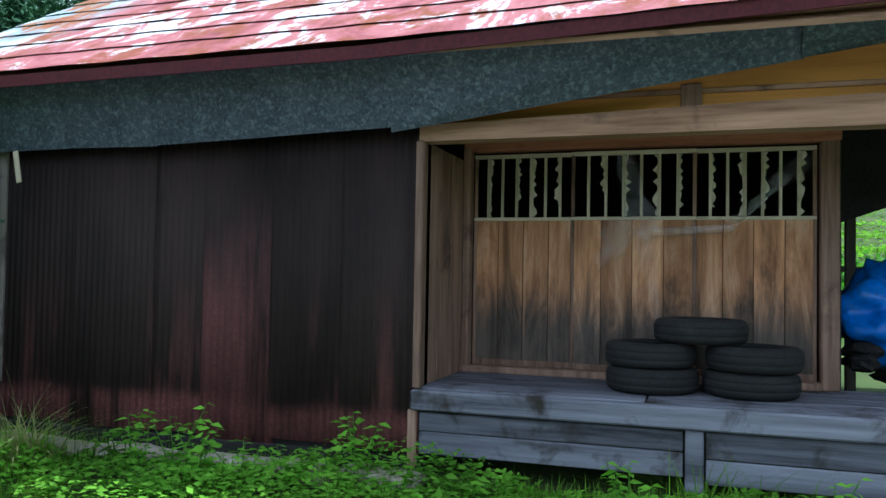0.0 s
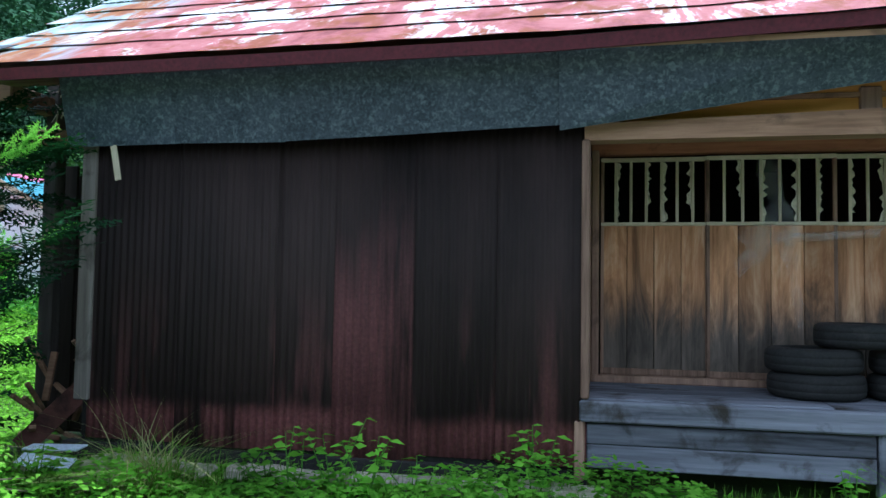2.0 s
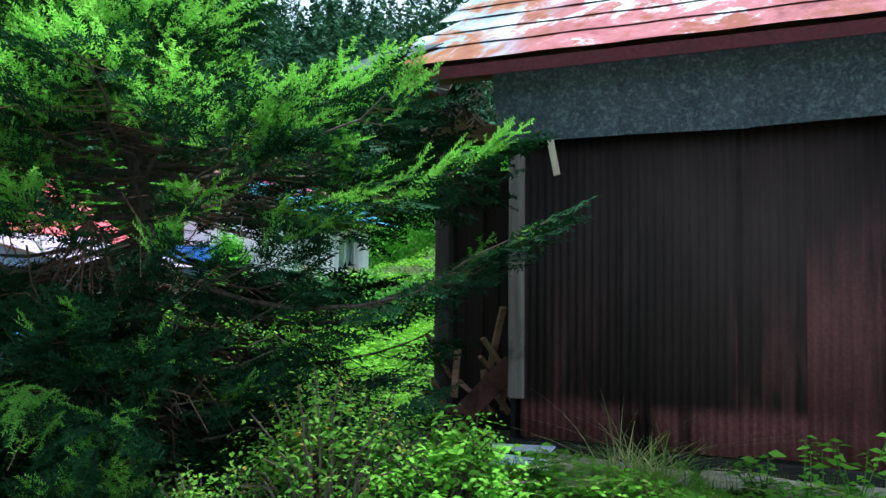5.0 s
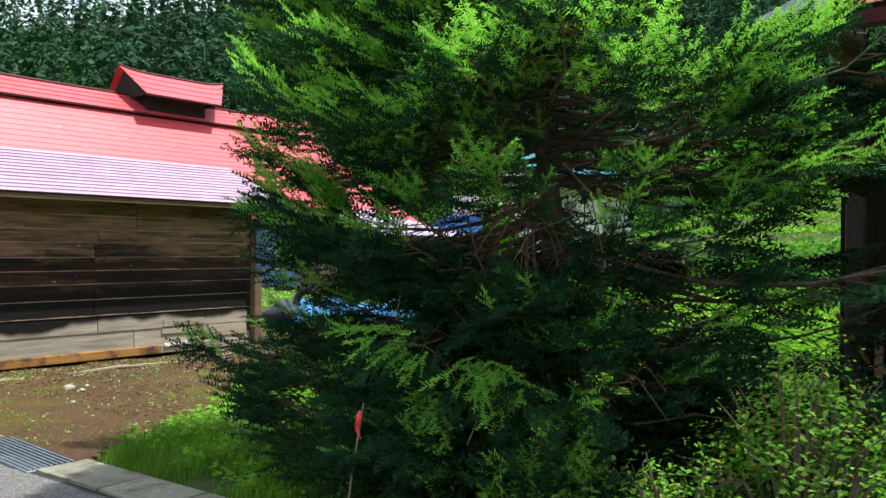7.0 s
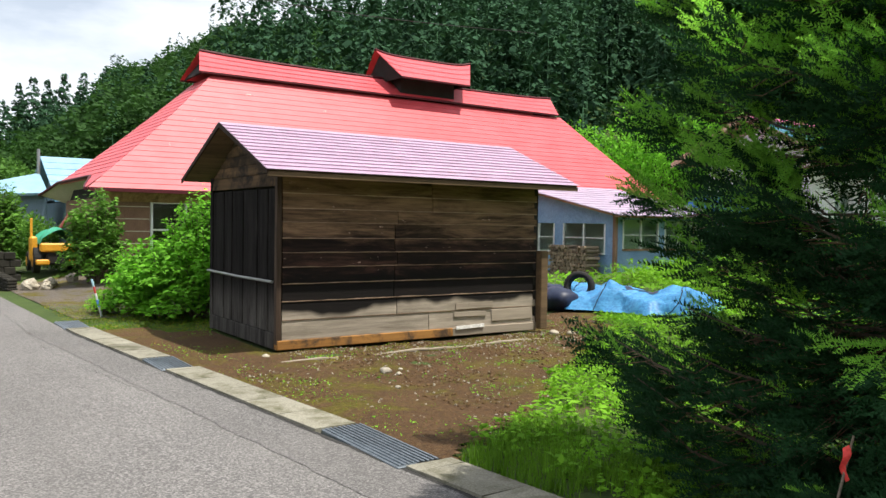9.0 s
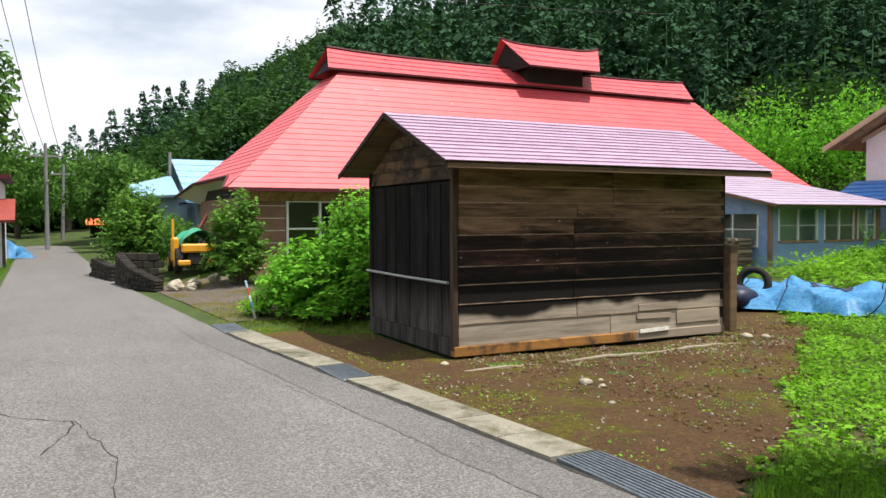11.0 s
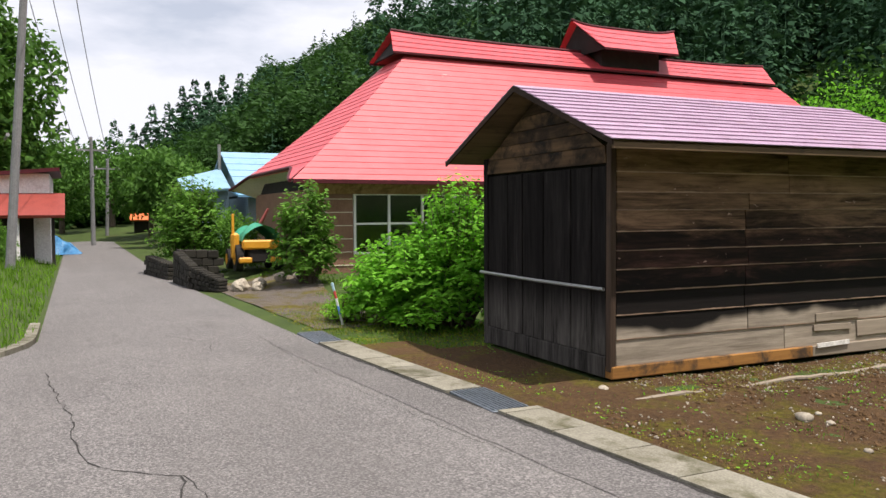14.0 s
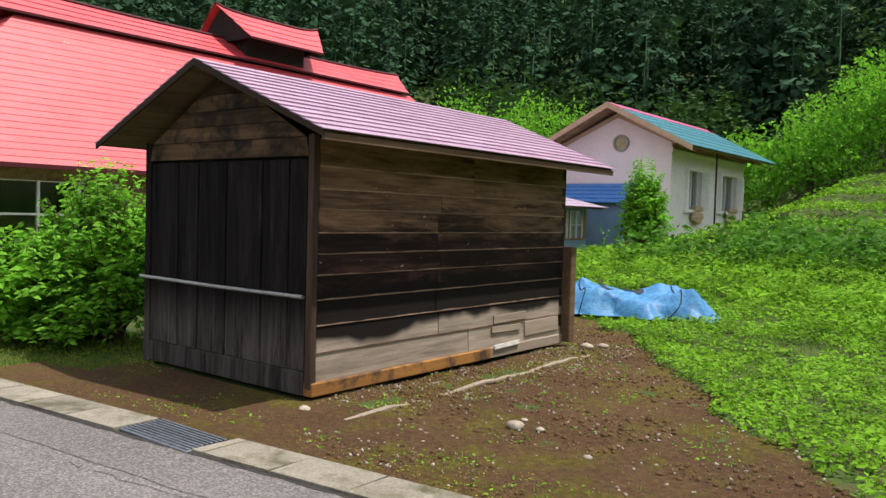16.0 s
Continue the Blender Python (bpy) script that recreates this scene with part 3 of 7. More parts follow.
part("verge_sheet", Mesh().slab([barn_roof(-5.87, -0.01, 0.03), barn_roof(-5.50, -0.01, 0.03), barn_roof(-5.22, 0.35, 0.034), barn_roof(-5.66, 0.35, 0.034)], 0.006), plain("tarnished dark sheet", (0.02, 0.025, 0.03), (0.06, 0.075, 0.09), 6, 0.5, 0.1, metal=0.3), barn, "dark tarnished sheet at the roof corner")
part("roof_boarding", Mesh().slab([barn_roof(-5.5, 0.06, -0.06), barn_roof(3.3, 0.06, -0.26), barn_roof(3.3, 3.0, -0.26), barn_roof(-5.5, 3.0, -0.06)], 0.03), OLD_WOOD, barn)
part("roof_boarding", Mesh().slab([(3.3, 13.6, 2.9), (3.3, 10.7, 4.75), (-5.2, 10.7, 4.75), (-5.2, 13.6, 2.9)][::-1], 0.04), RUSTY, barn)
for x0, x1 in ((-5.4, -1.6), (-1.6, 3.3)):
    part("fascia", Mesh().slab([(x0, 7.75, EAVE(x0) - 0.02), (x1, 7.75, EAVE(x1) - 0.02), (x1, 7.74, EAVE(x1) + 0.055), (x0, 7.74, EAVE(x0) + 0.055)], 0.025), DARK_RED, barn, "dark red eave board")
part("eave_lining", Mesh().slab([(-5.4, 7.78, 2.88), (3.3, 7.78, 2.98), (3.3, 8.3, 3.0), (-5.4, 8.3, 2.95)][::-1], 0.02), OLD_WOOD, barn)

# alcove with doors and raised deck
for x0, x1 in ((-1.42, -0.05), (-0.04, 1.3), (1.31, 3.2)):
    part("deck_board", Mesh().box((x0, 8.25, 0.885), (x1, 8.55, 0.935)), DECK_WOOD, barn, "grey weathered deck board")
for k in range(3):
    part("deck_board", Mesh().box((-1.40, 8.555 + 0.23 * k, 0.89), (3.2, 8.78 + 0.23 * k, 0.937)), DECK_WOOD, barn, "grey weathered deck board")
part("deck_edge", Mesh().box((-1.44, 8.19, 0.80), (3.2, 8.27, 0.925), 0.012), DECK_WOOD, barn, "heavy grey deck edge beam")
for x0, x1, z0, z1 in ((-1.40, 0.16, 0.67, 0.785), (-1.40, 0.16, 0.53, 0.665), (0.28, 1.9, 0.64, 0.79), (0.28, 1.9, 0.50, 0.635)):
    part("skirt_board", Mesh().box((x0, 8.24, z0), (x1, 8.27, z1), 0.006), DECK_WOOD, barn, "grey weathered skirting board")
part("deck_post", Mesh().box((0.17, 8.225, 0.45), (0.27, 8.32, 0.80), 0.01), DECK_WOOD, barn)
part("deck_post", Mesh().box((-1.47, 8.225, 0.45), (-1.41, 8.32, 0.80), 0.01), OLD_WOOD_Z, barn)
part("front_beam", Mesh().slab([(-1.42, 8.22, 2.455), (3.2, 8.22, 2.455), (3.2, 8.22, 2.68), (-1.42, 8.22, 2.555)], 0.14), OLD_WOOD, barn, "long squared timber beam")
part("upper_panel", Mesh().box((-1.42, 8.38, 2.60), (3.2, 8.41, 3.0), 0.006), timber("orange brown board", (0.36, 0.16, 0.03), (0.62, 0.30, 0.075), "x", stain_at=(0.62, 0.7)), barn, "orange brown board above the beam")
part("stub_post", Mesh().box((0.13, 8.355, 2.60), (0.25, 8.40, 2.76), 0.008), OLD_WOOD_Z, barn)
for k, (y0, y1) in enumerate(((8.30, 8.58), (8.585, 8.86), (8.865, 9.2))):
    part("side_board", Mesh().box((-1.43, y0, 0.935), (-1.40, y1, 2.47)), OLD_WOOD_Z, barn, "weathered board of the alcove side")
part("frame_post", Mesh().box((-1.435, 8.20, 0.93), (-1.385, 8.30, 2.46), 0.01), OLD_WOOD_Z, barn)
part("frame_post", Mesh().box((0.98, 9.14, 0.935), (1.09, 9.28, 2.62), 0.01), OLD_WOOD_Z, barn, "squared brown post")
part("frame_post", Mesh().box((-1.40, 9.12, 0.935), (-1.345, 9.24, 2.56), 0.01), OLD_WOOD_Z, barn)
part("lintel", Mesh().box((-1.40, 9.13, 2.53), (1.1, 9.25, 2.68), 0.01), timber("red brown lintel wood", (0.18, 0.065, 0.034), (0.52, 0.23, 0.12), "x"), barn, "red brown lintel over the doors")
part("ceiling", Mesh().box((-1.42, 8.36, 2.70), (3.2, 9.3, 2.73)), OLD_WOOD, barn)
part("threshold", Mesh().box((-1.40, 9.10, 0.937), (0.98, 9.22, 0.985), 0.006), OLD_WOOD_Z, barn)
PAPER = plain("yellowed paper", (0.50, 0.45, 0.32), (0.62, 0.57, 0.43), 8, 0.9, 0.1)
LATTICE = timber("pale lattice wood", (0.42, 0.36, 0.24), (0.60, 0.53, 0.38), "z", spread=0.08, stain_at=(0.66, 0.8))


def door_boards(name):
    """Upright brown boards, greyer and darker towards the foot."""
    m, t, b = shader(name)
    fibre = noisy(t, coords(t, (1, 1, 0.05), jump=9.0), 26, 8, 0.68, 0.3)
    streak = noisy(t, coords(t, (1, 1, 0.22), jump=5.0), 6.0, 7, 0.7, 0.7)
    col = mix(t, 0.5, ramp(t, fibre, [(0.3, (0.15, 0.064, 0.028)), (0.7, (0.58, 0.31, 0.155))]), ramp(t, streak, [(0.33, (0.060, 0.030, 0.015)), (0.52, (0.42, 0.205, 0.095)), (0.66, (0.68, 0.46, 0.28))]))
    grey = mix(t, 0.5, ramp(t, fibre, [(0.3, (0.030, 0.024, 0.020)), (0.7, (0.15, 0.12, 0.095))]), ramp(t, streak, [(0.35, (0.022, 0.018, 0.015)), (0.66, (0.17, 0.135, 0.105))]))
    col = mix(t, band(t, 1.46, 0.24, 0.9, streak), grey, col)
    t.links.new(per_piece(t, col, 0.28), b.inputs["Base Color"])
    b.inputs["Roughness"].default_value, b.inputs["Specular IOR Level"].default_value = 0.85, 0.2
    bumped(t, b, fibre, 0.5, 0.005)
    return m


DOOR_WOOD = door_boards("brown door boards")
for x0, x1, y in ((-1.335, -0.60, 9.215), (-0.62, 0.22, 9.185), (0.20, 0.965, 9.215)):
    door = thing("lattice_door", ((x0 + x1) / 2, y, 0.985), "sliding wooden door with lattice top and torn paper", "door", "lattice doors")
    n = 4
    for k in range(n):
        a, b = x0 + (x1 - x0) * k / n, x0 + (x1 - x0) * (k + 1) / n
        part("board", Mesh().box((a + 0.002, y, 1.0), (b - 0.002, y + 0.018, 2.03), 0.003), DOOR_WOOD, door)
    part("top_rail", Mesh().box((x0, y - 0.008, 2.485), (x1, y + 0.025, 2.515)), LATTICE, door)
    part("middle_rail", Mesh().box((x0, y - 0.008, 2.03), (x1, y + 0.025, 2.055)), LATTICE, door)
    part("bottom_rail", Mesh().box((x0, y - 0.004, 0.985), (x1, y + 0.025, 1.03)), OLD_WOOD_Z, door)
    for x in (x0 + 0.012, x1 - 0.012):
        part("stile", Mesh().box((x - 0.012, y - 0.006, 0.99), (x + 0.012, y + 0.024, 2.5)), OLD_WOOD_Z, door)
    nb = 7
    for k in range(1, nb):
        x = x0 + (x1 - x0) * k / nb
        part("lattice_bar", Mesh().box((x - 0.010, y - 0.004, 2.055), (x + 0.010, y + 0.012, 2.485), 0.003), LATTICE, door)
        if (k * 7 + int(x0 * 10)) % 3 != 1:
            w, rag = Mesh(), random.Random(int(1000 * x))
            side = 1 if rag.random() < 0.6 else -1
            top_z, low_z = 2.48, 2.06 + (0.30 * rag.random() if rag.random() < 0.6 else 0.0)
            rows = 16
            reach = [0.004 + 0.042 * rag.random() ** 1.6 * (0.35 + 0.65 * abs(math.sin(x * 9 + 0.45 * j))) for j in range(rows + 1)]
            w.sheet(lambda u, v: (x + side * (0.008 + u * reach[round(v * rows)]), y + 0.013 + 0.006 * math.sin(9 * v + u * 3), low_z + (top_z - low_z) * v), 2, rows)
            part("paper_strip", w, PAPER, door, "torn yellowed paper")
# dark room behind, coloured near black to stand for its shade; right-hand passage
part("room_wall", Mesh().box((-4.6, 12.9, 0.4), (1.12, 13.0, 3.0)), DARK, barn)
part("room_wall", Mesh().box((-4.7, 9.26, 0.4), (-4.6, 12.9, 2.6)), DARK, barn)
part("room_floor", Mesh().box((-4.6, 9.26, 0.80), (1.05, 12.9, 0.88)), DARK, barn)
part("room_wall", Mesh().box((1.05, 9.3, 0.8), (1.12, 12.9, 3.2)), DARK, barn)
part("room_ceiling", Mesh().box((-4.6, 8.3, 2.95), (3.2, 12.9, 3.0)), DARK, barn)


def tyre(at, turn=(0, 0, 0)):
    root = thing("tyre", at, "used black rubber car tyre lying flat on the deck", "tyre", "stacked tyres")
    m = pose(*at, *turn)
    prof = [(0.175, 0.012), (0.20, 0.0), (0.245, 0.003), (0.268, 0.016), (0.277, 0.034), (0.278, 0.048), (0.2765, 0.05), (0.2765, 0.053), (0.279, 0.055), (0.279, 0.095), (0.2765, 0.097), (0.2765, 0.10), (0.278, 0.102), (0.277, 0.116), (0.268, 0.134), (0.245, 0.147), (0.20, 0.15), (0.175, 0.138), (0.185, 0.115), (0.215, 0.10), (0.215, 0.05), (0.185, 0.035)]
    part("carcass", Mesh().lathe(prof, 48, m), RUBBER, root, smooth=True)
    return root


RUBBER = plain("tyre rubber", (0.009, 0.0085, 0.008), (0.021, 0.020, 0.019), 6, 0.85, 0.2, fine=60, dirt=(0.06, 0.055, 0.045), dirt_at=(0.6, 0.8))
for at in ((-0.035, 8.72, 0.938), (-0.045, 8.74, 1.089), (0.54, 8.74, 0.938), (0.555, 8.73, 1.089), (0.25, 8.78, 1.24)):
    tyre(at, (0, 0, at[0] * 50))

# ---- gutter along the lane ----
gutter = thing("gutter", (-12, 5.2, 0), "pale concrete gutter covers with steel grates along the lane", "gutter", kind="structure")
x = -2.0
k = 0
GRATES = ((-11.10, -9.95), (-15.02, -14.2), (-19.1, -18.15))
while x > -19.05:
    x1 = x - 0.6
    hit_grate = [g for g in GRATES if g[0] < x - 0.05 and g[1] >= x - 0.02]
    if hit_grate:
        g0, g1 = hit_grate[0]
        y0 = road_right((g0 + g1) / 2) + 0.0
        grate = part("grate", Mesh().box((g0, y0, -0.05), (g1, y0 + 0.36, 0.004)), STEEL_GRATE, gutter, "steel grating over the gutter")
        n = 9
        for j in range(n):
            yy = y0 + 0.03 + 0.30 * j / (n - 1)
            part("grate_bar", Mesh().box((g0 + 0.02, yy - 0.009, 0.0), (g1 - 0.02, yy + 0.009, 0.014), 0.002), STEEL_GRATE, grate)
        x = g0
        continue
    x1 = max(x1, max([g[1] for g in GRATES if g[1] < x - 0.01] + [-99]))
    y0, y1 = road_right(x), road_right(x1)
    part("cover_slab", Mesh().slab([(x, y0, 0.014 + 0.003 * math.sin(k * 3.3)), (x, y0 + 0.36, 0.016), (x1 + 0.012 + 0.012 * math.sin(k * 2.1), y1 + 0.36, 0.016), (x1 + 0.012 - 0.010 * math.sin(k * 1.7), y1, 0.014)], 0.12), CONCRETE, gutter)
    x = x1
    k += 1

# kerb stones where the lane narrows
kerb = thing("kerb", (-19, 1, 0), "low pale concrete kerb stones along the lane's grass verge", "kerb", kind="structure")
for k in range(12):
    x0, x1 = -17.2 - 0.36 * k, -17.2 - 0.36 * k - 0.345
    y0, y1 = road_left(x0), road_left(x1)
    part("kerb_stone", Mesh().slab([(x0, y0 - 0.16, 0.05), (x1, y1 - 0.16, 0.05), (x1, y1 - 0.02, 0.045), (x0, y0 - 0.02, 0.045)][::-1], 0.14), CONCRETE, kerb)

# ---- the wooden shed ----
def weathered_side(name):
    """Lapped boards: sun-bleached brown above, tarred black in the middle, bare grey where rain splashes."""
    m, t, b = shader(name)
    fibre_at = coords(t, (1, 0.05, 1), jump=9.0)
    fibre = noisy(t, fibre_at, 30, 8, 0.68, 0.3)
    streak = noisy(t, coords(t, (1, 0.16, 1), jump=3.0), 6.5, 7, 0.7, 0.5)
    blotch = noisy(t, coords(t), 2.1, 7, 0.65, 0.4)
    tarred = mix(t, 0.5, ramp(t, fibre, [(0.32, (0.006, 0.004, 0.0035)), (0.58, (0.022, 0.012, 0.009)), (0.74, (0.085, 0.042, 0.030))]), ramp(t, streak, [(0.43, (0.008, 0.005, 0.004)), (0.54, (0.040, 0.020, 0.015)), (0.66, (0.15, 0.070, 0.052)), (0.74, (0.34, 0.21, 0.16))]))
    brown = mix(t, 0.5, ramp(t, fibre, [(0.34, (0.034, 0.018, 0.010)), (0.68, (0.27, 0.168, 0.098))]), ramp(t, streak, [(0.40, (0.028, 0.016, 0.010)), (0.62, (0.27, 0.165, 0.098))]))
    grey = mix(t, 0.5, ramp(t, fibre, [(0.3, (0.18, 0.150, 0.115)), (0.7, (0.52, 0.45, 0.36))]), ramp(t, streak, [(0.35, (0.16, 0.13, 0.10)), (0.65, (0.42, 0.36, 0.285))]))
    col = mix(t, band(t, 1.50, 0.20, 0.7, streak), tarred, brown)
    scuff = ramp(t, noisy(t, coords(t, (1, 0.4, 1), jump=3.0), 15, 4, 0.7), [(0.665, (0, 0, 0)), (0.70, (1, 1, 1))])
    col = mix(t, scuff, col, (0.36, 0.25, 0.20))
    black = band(t, 1.02, 0.10, 0.40, streak)
    col = mix(t, black, mix(t, 0.94, col, (0.0055, 0.0045, 0.004)), col)
    wave_at = noisy(t, coords(t, (1, 1.0, 0.1)), 0.9, 3, 0.55)
    col = mix(t, band(t, 0.535, 0.045, 0.50, wave_at), grey, col)
    worn = band(t, 0.05, 0.025, 0.18, noisy(t, coords(t, (1, 0.3, 1), jump=4.0), 9, 6, 0.7), "Generated")
    pale = mix(t, 0.6, (0.34, 0.25, 0.19), ramp(t, fibre, [(0.35, (0.05, 0.03, 0.02)), (0.65, (0.50, 0.34, 0.24))]))
    col = mix(t, worn, pale, col)
    t.links.new(per_piece(t, col, 0.22), b.inputs["Base Color"])
    b.inputs["Roughness"].default_value, b.inputs["Specular IOR Level"].default_value = 0.85, 0.2
    bumped(t, b, fibre, 0.7, 0.006)
    return m


SHED_SIDE = weathered_side("weathered shed boards")
SHED_LOW = timber("grey low boards", (0.20, 0.165, 0.125), (0.38, 0.32, 0.25), "y", spread=0.12, stain_at=(0.64, 0.8))
SHED_TOP = timber("brown upper boards", (0.075, 0.05, 0.03), (0.19, 0.125, 0.07), "y", spread=0.15)
def sooty_front(name):
    """Tarred upright boards, the tar washed to grey streaks near the ground."""
    m, t, b = shader(name)
    fibre = noisy(t, coords(t, (1, 1, 0.05), jump=9.0), 30, 8, 0.68, 0.3)
    streak = noisy(t, coords(t, (1, 1, 0.13), jump=5.0), 7.5, 7, 0.7, 0.4)
    tar = mix(t, 0.5, ramp(t, fibre, [(0.35, (0.0045, 0.004, 0.004)), (0.70, (0.024, 0.021, 0.020))]), ramp(t, streak, [(0.42, (0.005, 0.0045, 0.0045)), (0.60, (0.018, 0.016, 0.0155)), (0.72, (0.050, 0.045, 0.042))]))
    washed = mix(t, 0.5, ramp(t, fibre, [(0.32, (0.008, 0.007, 0.0065)), (0.68, (0.105, 0.096, 0.088))]), ramp(t, streak, [(0.40, (0.008, 0.007, 0.0065)), (0.58, (0.085, 0.078, 0.071))]))
    col = mix(t, band(t, 0.62, 0.24, 0.9, streak), washed, tar)
    t.links.new(per_piece(t, col, 0.25), b.inputs["Base Color"])
    b.inputs["Roughness"].default_value, b.inputs["Specular IOR Level"].default_value = 0.95, 0.08
    bumped(t, b, fibre, 0.7, 0.006)
    return m


SHED_FRONT = sooty_front("blackened door boards")
SHED_GABLE = timber("gable boards", (0.018, 0.011, 0.007), (0.20, 0.120, 0.062), "x", grain=16, spread=0.3, stain=(0.012, 0.009, 0.007), stain_at=(0.44, 0.60))
SILL = timber("orange sill wood", (0.16, 0.075, 0.024), (0.36, 0.175, 0.05), "y", stain=(0.07, 0.045, 0.028), stain_at=(0.48, 0.60))
MAUVE = plain("faded mauve roof sheet", (0.33, 0.205, 0.30), (0.48, 0.33, 0.45), 3, 0.36, 0.05, metal=0.1, fine=60, spread=0.06, dirt=(0.34, 0.17, 0.16), dirt_at=(0.6, 0.75), dirt_scale=2.0)
WHITE_PAINT = plain("flaking white paint", (0.50, 0.48, 0.44), (0.72, 0.70, 0.66), 6, 0.7, 0.2)
PIPE = plain("grey pipe", (0.25, 0.26, 0.26), (0.38, 0.39, 0.38), 8, 0.4, 0.05, metal=0.6)
SX0, SX1, SY0, SY1, SEAVE, SRIDGE, SRX = -17.15, -14.68, 6.36, 10.58, 2.22, 2.88, -15.92
shed = thing("shed", (-15.9, 8.4, 0.0), "small weathered dark wooden shed with mauve metal gable roof", "shed")
for lo, hi in (((SX0, SY0 + 0.02, 0.02), (SX0 + 0.08, SY1, 2.25)), ((SX0, SY1 - 0.08, 0.02), (SX1, SY1, 2.25)), ((SX1 - 0.10, SY0 + 0.05, 0.1), (SX1 - 0.03, SY1, 2.25)), ((SX0, SY0 + 0.06, 0.02), (SX1 - 0.05, SY0 + 0.10, 2.1))):
    part("inner_wall", Mesh().box(lo, hi), DARK, shed)
# side boards, lapped, in two lengths
levels = [0.16, 0.41, 0.64, 0.86, 1.07, 1.25, 1.43, 1.63, 1.80, 1.99, 2.20]
for j, (z0, z1) in enumerate(zip(levels, levels[1:])):
    mat = SHED_SIDE
    cut = 8.05 + (0.55 if j < 1 else 0.03 * math.sin(j * 2.0)) + (0.6 if j > 7 else 0)
    for y0, y1 in ((SY0 + 0.06, cut - 0.004), (cut + 0.004, SY1 - 0.03)):
        m = Matrix.Translation((SX1, (y0 + y1) / 2, z0)) @ pose(0, 0, 0, 0, -2.8, 0)
        part("side_board", Mesh().box((-0.026, -(y1 - y0) / 2, -0.018), (0.004, (y1 - y0) / 2, z1 - z0 + 0.012), 0.004, m), mat, shed)
part("corner_board", Mesh().box((SX1 - 0.055, SY0 - 0.022, 0.10), (SX1 + 0.018, SY0 + 0.045, 2.24), 0.006), timber("dark corner wood", (0.022, 0.015, 0.011), (0.10, 0.066, 0.046), "z"), shed)
part("corner_board", Mesh().box((SX0 - 0.02, SY0 - 0.025, 0.02), (SX0 + 0.07, SY0 + 0.06, 2.24), 0.006), SHED_FRONT, shed)
part("sill", Mesh().box((SX1 - 0.10, SY0 - 0.01, 0.03), (SX1 + 0.03, 9.0, 0.15), 0.01), SILL, shed, "orange brown ground sill")
part("sill", Mesh().box((SX1 - 0.10, 9.0, 0.03), (SX1 + 0.02, SY1, 0.15), 0.01), SHED_LOW, shed)
part("corner_post", Mesh().box((SX1 - 0.02, SY1 - 0.02, 0.05), (SX1 + 0.12, SY1 + 0.12, 1.24), 0.012), SHED_TOP, shed, "short dark post against the shed")
# broken repair boards low on the side
for y0, y1, z0, z1, tilt, mat in ((9.05, 9.72, 0.41, 0.50, 1.0, SHED_LOW), (9.02, 9.60, 0.30, 0.37, -1.2, SHED_LOW), (9.70, 10.47, 0.21, 0.38, 0.4, SHED_LOW)):
    m = Matrix.Translation((SX1 + 0.012, (y0 + y1) / 2, z0)) @ pose(0, 0, 0, tilt, -4, 0)
    part("repair_board", Mesh().box((-0.006, -(y1 - y0) / 2, 0), (0.008, (y1 - y0) / 2, z1 - z0), 0.004, m), mat, shed, "split grey repair board")
part("white_board", Mesh().box((-0.006, -0.25, 0), (0.006, 0.25, 0.05), 0.003, pose(SX1 + 0.036, 9.30, 0.13, 1.5, -4, 0)), WHITE_PAINT, shed, "flaking white painted board")
# front doors
nd = 11
cuts = [0.0] + [(k + 0.28 * math.sin(k * 4.1)) / nd for k in range(1, nd)] + [1.0]
for k in range(nd):
    a, b = SX0 + 0.06 + (SX1 - SX0 - 0.14) * cuts[k], SX0 + 0.06 + (SX1 - SX0 - 0.14) * cuts[k + 1]
    part("door_board", Mesh().box((a + 0.003, SY0 - 0.012 * (k % 2) - 0.004, 0.24), (b - 0.003, SY0 + 0.03, 2.03), 0.004), SHED_FRONT, shed)
part("door_sill", Mesh().box((SX0 + 0.04, SY0 - 0.02, 0.03), (SX1 - 0.07, SY0 + 0.05, 0.235), 0.008), SHED_FRONT, shed)
part("door_bar", Mesh().tube([(SX0 - 0.06, SY0 - 0.045, 0.885), ((SX0 + SX1) / 2, SY0 - 0.045, 0.872), (SX1 - 0.06, SY0 - 0.045, 0.875)], [0.018] * 3, 10), PIPE, shed, "grey bar across the doors")
for z0, z1 in ((2.06, 2.22), (2.225, 2.36), (2.365, 2.50), (2.505, 2.65), (2.655, 2.80)):
    half = lambda z: (SRIDGE - z) / (SRIDGE - SEAVE + 0.02) * (SX1 - SX0) / 2
    h0 = min((SX1 - SX0) / 2 - 0.05, half(z0 + 0.03))
    h1 = min((SX1 - SX0) / 2 - 0.05, half(z1 + 0.03))
    part("gable_board", Mesh().slab([(SRX - h0, SY0 - 0.02, z0), (SRX + h0, SY0 - 0.02, z0), (SRX + h1, SY0 - 0.008, z1), (SRX - h1, SY0 - 0.008, z1)], 0.03), SHED_GABLE, shed)
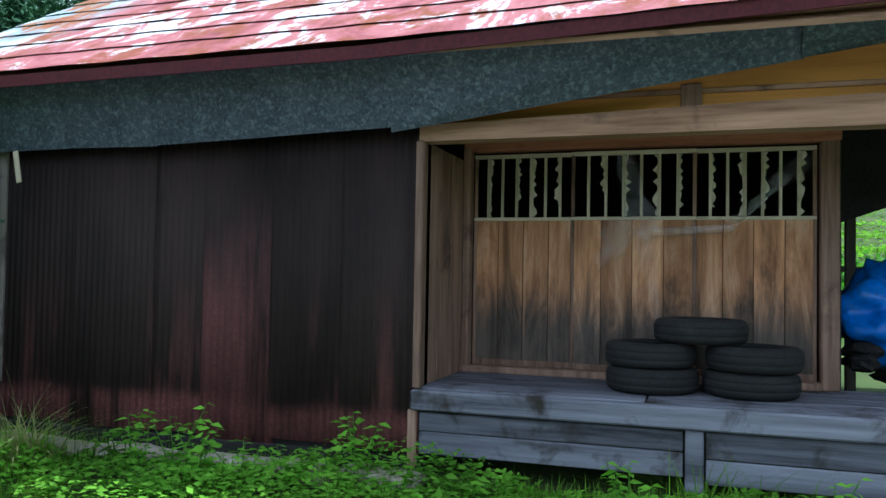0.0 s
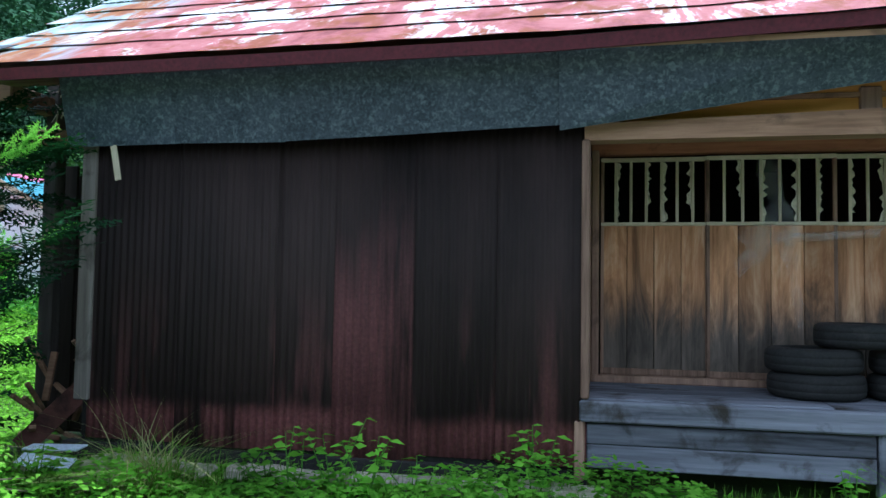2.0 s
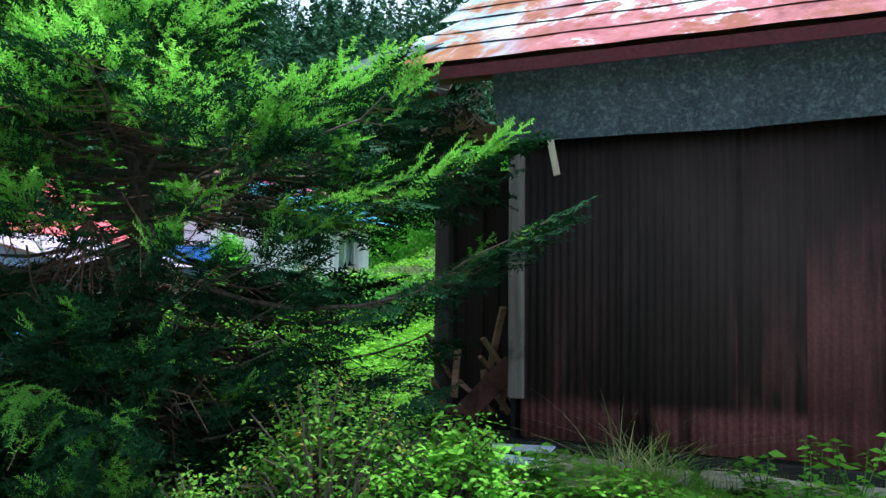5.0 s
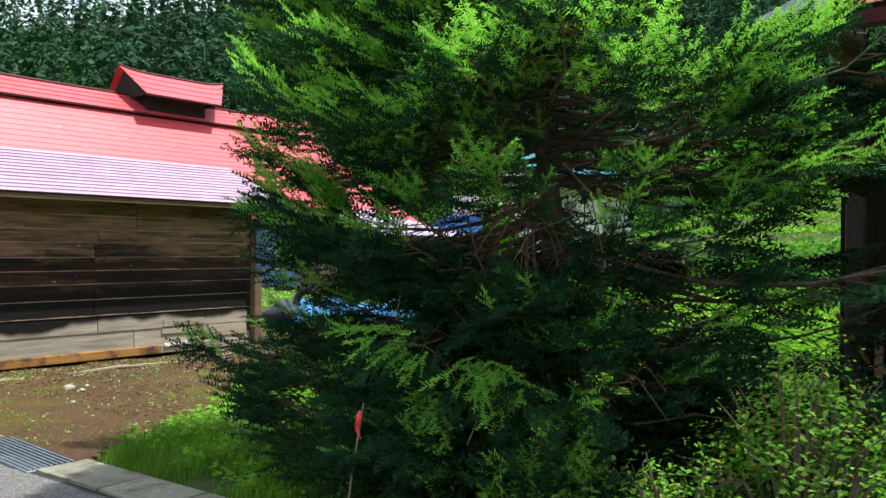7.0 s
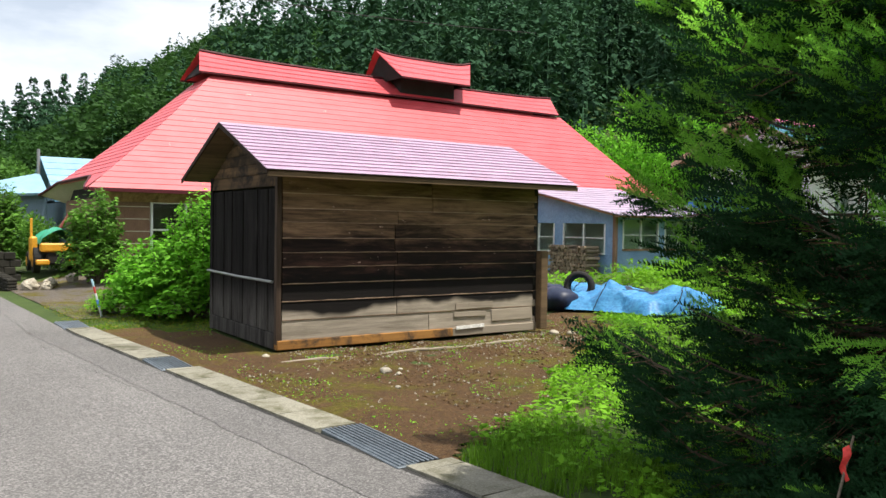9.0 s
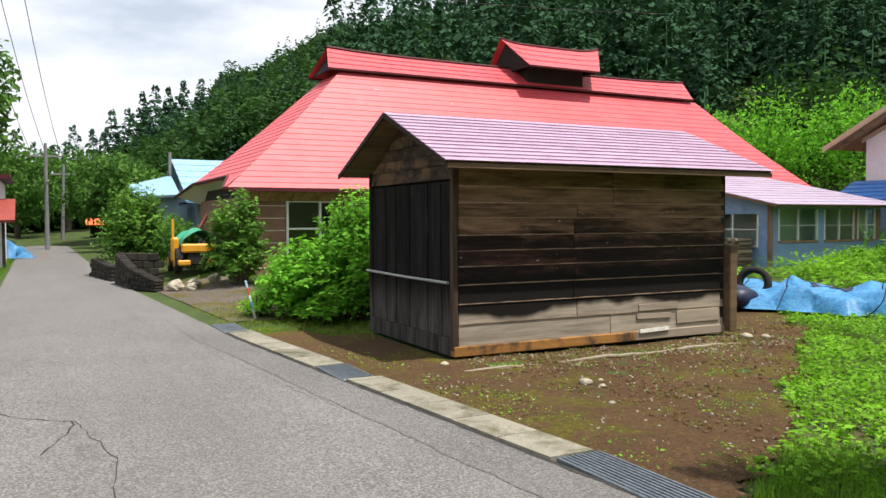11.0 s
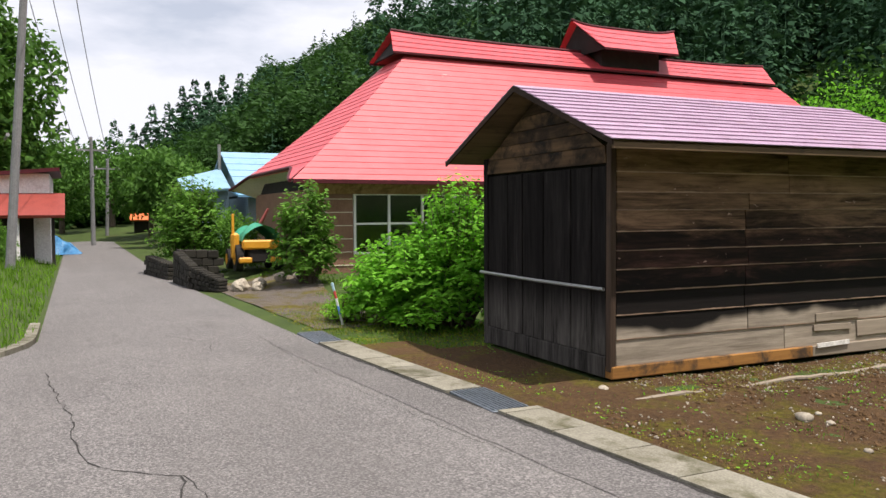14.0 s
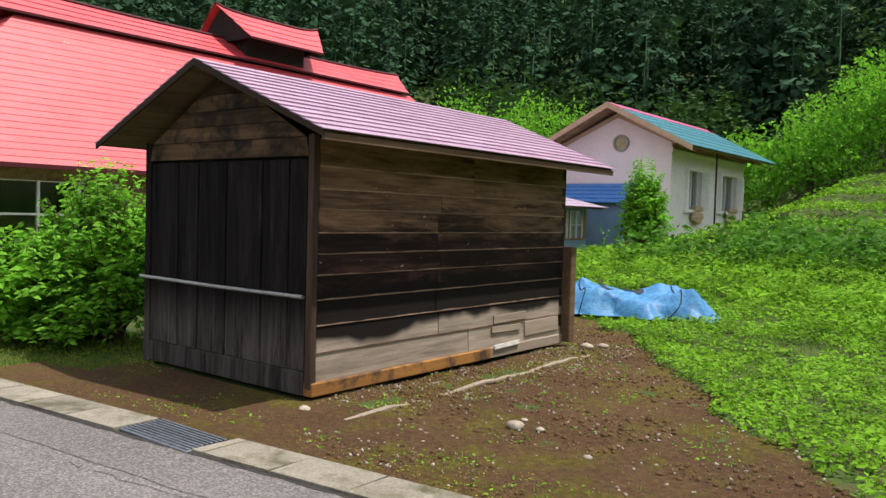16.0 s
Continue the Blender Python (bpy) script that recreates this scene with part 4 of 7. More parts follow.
# roof
def shed_roof(side, s, y, lift=0.0):
    """s from 0 at the ridge to 1 at the eave."""
    reach = 1.68
    return (SRX + side * reach * s, y, SRIDGE + 0.05 - (SRIDGE - SEAVE + 0.045) * s * 1.0 + lift)
RY0, RY1 = 6.03, 11.0
for side in (1, -1):
    n = 13
    for k in range(n):
        a, b = k / n, (k + 1) / n + 0.012
        ring = [shed_roof(side, a, RY0, 0.004), shed_roof(side, b, RY0, 0.018), shed_roof(side, b, RY1, 0.018), shed_roof(side, a, RY1, 0.004)]
        part("roof_strip", Mesh().slab(ring if side > 0 else ring[::-1], 0.008), MAUVE, shed)
    ring = [shed_roof(side, 0, RY0 + 0.02, -0.01), shed_roof(side, 0.985, RY0 + 0.02, -0.01), shed_roof(side, 0.985, RY1 - 0.02, -0.01), shed_roof(side, 0, RY1 - 0.02, -0.01)]
    part("roof_deck", Mesh().slab(ring if side > 0 else ring[::-1], 0.025), SHED_TOP, shed)
    part("barge_board", Mesh().slab([shed_roof(side, 0, RY0, -0.065), shed_roof(side, 1.0, RY0, -0.05), shed_roof(side, 1.0, RY0, 0.0), shed_roof(side, 0, RY0, 0.0)][::side], 0.02), timber("barge wood", (0.016, 0.010, 0.008), (0.055, 0.032, 0.022), "x"), shed)
part("eave_batten", Mesh().beam(shed_roof(1, 0.99, RY0 + 0.02, -0.055), shed_roof(1, 0.99, RY1 - 0.02, -0.055), 0.03, 0.06), SHED_TOP, shed)
for k in range(6):
    y = 6.2 + 0.9 * k
    part("rafter", Mesh().beam(shed_roof(1, 0.70, y, -0.06), shed_roof(1, 0.97, y, -0.06), 0.04, 0.05), SHED_TOP, shed)

# ---- red-roofed farmhouse ----
def red_roof(name):
    m, t, b = shader(name)
    vec = coords(t)
    a = noisy(t, vec, 1.1, 7, 0.6)
    c = noisy(t, coords(t, (1, 0.2, 1)), 6.0, 6, 0.7)
    col = mix(t, 0.4, ramp(t, a, [(0.3, (0.52, 0.050, 0.062)), (0.7, (0.66, 0.088, 0.105))]), ramp(t, c, [(0.3, (0.46, 0.045, 0.058)), (0.72, (0.68, 0.12, 0.14))]))
    spots = ramp(t, noisy(t, vec, 2.8, 9, 0.75), [(0.66, (0, 0, 0)), (0.72, (1, 1, 1))])
    col = mix(t, spots, col, (0.70, 0.42, 0.38))
    t.links.new(per_piece(t, col, 0.05), b.inputs["Base Color"])
    b.inputs["Roughness"].default_value = 0.5
    bumped(t, b, c, 0.05)
    return m


RED = red_roof("red roof paint")
PLASTER = plain("brown wall boards", (0.16, 0.085, 0.055), (0.26, 0.15, 0.10), 3, 0.8, 0.1, spread=0.1)
WHITE_FRAME = plain("pale window frame", (0.62, 0.63, 0.60), (0.75, 0.76, 0.73), 6, 0.5, 0.05)
GLASS = glassy("window glass")
# backing behind the panes; the interior's dimness is put into its colour
ROOM = plain("dim interior shade", (0.03, 0.035, 0.035), (0.07, 0.075, 0.07), 1, 0.9, 0)
CREAM = plain("cream underside", (0.55, 0.50, 0.38), (0.68, 0.62, 0.48), 3, 0.8, 0.05)
house = thing("farmhouse", (-30.3, 17.5, 0.2), "old farmhouse with a steep red metal hipped roof", "house")
HRX, HR0, HR1, HRZ, HRT = -30.3, 10.35, 24.65, 6.02, 0.86
HEX, HE0, HE1, HEZ = -26.45, 6.35, 28.3, 2.40
N = 22
def hip_ring(s):
    """A level ring of the hipped roof, s from 0 at the ridge to 1 at the eaves."""
    bow = 0.10 * math.sin(math.pi * s)
    z = HRZ + (HEZ - HRZ) * s - bow
    wide = HRT + (HEX - HRX - HRT) * s
    return [(HRX + wide, HR0 + (HE0 - HR0) * s, z), (HRX + wide, HR1 + (HE1 - HR1) * s, z),
            (HRX - wide, HR1 + (HE1 - HR1) * s, z), (HRX - wide, HR0 + (HE0 - HR0) * s, z)]
LIFT = 20
for k in range(N):
    a, b = hip_ring(k / N), hip_ring((k + 1) / N + 0.006)
    a = [Vector(p) for p in a]
    b = [Vector(p) + Vector((0, 0, 0.017)) for p in b]
    for i in range(4):
        j = (i + 1) % 4
        if i == 3 and k >= LIFT:
            continue
        ring = [a[i], b[i], b[j], a[j]]
        part("roof_strip", Mesh().slab(ring, 0.03), RED, house)
# the hip end's eave is lifted in an arch between its low corners
low, high = [Vector(p) for p in hip_ring(1.0)], [Vector(p) + Vector((0, 0, 0.02)) for p in hip_ring(LIFT / N)]
def arch(u):
    """The lifted eave, u from 0 at the lane's corner to 1 at the far corner."""
    v = min(u, 1 - u) / 0.16
    k = smooth_step(0, 1, v)
    p = low[0].lerp(low[3], u)
    return p.lerp(high[0].lerp(high[3], u), k) + Vector((0, -0.06, 0.05 * k))
for u0, u1 in [(i / 50, (i + 1) / 50) for i in range(8)] + [(0.84 + i / 50, 0.86 + i / 50) for i in range(8)]:
    hi0, hi1 = high[0].lerp(high[3], u0), high[0].lerp(high[3], u1)
    part("eave_corner", Mesh().add([arch(u0), hi0, hi1, arch(u1)], [(0, 3, 2, 1)]), RED, house)
inner = [Vector((HRX + sx * 3.35, yy, HEZ - 0.32)) for sx, yy in ((1, HE0 + 0.75), (1, HE1 - 0.6), (-1, HE1 - 0.6), (-1, HE0 + 0.75))]
soffit = Mesh()
soffit.sheet(lambda u, v: (arch(u) - Vector((0, 0, 0.03))).lerp(inner[0].lerp(inner[3], u) + Vector((0, 0, 0.42 * smooth_step(0, 1, min(u, 1 - u) / 0.16))), v), 50, 2)
part("eave_soffit", soffit, CREAM, house, "cream boarded underside of the lifted eave", smooth=True)
part("eave_edge", Mesh().tube([arch(k / 50) - Vector((0, 0.01, 0.03)) for k in range(51)], [0.045] * 51, 6), DARK_RED, house, "dark red eave edge")
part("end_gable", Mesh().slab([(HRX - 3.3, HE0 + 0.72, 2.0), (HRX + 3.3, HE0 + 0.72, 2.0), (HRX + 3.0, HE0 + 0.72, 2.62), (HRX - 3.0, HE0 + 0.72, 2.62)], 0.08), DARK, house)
for i in range(3):
    j = i + 1
    part("eave_soffit", Mesh().add([low[i] - Vector((0, 0, 0.02)), low[j] - Vector((0, 0, 0.02)), inner[j], inner[i]], [(0, 1, 2, 3)]), OLD_WOOD, house)
    part("eave_edge", Mesh().beam(low[i] - Vector((0, 0, 0.04)), low[j] - Vector((0, 0, 0.04)), 0.06, 0.10), DARK_RED, house, "dark red eave edge")
# ridge cap: a small gabled roof along the ridge with a vent house
def gable_cap(y0, y1, t0, t1, zt, half, drop, tip, parent, name="ridge_cap"):
    """A small saddle roof: foot from y0 to y1, ridge from t0 to t1 with tips turned up."""
    crest = lambda u: zt + tip * (abs(2 * u - 1) ** 5)
    for side in (1, -1):
        rows = 4
        for k in range(rows):
            def skin(u, v, lift):
                w = (k + v) / rows
                return Vector((HRX + side * half * w, (t0 + (t1 - t0) * u) * (1 - w) + (y0 + (y1 - y0) * u) * w, crest(u) * (1 - w) + (zt - drop) * w + 0.018 * v - lift))
            sheet = Mesh()
            sheet.sheet(lambda u, v: skin(u, v, 0), 16, 1)
            sheet.sheet(lambda u, v: skin(u, v, 0.03), 16, 1)
            part(name, sheet, RED, parent)
        part("cap_edge", Mesh().beam((HRX + side * half, y0, zt - drop - 0.02), (HRX + side * half, y1, zt - drop - 0.02), 0.04, 0.06), DARK_RED, parent, "dark red cap edge")
    for yy, tt, step in ((y0, t0, 0.1), (y1, t1, -0.1)):
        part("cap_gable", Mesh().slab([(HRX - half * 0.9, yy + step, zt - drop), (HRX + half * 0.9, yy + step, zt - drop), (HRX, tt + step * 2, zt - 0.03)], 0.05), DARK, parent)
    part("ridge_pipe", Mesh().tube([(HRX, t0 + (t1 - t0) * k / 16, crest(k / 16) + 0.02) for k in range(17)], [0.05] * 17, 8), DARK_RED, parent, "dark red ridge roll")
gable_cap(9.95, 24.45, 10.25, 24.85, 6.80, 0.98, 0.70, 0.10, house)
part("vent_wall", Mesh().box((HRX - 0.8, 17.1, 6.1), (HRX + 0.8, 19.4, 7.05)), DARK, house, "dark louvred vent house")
gable_cap(16.75, 19.65, 16.5, 20.7, 7.66, 1.45, 0.98, 0.14, house, "vent_roof")
# walls and window
HWX = -26.98
part("wall", Mesh().box((HWX - 0.12, 7.0, 0.1), (HWX, 7.95, 2.2)), PLASTER, house)
part("wall", Mesh().box((HWX - 0.12, 7.95, 0.1), (HWX, 11.6, 0.62)), PLASTER, house)
part("wall", Mesh().box((HWX - 0.12, 11.6, 0.1), (HWX, 27.6, 2.2)), PLASTER, house)
part("wall", Mesh().box((-33.6, 7.0, 0.1), (HWX, 7.12, 2.2)), PLASTER, house)
part("wall", Mesh().box((-33.6, 27.5, 0.1), (HWX, 27.6, 2.2)), PLASTER, house)
part("wall", Mesh().box((-33.7, 7.0, 0.1), (-33.6, 27.6, 2.2)), PLASTER, house)
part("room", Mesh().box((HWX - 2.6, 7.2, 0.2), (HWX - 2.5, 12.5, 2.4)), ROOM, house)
for k in range(6):
    z = 0.35 + 0.32 * k
    part("wall_batten", Mesh().box((HWX, 7.0, z), (HWX + 0.018, 7.94, z + 0.02)), CREAM, house)
win = part("window", Mesh().box((HWX - 0.08, 7.96, 2.10), (HWX + 0.03, 11.6, 2.2)), WHITE_FRAME, house)
for y in (7.99, 8.88, 9.78, 10.68, 11.57):
    part("window_frame", Mesh().box((HWX - 0.05, y - 0.03, 0.62), (HWX + 0.03, y + 0.03, 2.1)), WHITE_FRAME, win)
for z in (0.64, 1.36, 2.08):
    part("window_frame", Mesh().box((HWX - 0.045, 8.0, z - 0.025), (HWX + 0.025, 11.56, z + 0.025)), WHITE_FRAME, win)
for y in (8.0, 8.9, 9.8, 10.7):
    pane = part("pane", Mesh().box((HWX - 0.01, y + 0.02, 0.66), (HWX - 0.005, y + 0.86, 2.06), 0.001), GLASS, win)
    pane.visible_shadow = False


# ---- plants: tools ----
LEAF_V = np.array([(0, 0, 0), (0.38, 0.27, 0.05), (1, 0, -0.10), (0.38, -0.27, 0.05), (0.42, 0, -0.01)], float)
LEAF_F = np.array([(0, 3, 4), (3, 2, 4), (2, 1, 4), (1, 0, 4)])


def frames(rng, ahead, roll=0.5):
    """Turns that carry x to the given ways, with z roughly up."""
    a = ahead / np.linalg.norm(ahead, axis=1, keepdims=True)
    up = np.array([0, 0, 1.0]) + rng.normal(size=a.shape) * roll
    y = np.cross(up, a)
    y /= np.linalg.norm(y, axis=1, keepdims=True) + 1e-9
    z = np.cross(a, y)
    return np.stack([a, y, z], 2)


def strew(tv, tf, at, turns, sizes):
    """Copies of a small form, joined into arrays."""
    n, k = len(at), len(tv)
    V = np.einsum("nij,kj->nki", turns, tv) * np.asarray(sizes).reshape(-1, 1, 1) + at[:, None, :]
    F = tf[None] + (np.arange(n) * k)[:, None, None]
    return V.reshape(-1, 3), F.reshape(-1, tf.shape[1])


def leaf_part(name, V, F, material, parent, label=""):
    return tagged(under(new(name, from_arrays(name, V, F, material)), parent), label)


BARK = plain("rough grey brown bark", (0.05, 0.038, 0.028), (0.14, 0.11, 0.085), 9, 0.95, 0.8, stretch=(1, 1, 0.25), fine=45)
TWIG_BROWN = plain("brown twig", (0.075, 0.040, 0.026), (0.17, 0.10, 0.065), 12, 0.9, 0.3)
TWIG = plain("dry twig", (0.13, 0.10, 0.075), (0.27, 0.22, 0.17), 12, 0.9, 0.3)
LEAF_BUSH = leafy("bush leaves", (0.060, 0.19, 0.018), (0.19, 0.46, 0.045), 0.4, 0.5)
LEAF_SHRUB = leafy("shrub leaves", (0.045, 0.115, 0.020), (0.13, 0.27, 0.045), 0.35, 0.55)
LEAF_WEED = leafy("weed leaves", (0.08, 0.21, 0.018), (0.21, 0.45, 0.042), 0.4, 0.5)
LEAF_FIELD = leafy("field leaves", (0.055, 0.150, 0.012), (0.190, 0.400, 0.030), 0.4, 0.5)
LEAF_TREE = leafy("tree leaves", (0.028, 0.080, 0.016), (0.085, 0.185, 0.035), 0.3, 0.55, clump=0.9)
LEAF_CROP = leafy("crop leaves", (0.020, 0.075, 0.010), (0.075, 0.210, 0.025), 0.35, 0.5)
LEAF_ORANGE = leafy("yellowing leaves", (0.065, 0.19, 0.022), (0.20, 0.40, 0.05), 0.45, 0.55, dry=(0.55, 0.17, 0.05))
NEEDLE = leafy("old needles", (0.006, 0.024, 0.010), (0.022, 0.068, 0.025), 0.18, 0.5)
NEEDLE_NEW = leafy("new needles", (0.11, 0.30, 0.040), (0.27, 0.54, 0.085), 0.5, 0.45)
MOSS = leafy("moss leaves", (0.10, 0.11, 0.012), (0.24, 0.24, 0.03), 0.3, 0.6)
GRASS = leafy("grass blades", (0.046, 0.115, 0.010), (0.14, 0.275, 0.024), 0.35, 0.5)
DRY_GRASS = leafy("pale grass blades", (0.16, 0.17, 0.06), (0.34, 0.33, 0.15), 0.3, 0.6)


def shrub(name, at, rx, ry, rz, n, leaf, material, label, seed, stems=7, hang=0.25, lumps=14, group="", category="shrub", low=0.12, spreadout=0.34):
    """A shrub: forked stems and leaves set round lumps of the crown."""
    r = np.random.default_rng(seed)
    root = thing(name, at, label, category, group)
    c = r.normal(size=(lumps, 3))
    c /= np.linalg.norm(c, axis=1, keepdims=True)
    c *= r.uniform(0.35, 0.80, (lumps, 1))
    c[:, 2] = np.abs(c[:, 2]) * 0.95 - 0.62 * (r.random(lumps) < 0.45)
    mid = np.array([at[0], at[1], at[2] + rz * (0.42 + low)])
    tips = c * np.array([rx, ry, rz * 0.62]) + mid
    for k in range(stems):
        tip = tips[k % lumps]
        s = Vector(at) + Vector((r.uniform(-.12, .12) * rx, r.uniform(-.12, .12) * ry, 0))
        bend = s.lerp(Vector(tip), 0.5) + Vector((r.uniform(-.1, .1), r.uniform(-.1, .1), rz * 0.12))
        part("stem", Mesh().tube([s, bend, tip], [0.02 * rz, 0.013 * rz, 0.004 * rz], 6), BARK, root)
    n = int(n * 1.7)
    pick = r.integers(0, lumps, n)
    d = r.normal(size=(n, 3))
    d /= np.linalg.norm(d, axis=1, keepdims=True)
    rad = r.uniform(0.03, spreadout, (n, 1)) ** 0.8
    P = tips[pick] + d * rad * np.array([rx, ry, rz * 0.75])
    P[:, 2] = np.maximum(P[:, 2], at[2] + 0.03 + 0.1 * r.random(n))
    out = d + (P - mid) / max(rx, rz) * 0.8
    out[:, 2] -= hang
    V, F = strew(LEAF_V, LEAF_F, P, frames(r, out, 0.8), leaf * r.uniform(0.55, 1.25, n))
    leaf_part("leaves", V, F, material, root)
    return root


def leafy_bush(name, at, rx, ry, rz, shoots, leaf, material, label, seed, group="", category="bush"):
    """A loose bush: arching shoots that carry large leaves along their outer half."""
    r = np.random.default_rng(seed)
    root = thing(name, at, label, category, group)
    P, D, S = [], [], []
    for k in range(shoots):
        a, u = r.uniform(0, 2 * math.pi), r.random() ** 0.6
        e = math.sqrt(max(0.0, 1 - u * u * 0.94)) * r.uniform(0.72, 1.06)
        tip = Vector((at[0] + rx * u * math.cos(a), at[1] + ry * u * math.sin(a), at[2] + max(0.12, rz * (e if r.random() < 0.62 else e * r.uniform(0.06, 0.75)))))
        s = Vector(at) + Vector((rx * 0.25 * math.cos(a) * r.random(), ry * 0.25 * math.sin(a) * r.random(), 0))
        mid = s.lerp(tip, 0.55) + Vector((0, 0, 0.16 * rz))
        if k % 3 == 0:
            part("stem", Mesh().tube([s, mid, tip], [0.012, 0.008, 0.003], 5, False), BARK, root)
        m = int(r.integers(13, 24))
        for j in range(m):
            t = 0.34 + 0.68 * j / m
            p = s.lerp(mid, t * 2) if t < 0.5 else mid.lerp(tip, t * 2 - 1)
            b = a + (1.2 if j % 2 else -1.2) + r.uniform(-0.5, 0.5)
            P.append(p + Vector(r.normal(size=3)) * 0.03)
            D.append((math.cos(b), math.sin(b), r.uniform(-0.55, 0.25)))
            S.append(leaf * r.uniform(0.6, 1.3) * (1.15 - 0.4 * t))
    V, F = strew(LEAF_V, LEAF_F, np.array(P), frames(r, np.array(D), 0.45), np.array(S))
    leaf_part("leaves", V, F, material, root)
    return root


def blades(rng, P, height, lean=0.5, width=0.008, segs=2):
    """Grass blades, bent, one strip of quads each."""
    n = len(P)
    a = rng.uniform(0, 2 * np.pi, n)
    d = np.stack([np.cos(a), np.sin(a), np.zeros(n)], 1)
    s = np.stack([-np.sin(a), np.cos(a), np.zeros(n)], 1)
    h = height * rng.uniform(0.45, 1.25, n)
    ln = lean * rng.uniform(0.1, 1.3, n)
    V = []
    for k in range(segs + 1):
        f = k / segs
        c = P + d * (h * ln * f ** 1.8)[:, None] + np.array([0, 0, 1.0]) * (h * (f - 0.35 * np.minimum(ln, 1.2) * f * f))[:, None]
        w = (width * (1 - f * 0.92))
        V += [c - s * w / 2, c + s * w / 2]
    V = np.stack(V, 1)
    F = np.array([(2 * k, 2 * k + 1, 2 * k + 3, 2 * k + 2) for k in range(segs)])
    F = F[None] + (np.arange(n) * (2 * segs + 2))[:, None, None]
    return V.reshape(-1, 3), F.reshape(-1, 4)


def on_ground(xy, lift=0.0):
    return np.array([(x, y, ground_z(x, y) + lift) for x, y in xy])


# ---- the conifer at the roadside ----
def frond(rng, shoots=7, needle=0.020, length=0.28, gap=0.016, rows=3):
    """A flat spray of shoots along x, each set round with short needles."""
    V, F, n = [], [], 0
    axes = [((0, 0, 0), (length, 0, 0))]
    for k in range(shoots):
        t = (0.12 + 0.74 * k / shoots) * length
        s = 1 if k % 2 else -1
        ln = 0.46 * length * (1 - 0.6 * k / shoots) * rng.uniform(0.75, 1.25)
        axes.append(((t, 0, 0), (t + ln * 0.70, s * ln * 0.72, rng.uniform(-0.03, 0.01))))
    for a, b in axes:
        a, b = np.array(a, float), np.array(b, float)
        ln = np.linalg.norm(b - a)
        d = (b - a) / ln
        side = np.array([-d[1], d[0], 0.0])
        m = max(2, int(ln / gap))
        for j in range(m):
            p = a + (b - a) * j / m
            for q in range(rows):
                w = (side, -side, np.array([0, 0, 1.0]), np.array([0, 0, -1.0]))[q] + rng.normal(size=3) * 0.22
                tip = p + (w * 0.85 + d * 0.75) * needle * rng.uniform(0.75, 1.15) * (1 - 0.25 * j / m)
                half = d * gap * 0.36
                V += [p - half, p + half, tip]
                F.append((n, n + 1, n + 2))
                n += 3
    return np.array(V), np.array(F)


def bough_reach(h, az):
    """How far the boughs go out at a height, by side."""
    c, s = math.cos(az), math.sin(az)
    left, front, right, back = max(0, -c) ** 2, max(0, -s) ** 2, max(0, c) ** 2, max(0, s) ** 2
    lo = lambda a, b, x0, x1: a + (b - a) * smooth_step(x0, x1, h)
    L = lo(2.15, 2.15, 1.0, 1.6) - 0.35 * (1 - smooth_step(0.3, 0.8, h)) if h < 3.1 else 2.0 * (1 - (h - 3.1) / 2.9)
    FR = lo(1.15, 1.45, 0.9, 1.9) if h < 3.0 else 0.8 * (1 - (h - 3.0) / 2.9)
    RI = lo(1.25, 2.10, 1.3, 2.3) if h < 2.40 else lo(2.0, 0.80, 2.40, 2.70) * max(0.05, 1 - (h - 2.40) / 3.2)
    BA = 1.6 if h < 2.5 else 1.15 * max(0.05, 1 - (h - 2.5) / 3.2)
    return left * L + front * FR + right * RI + back * BA


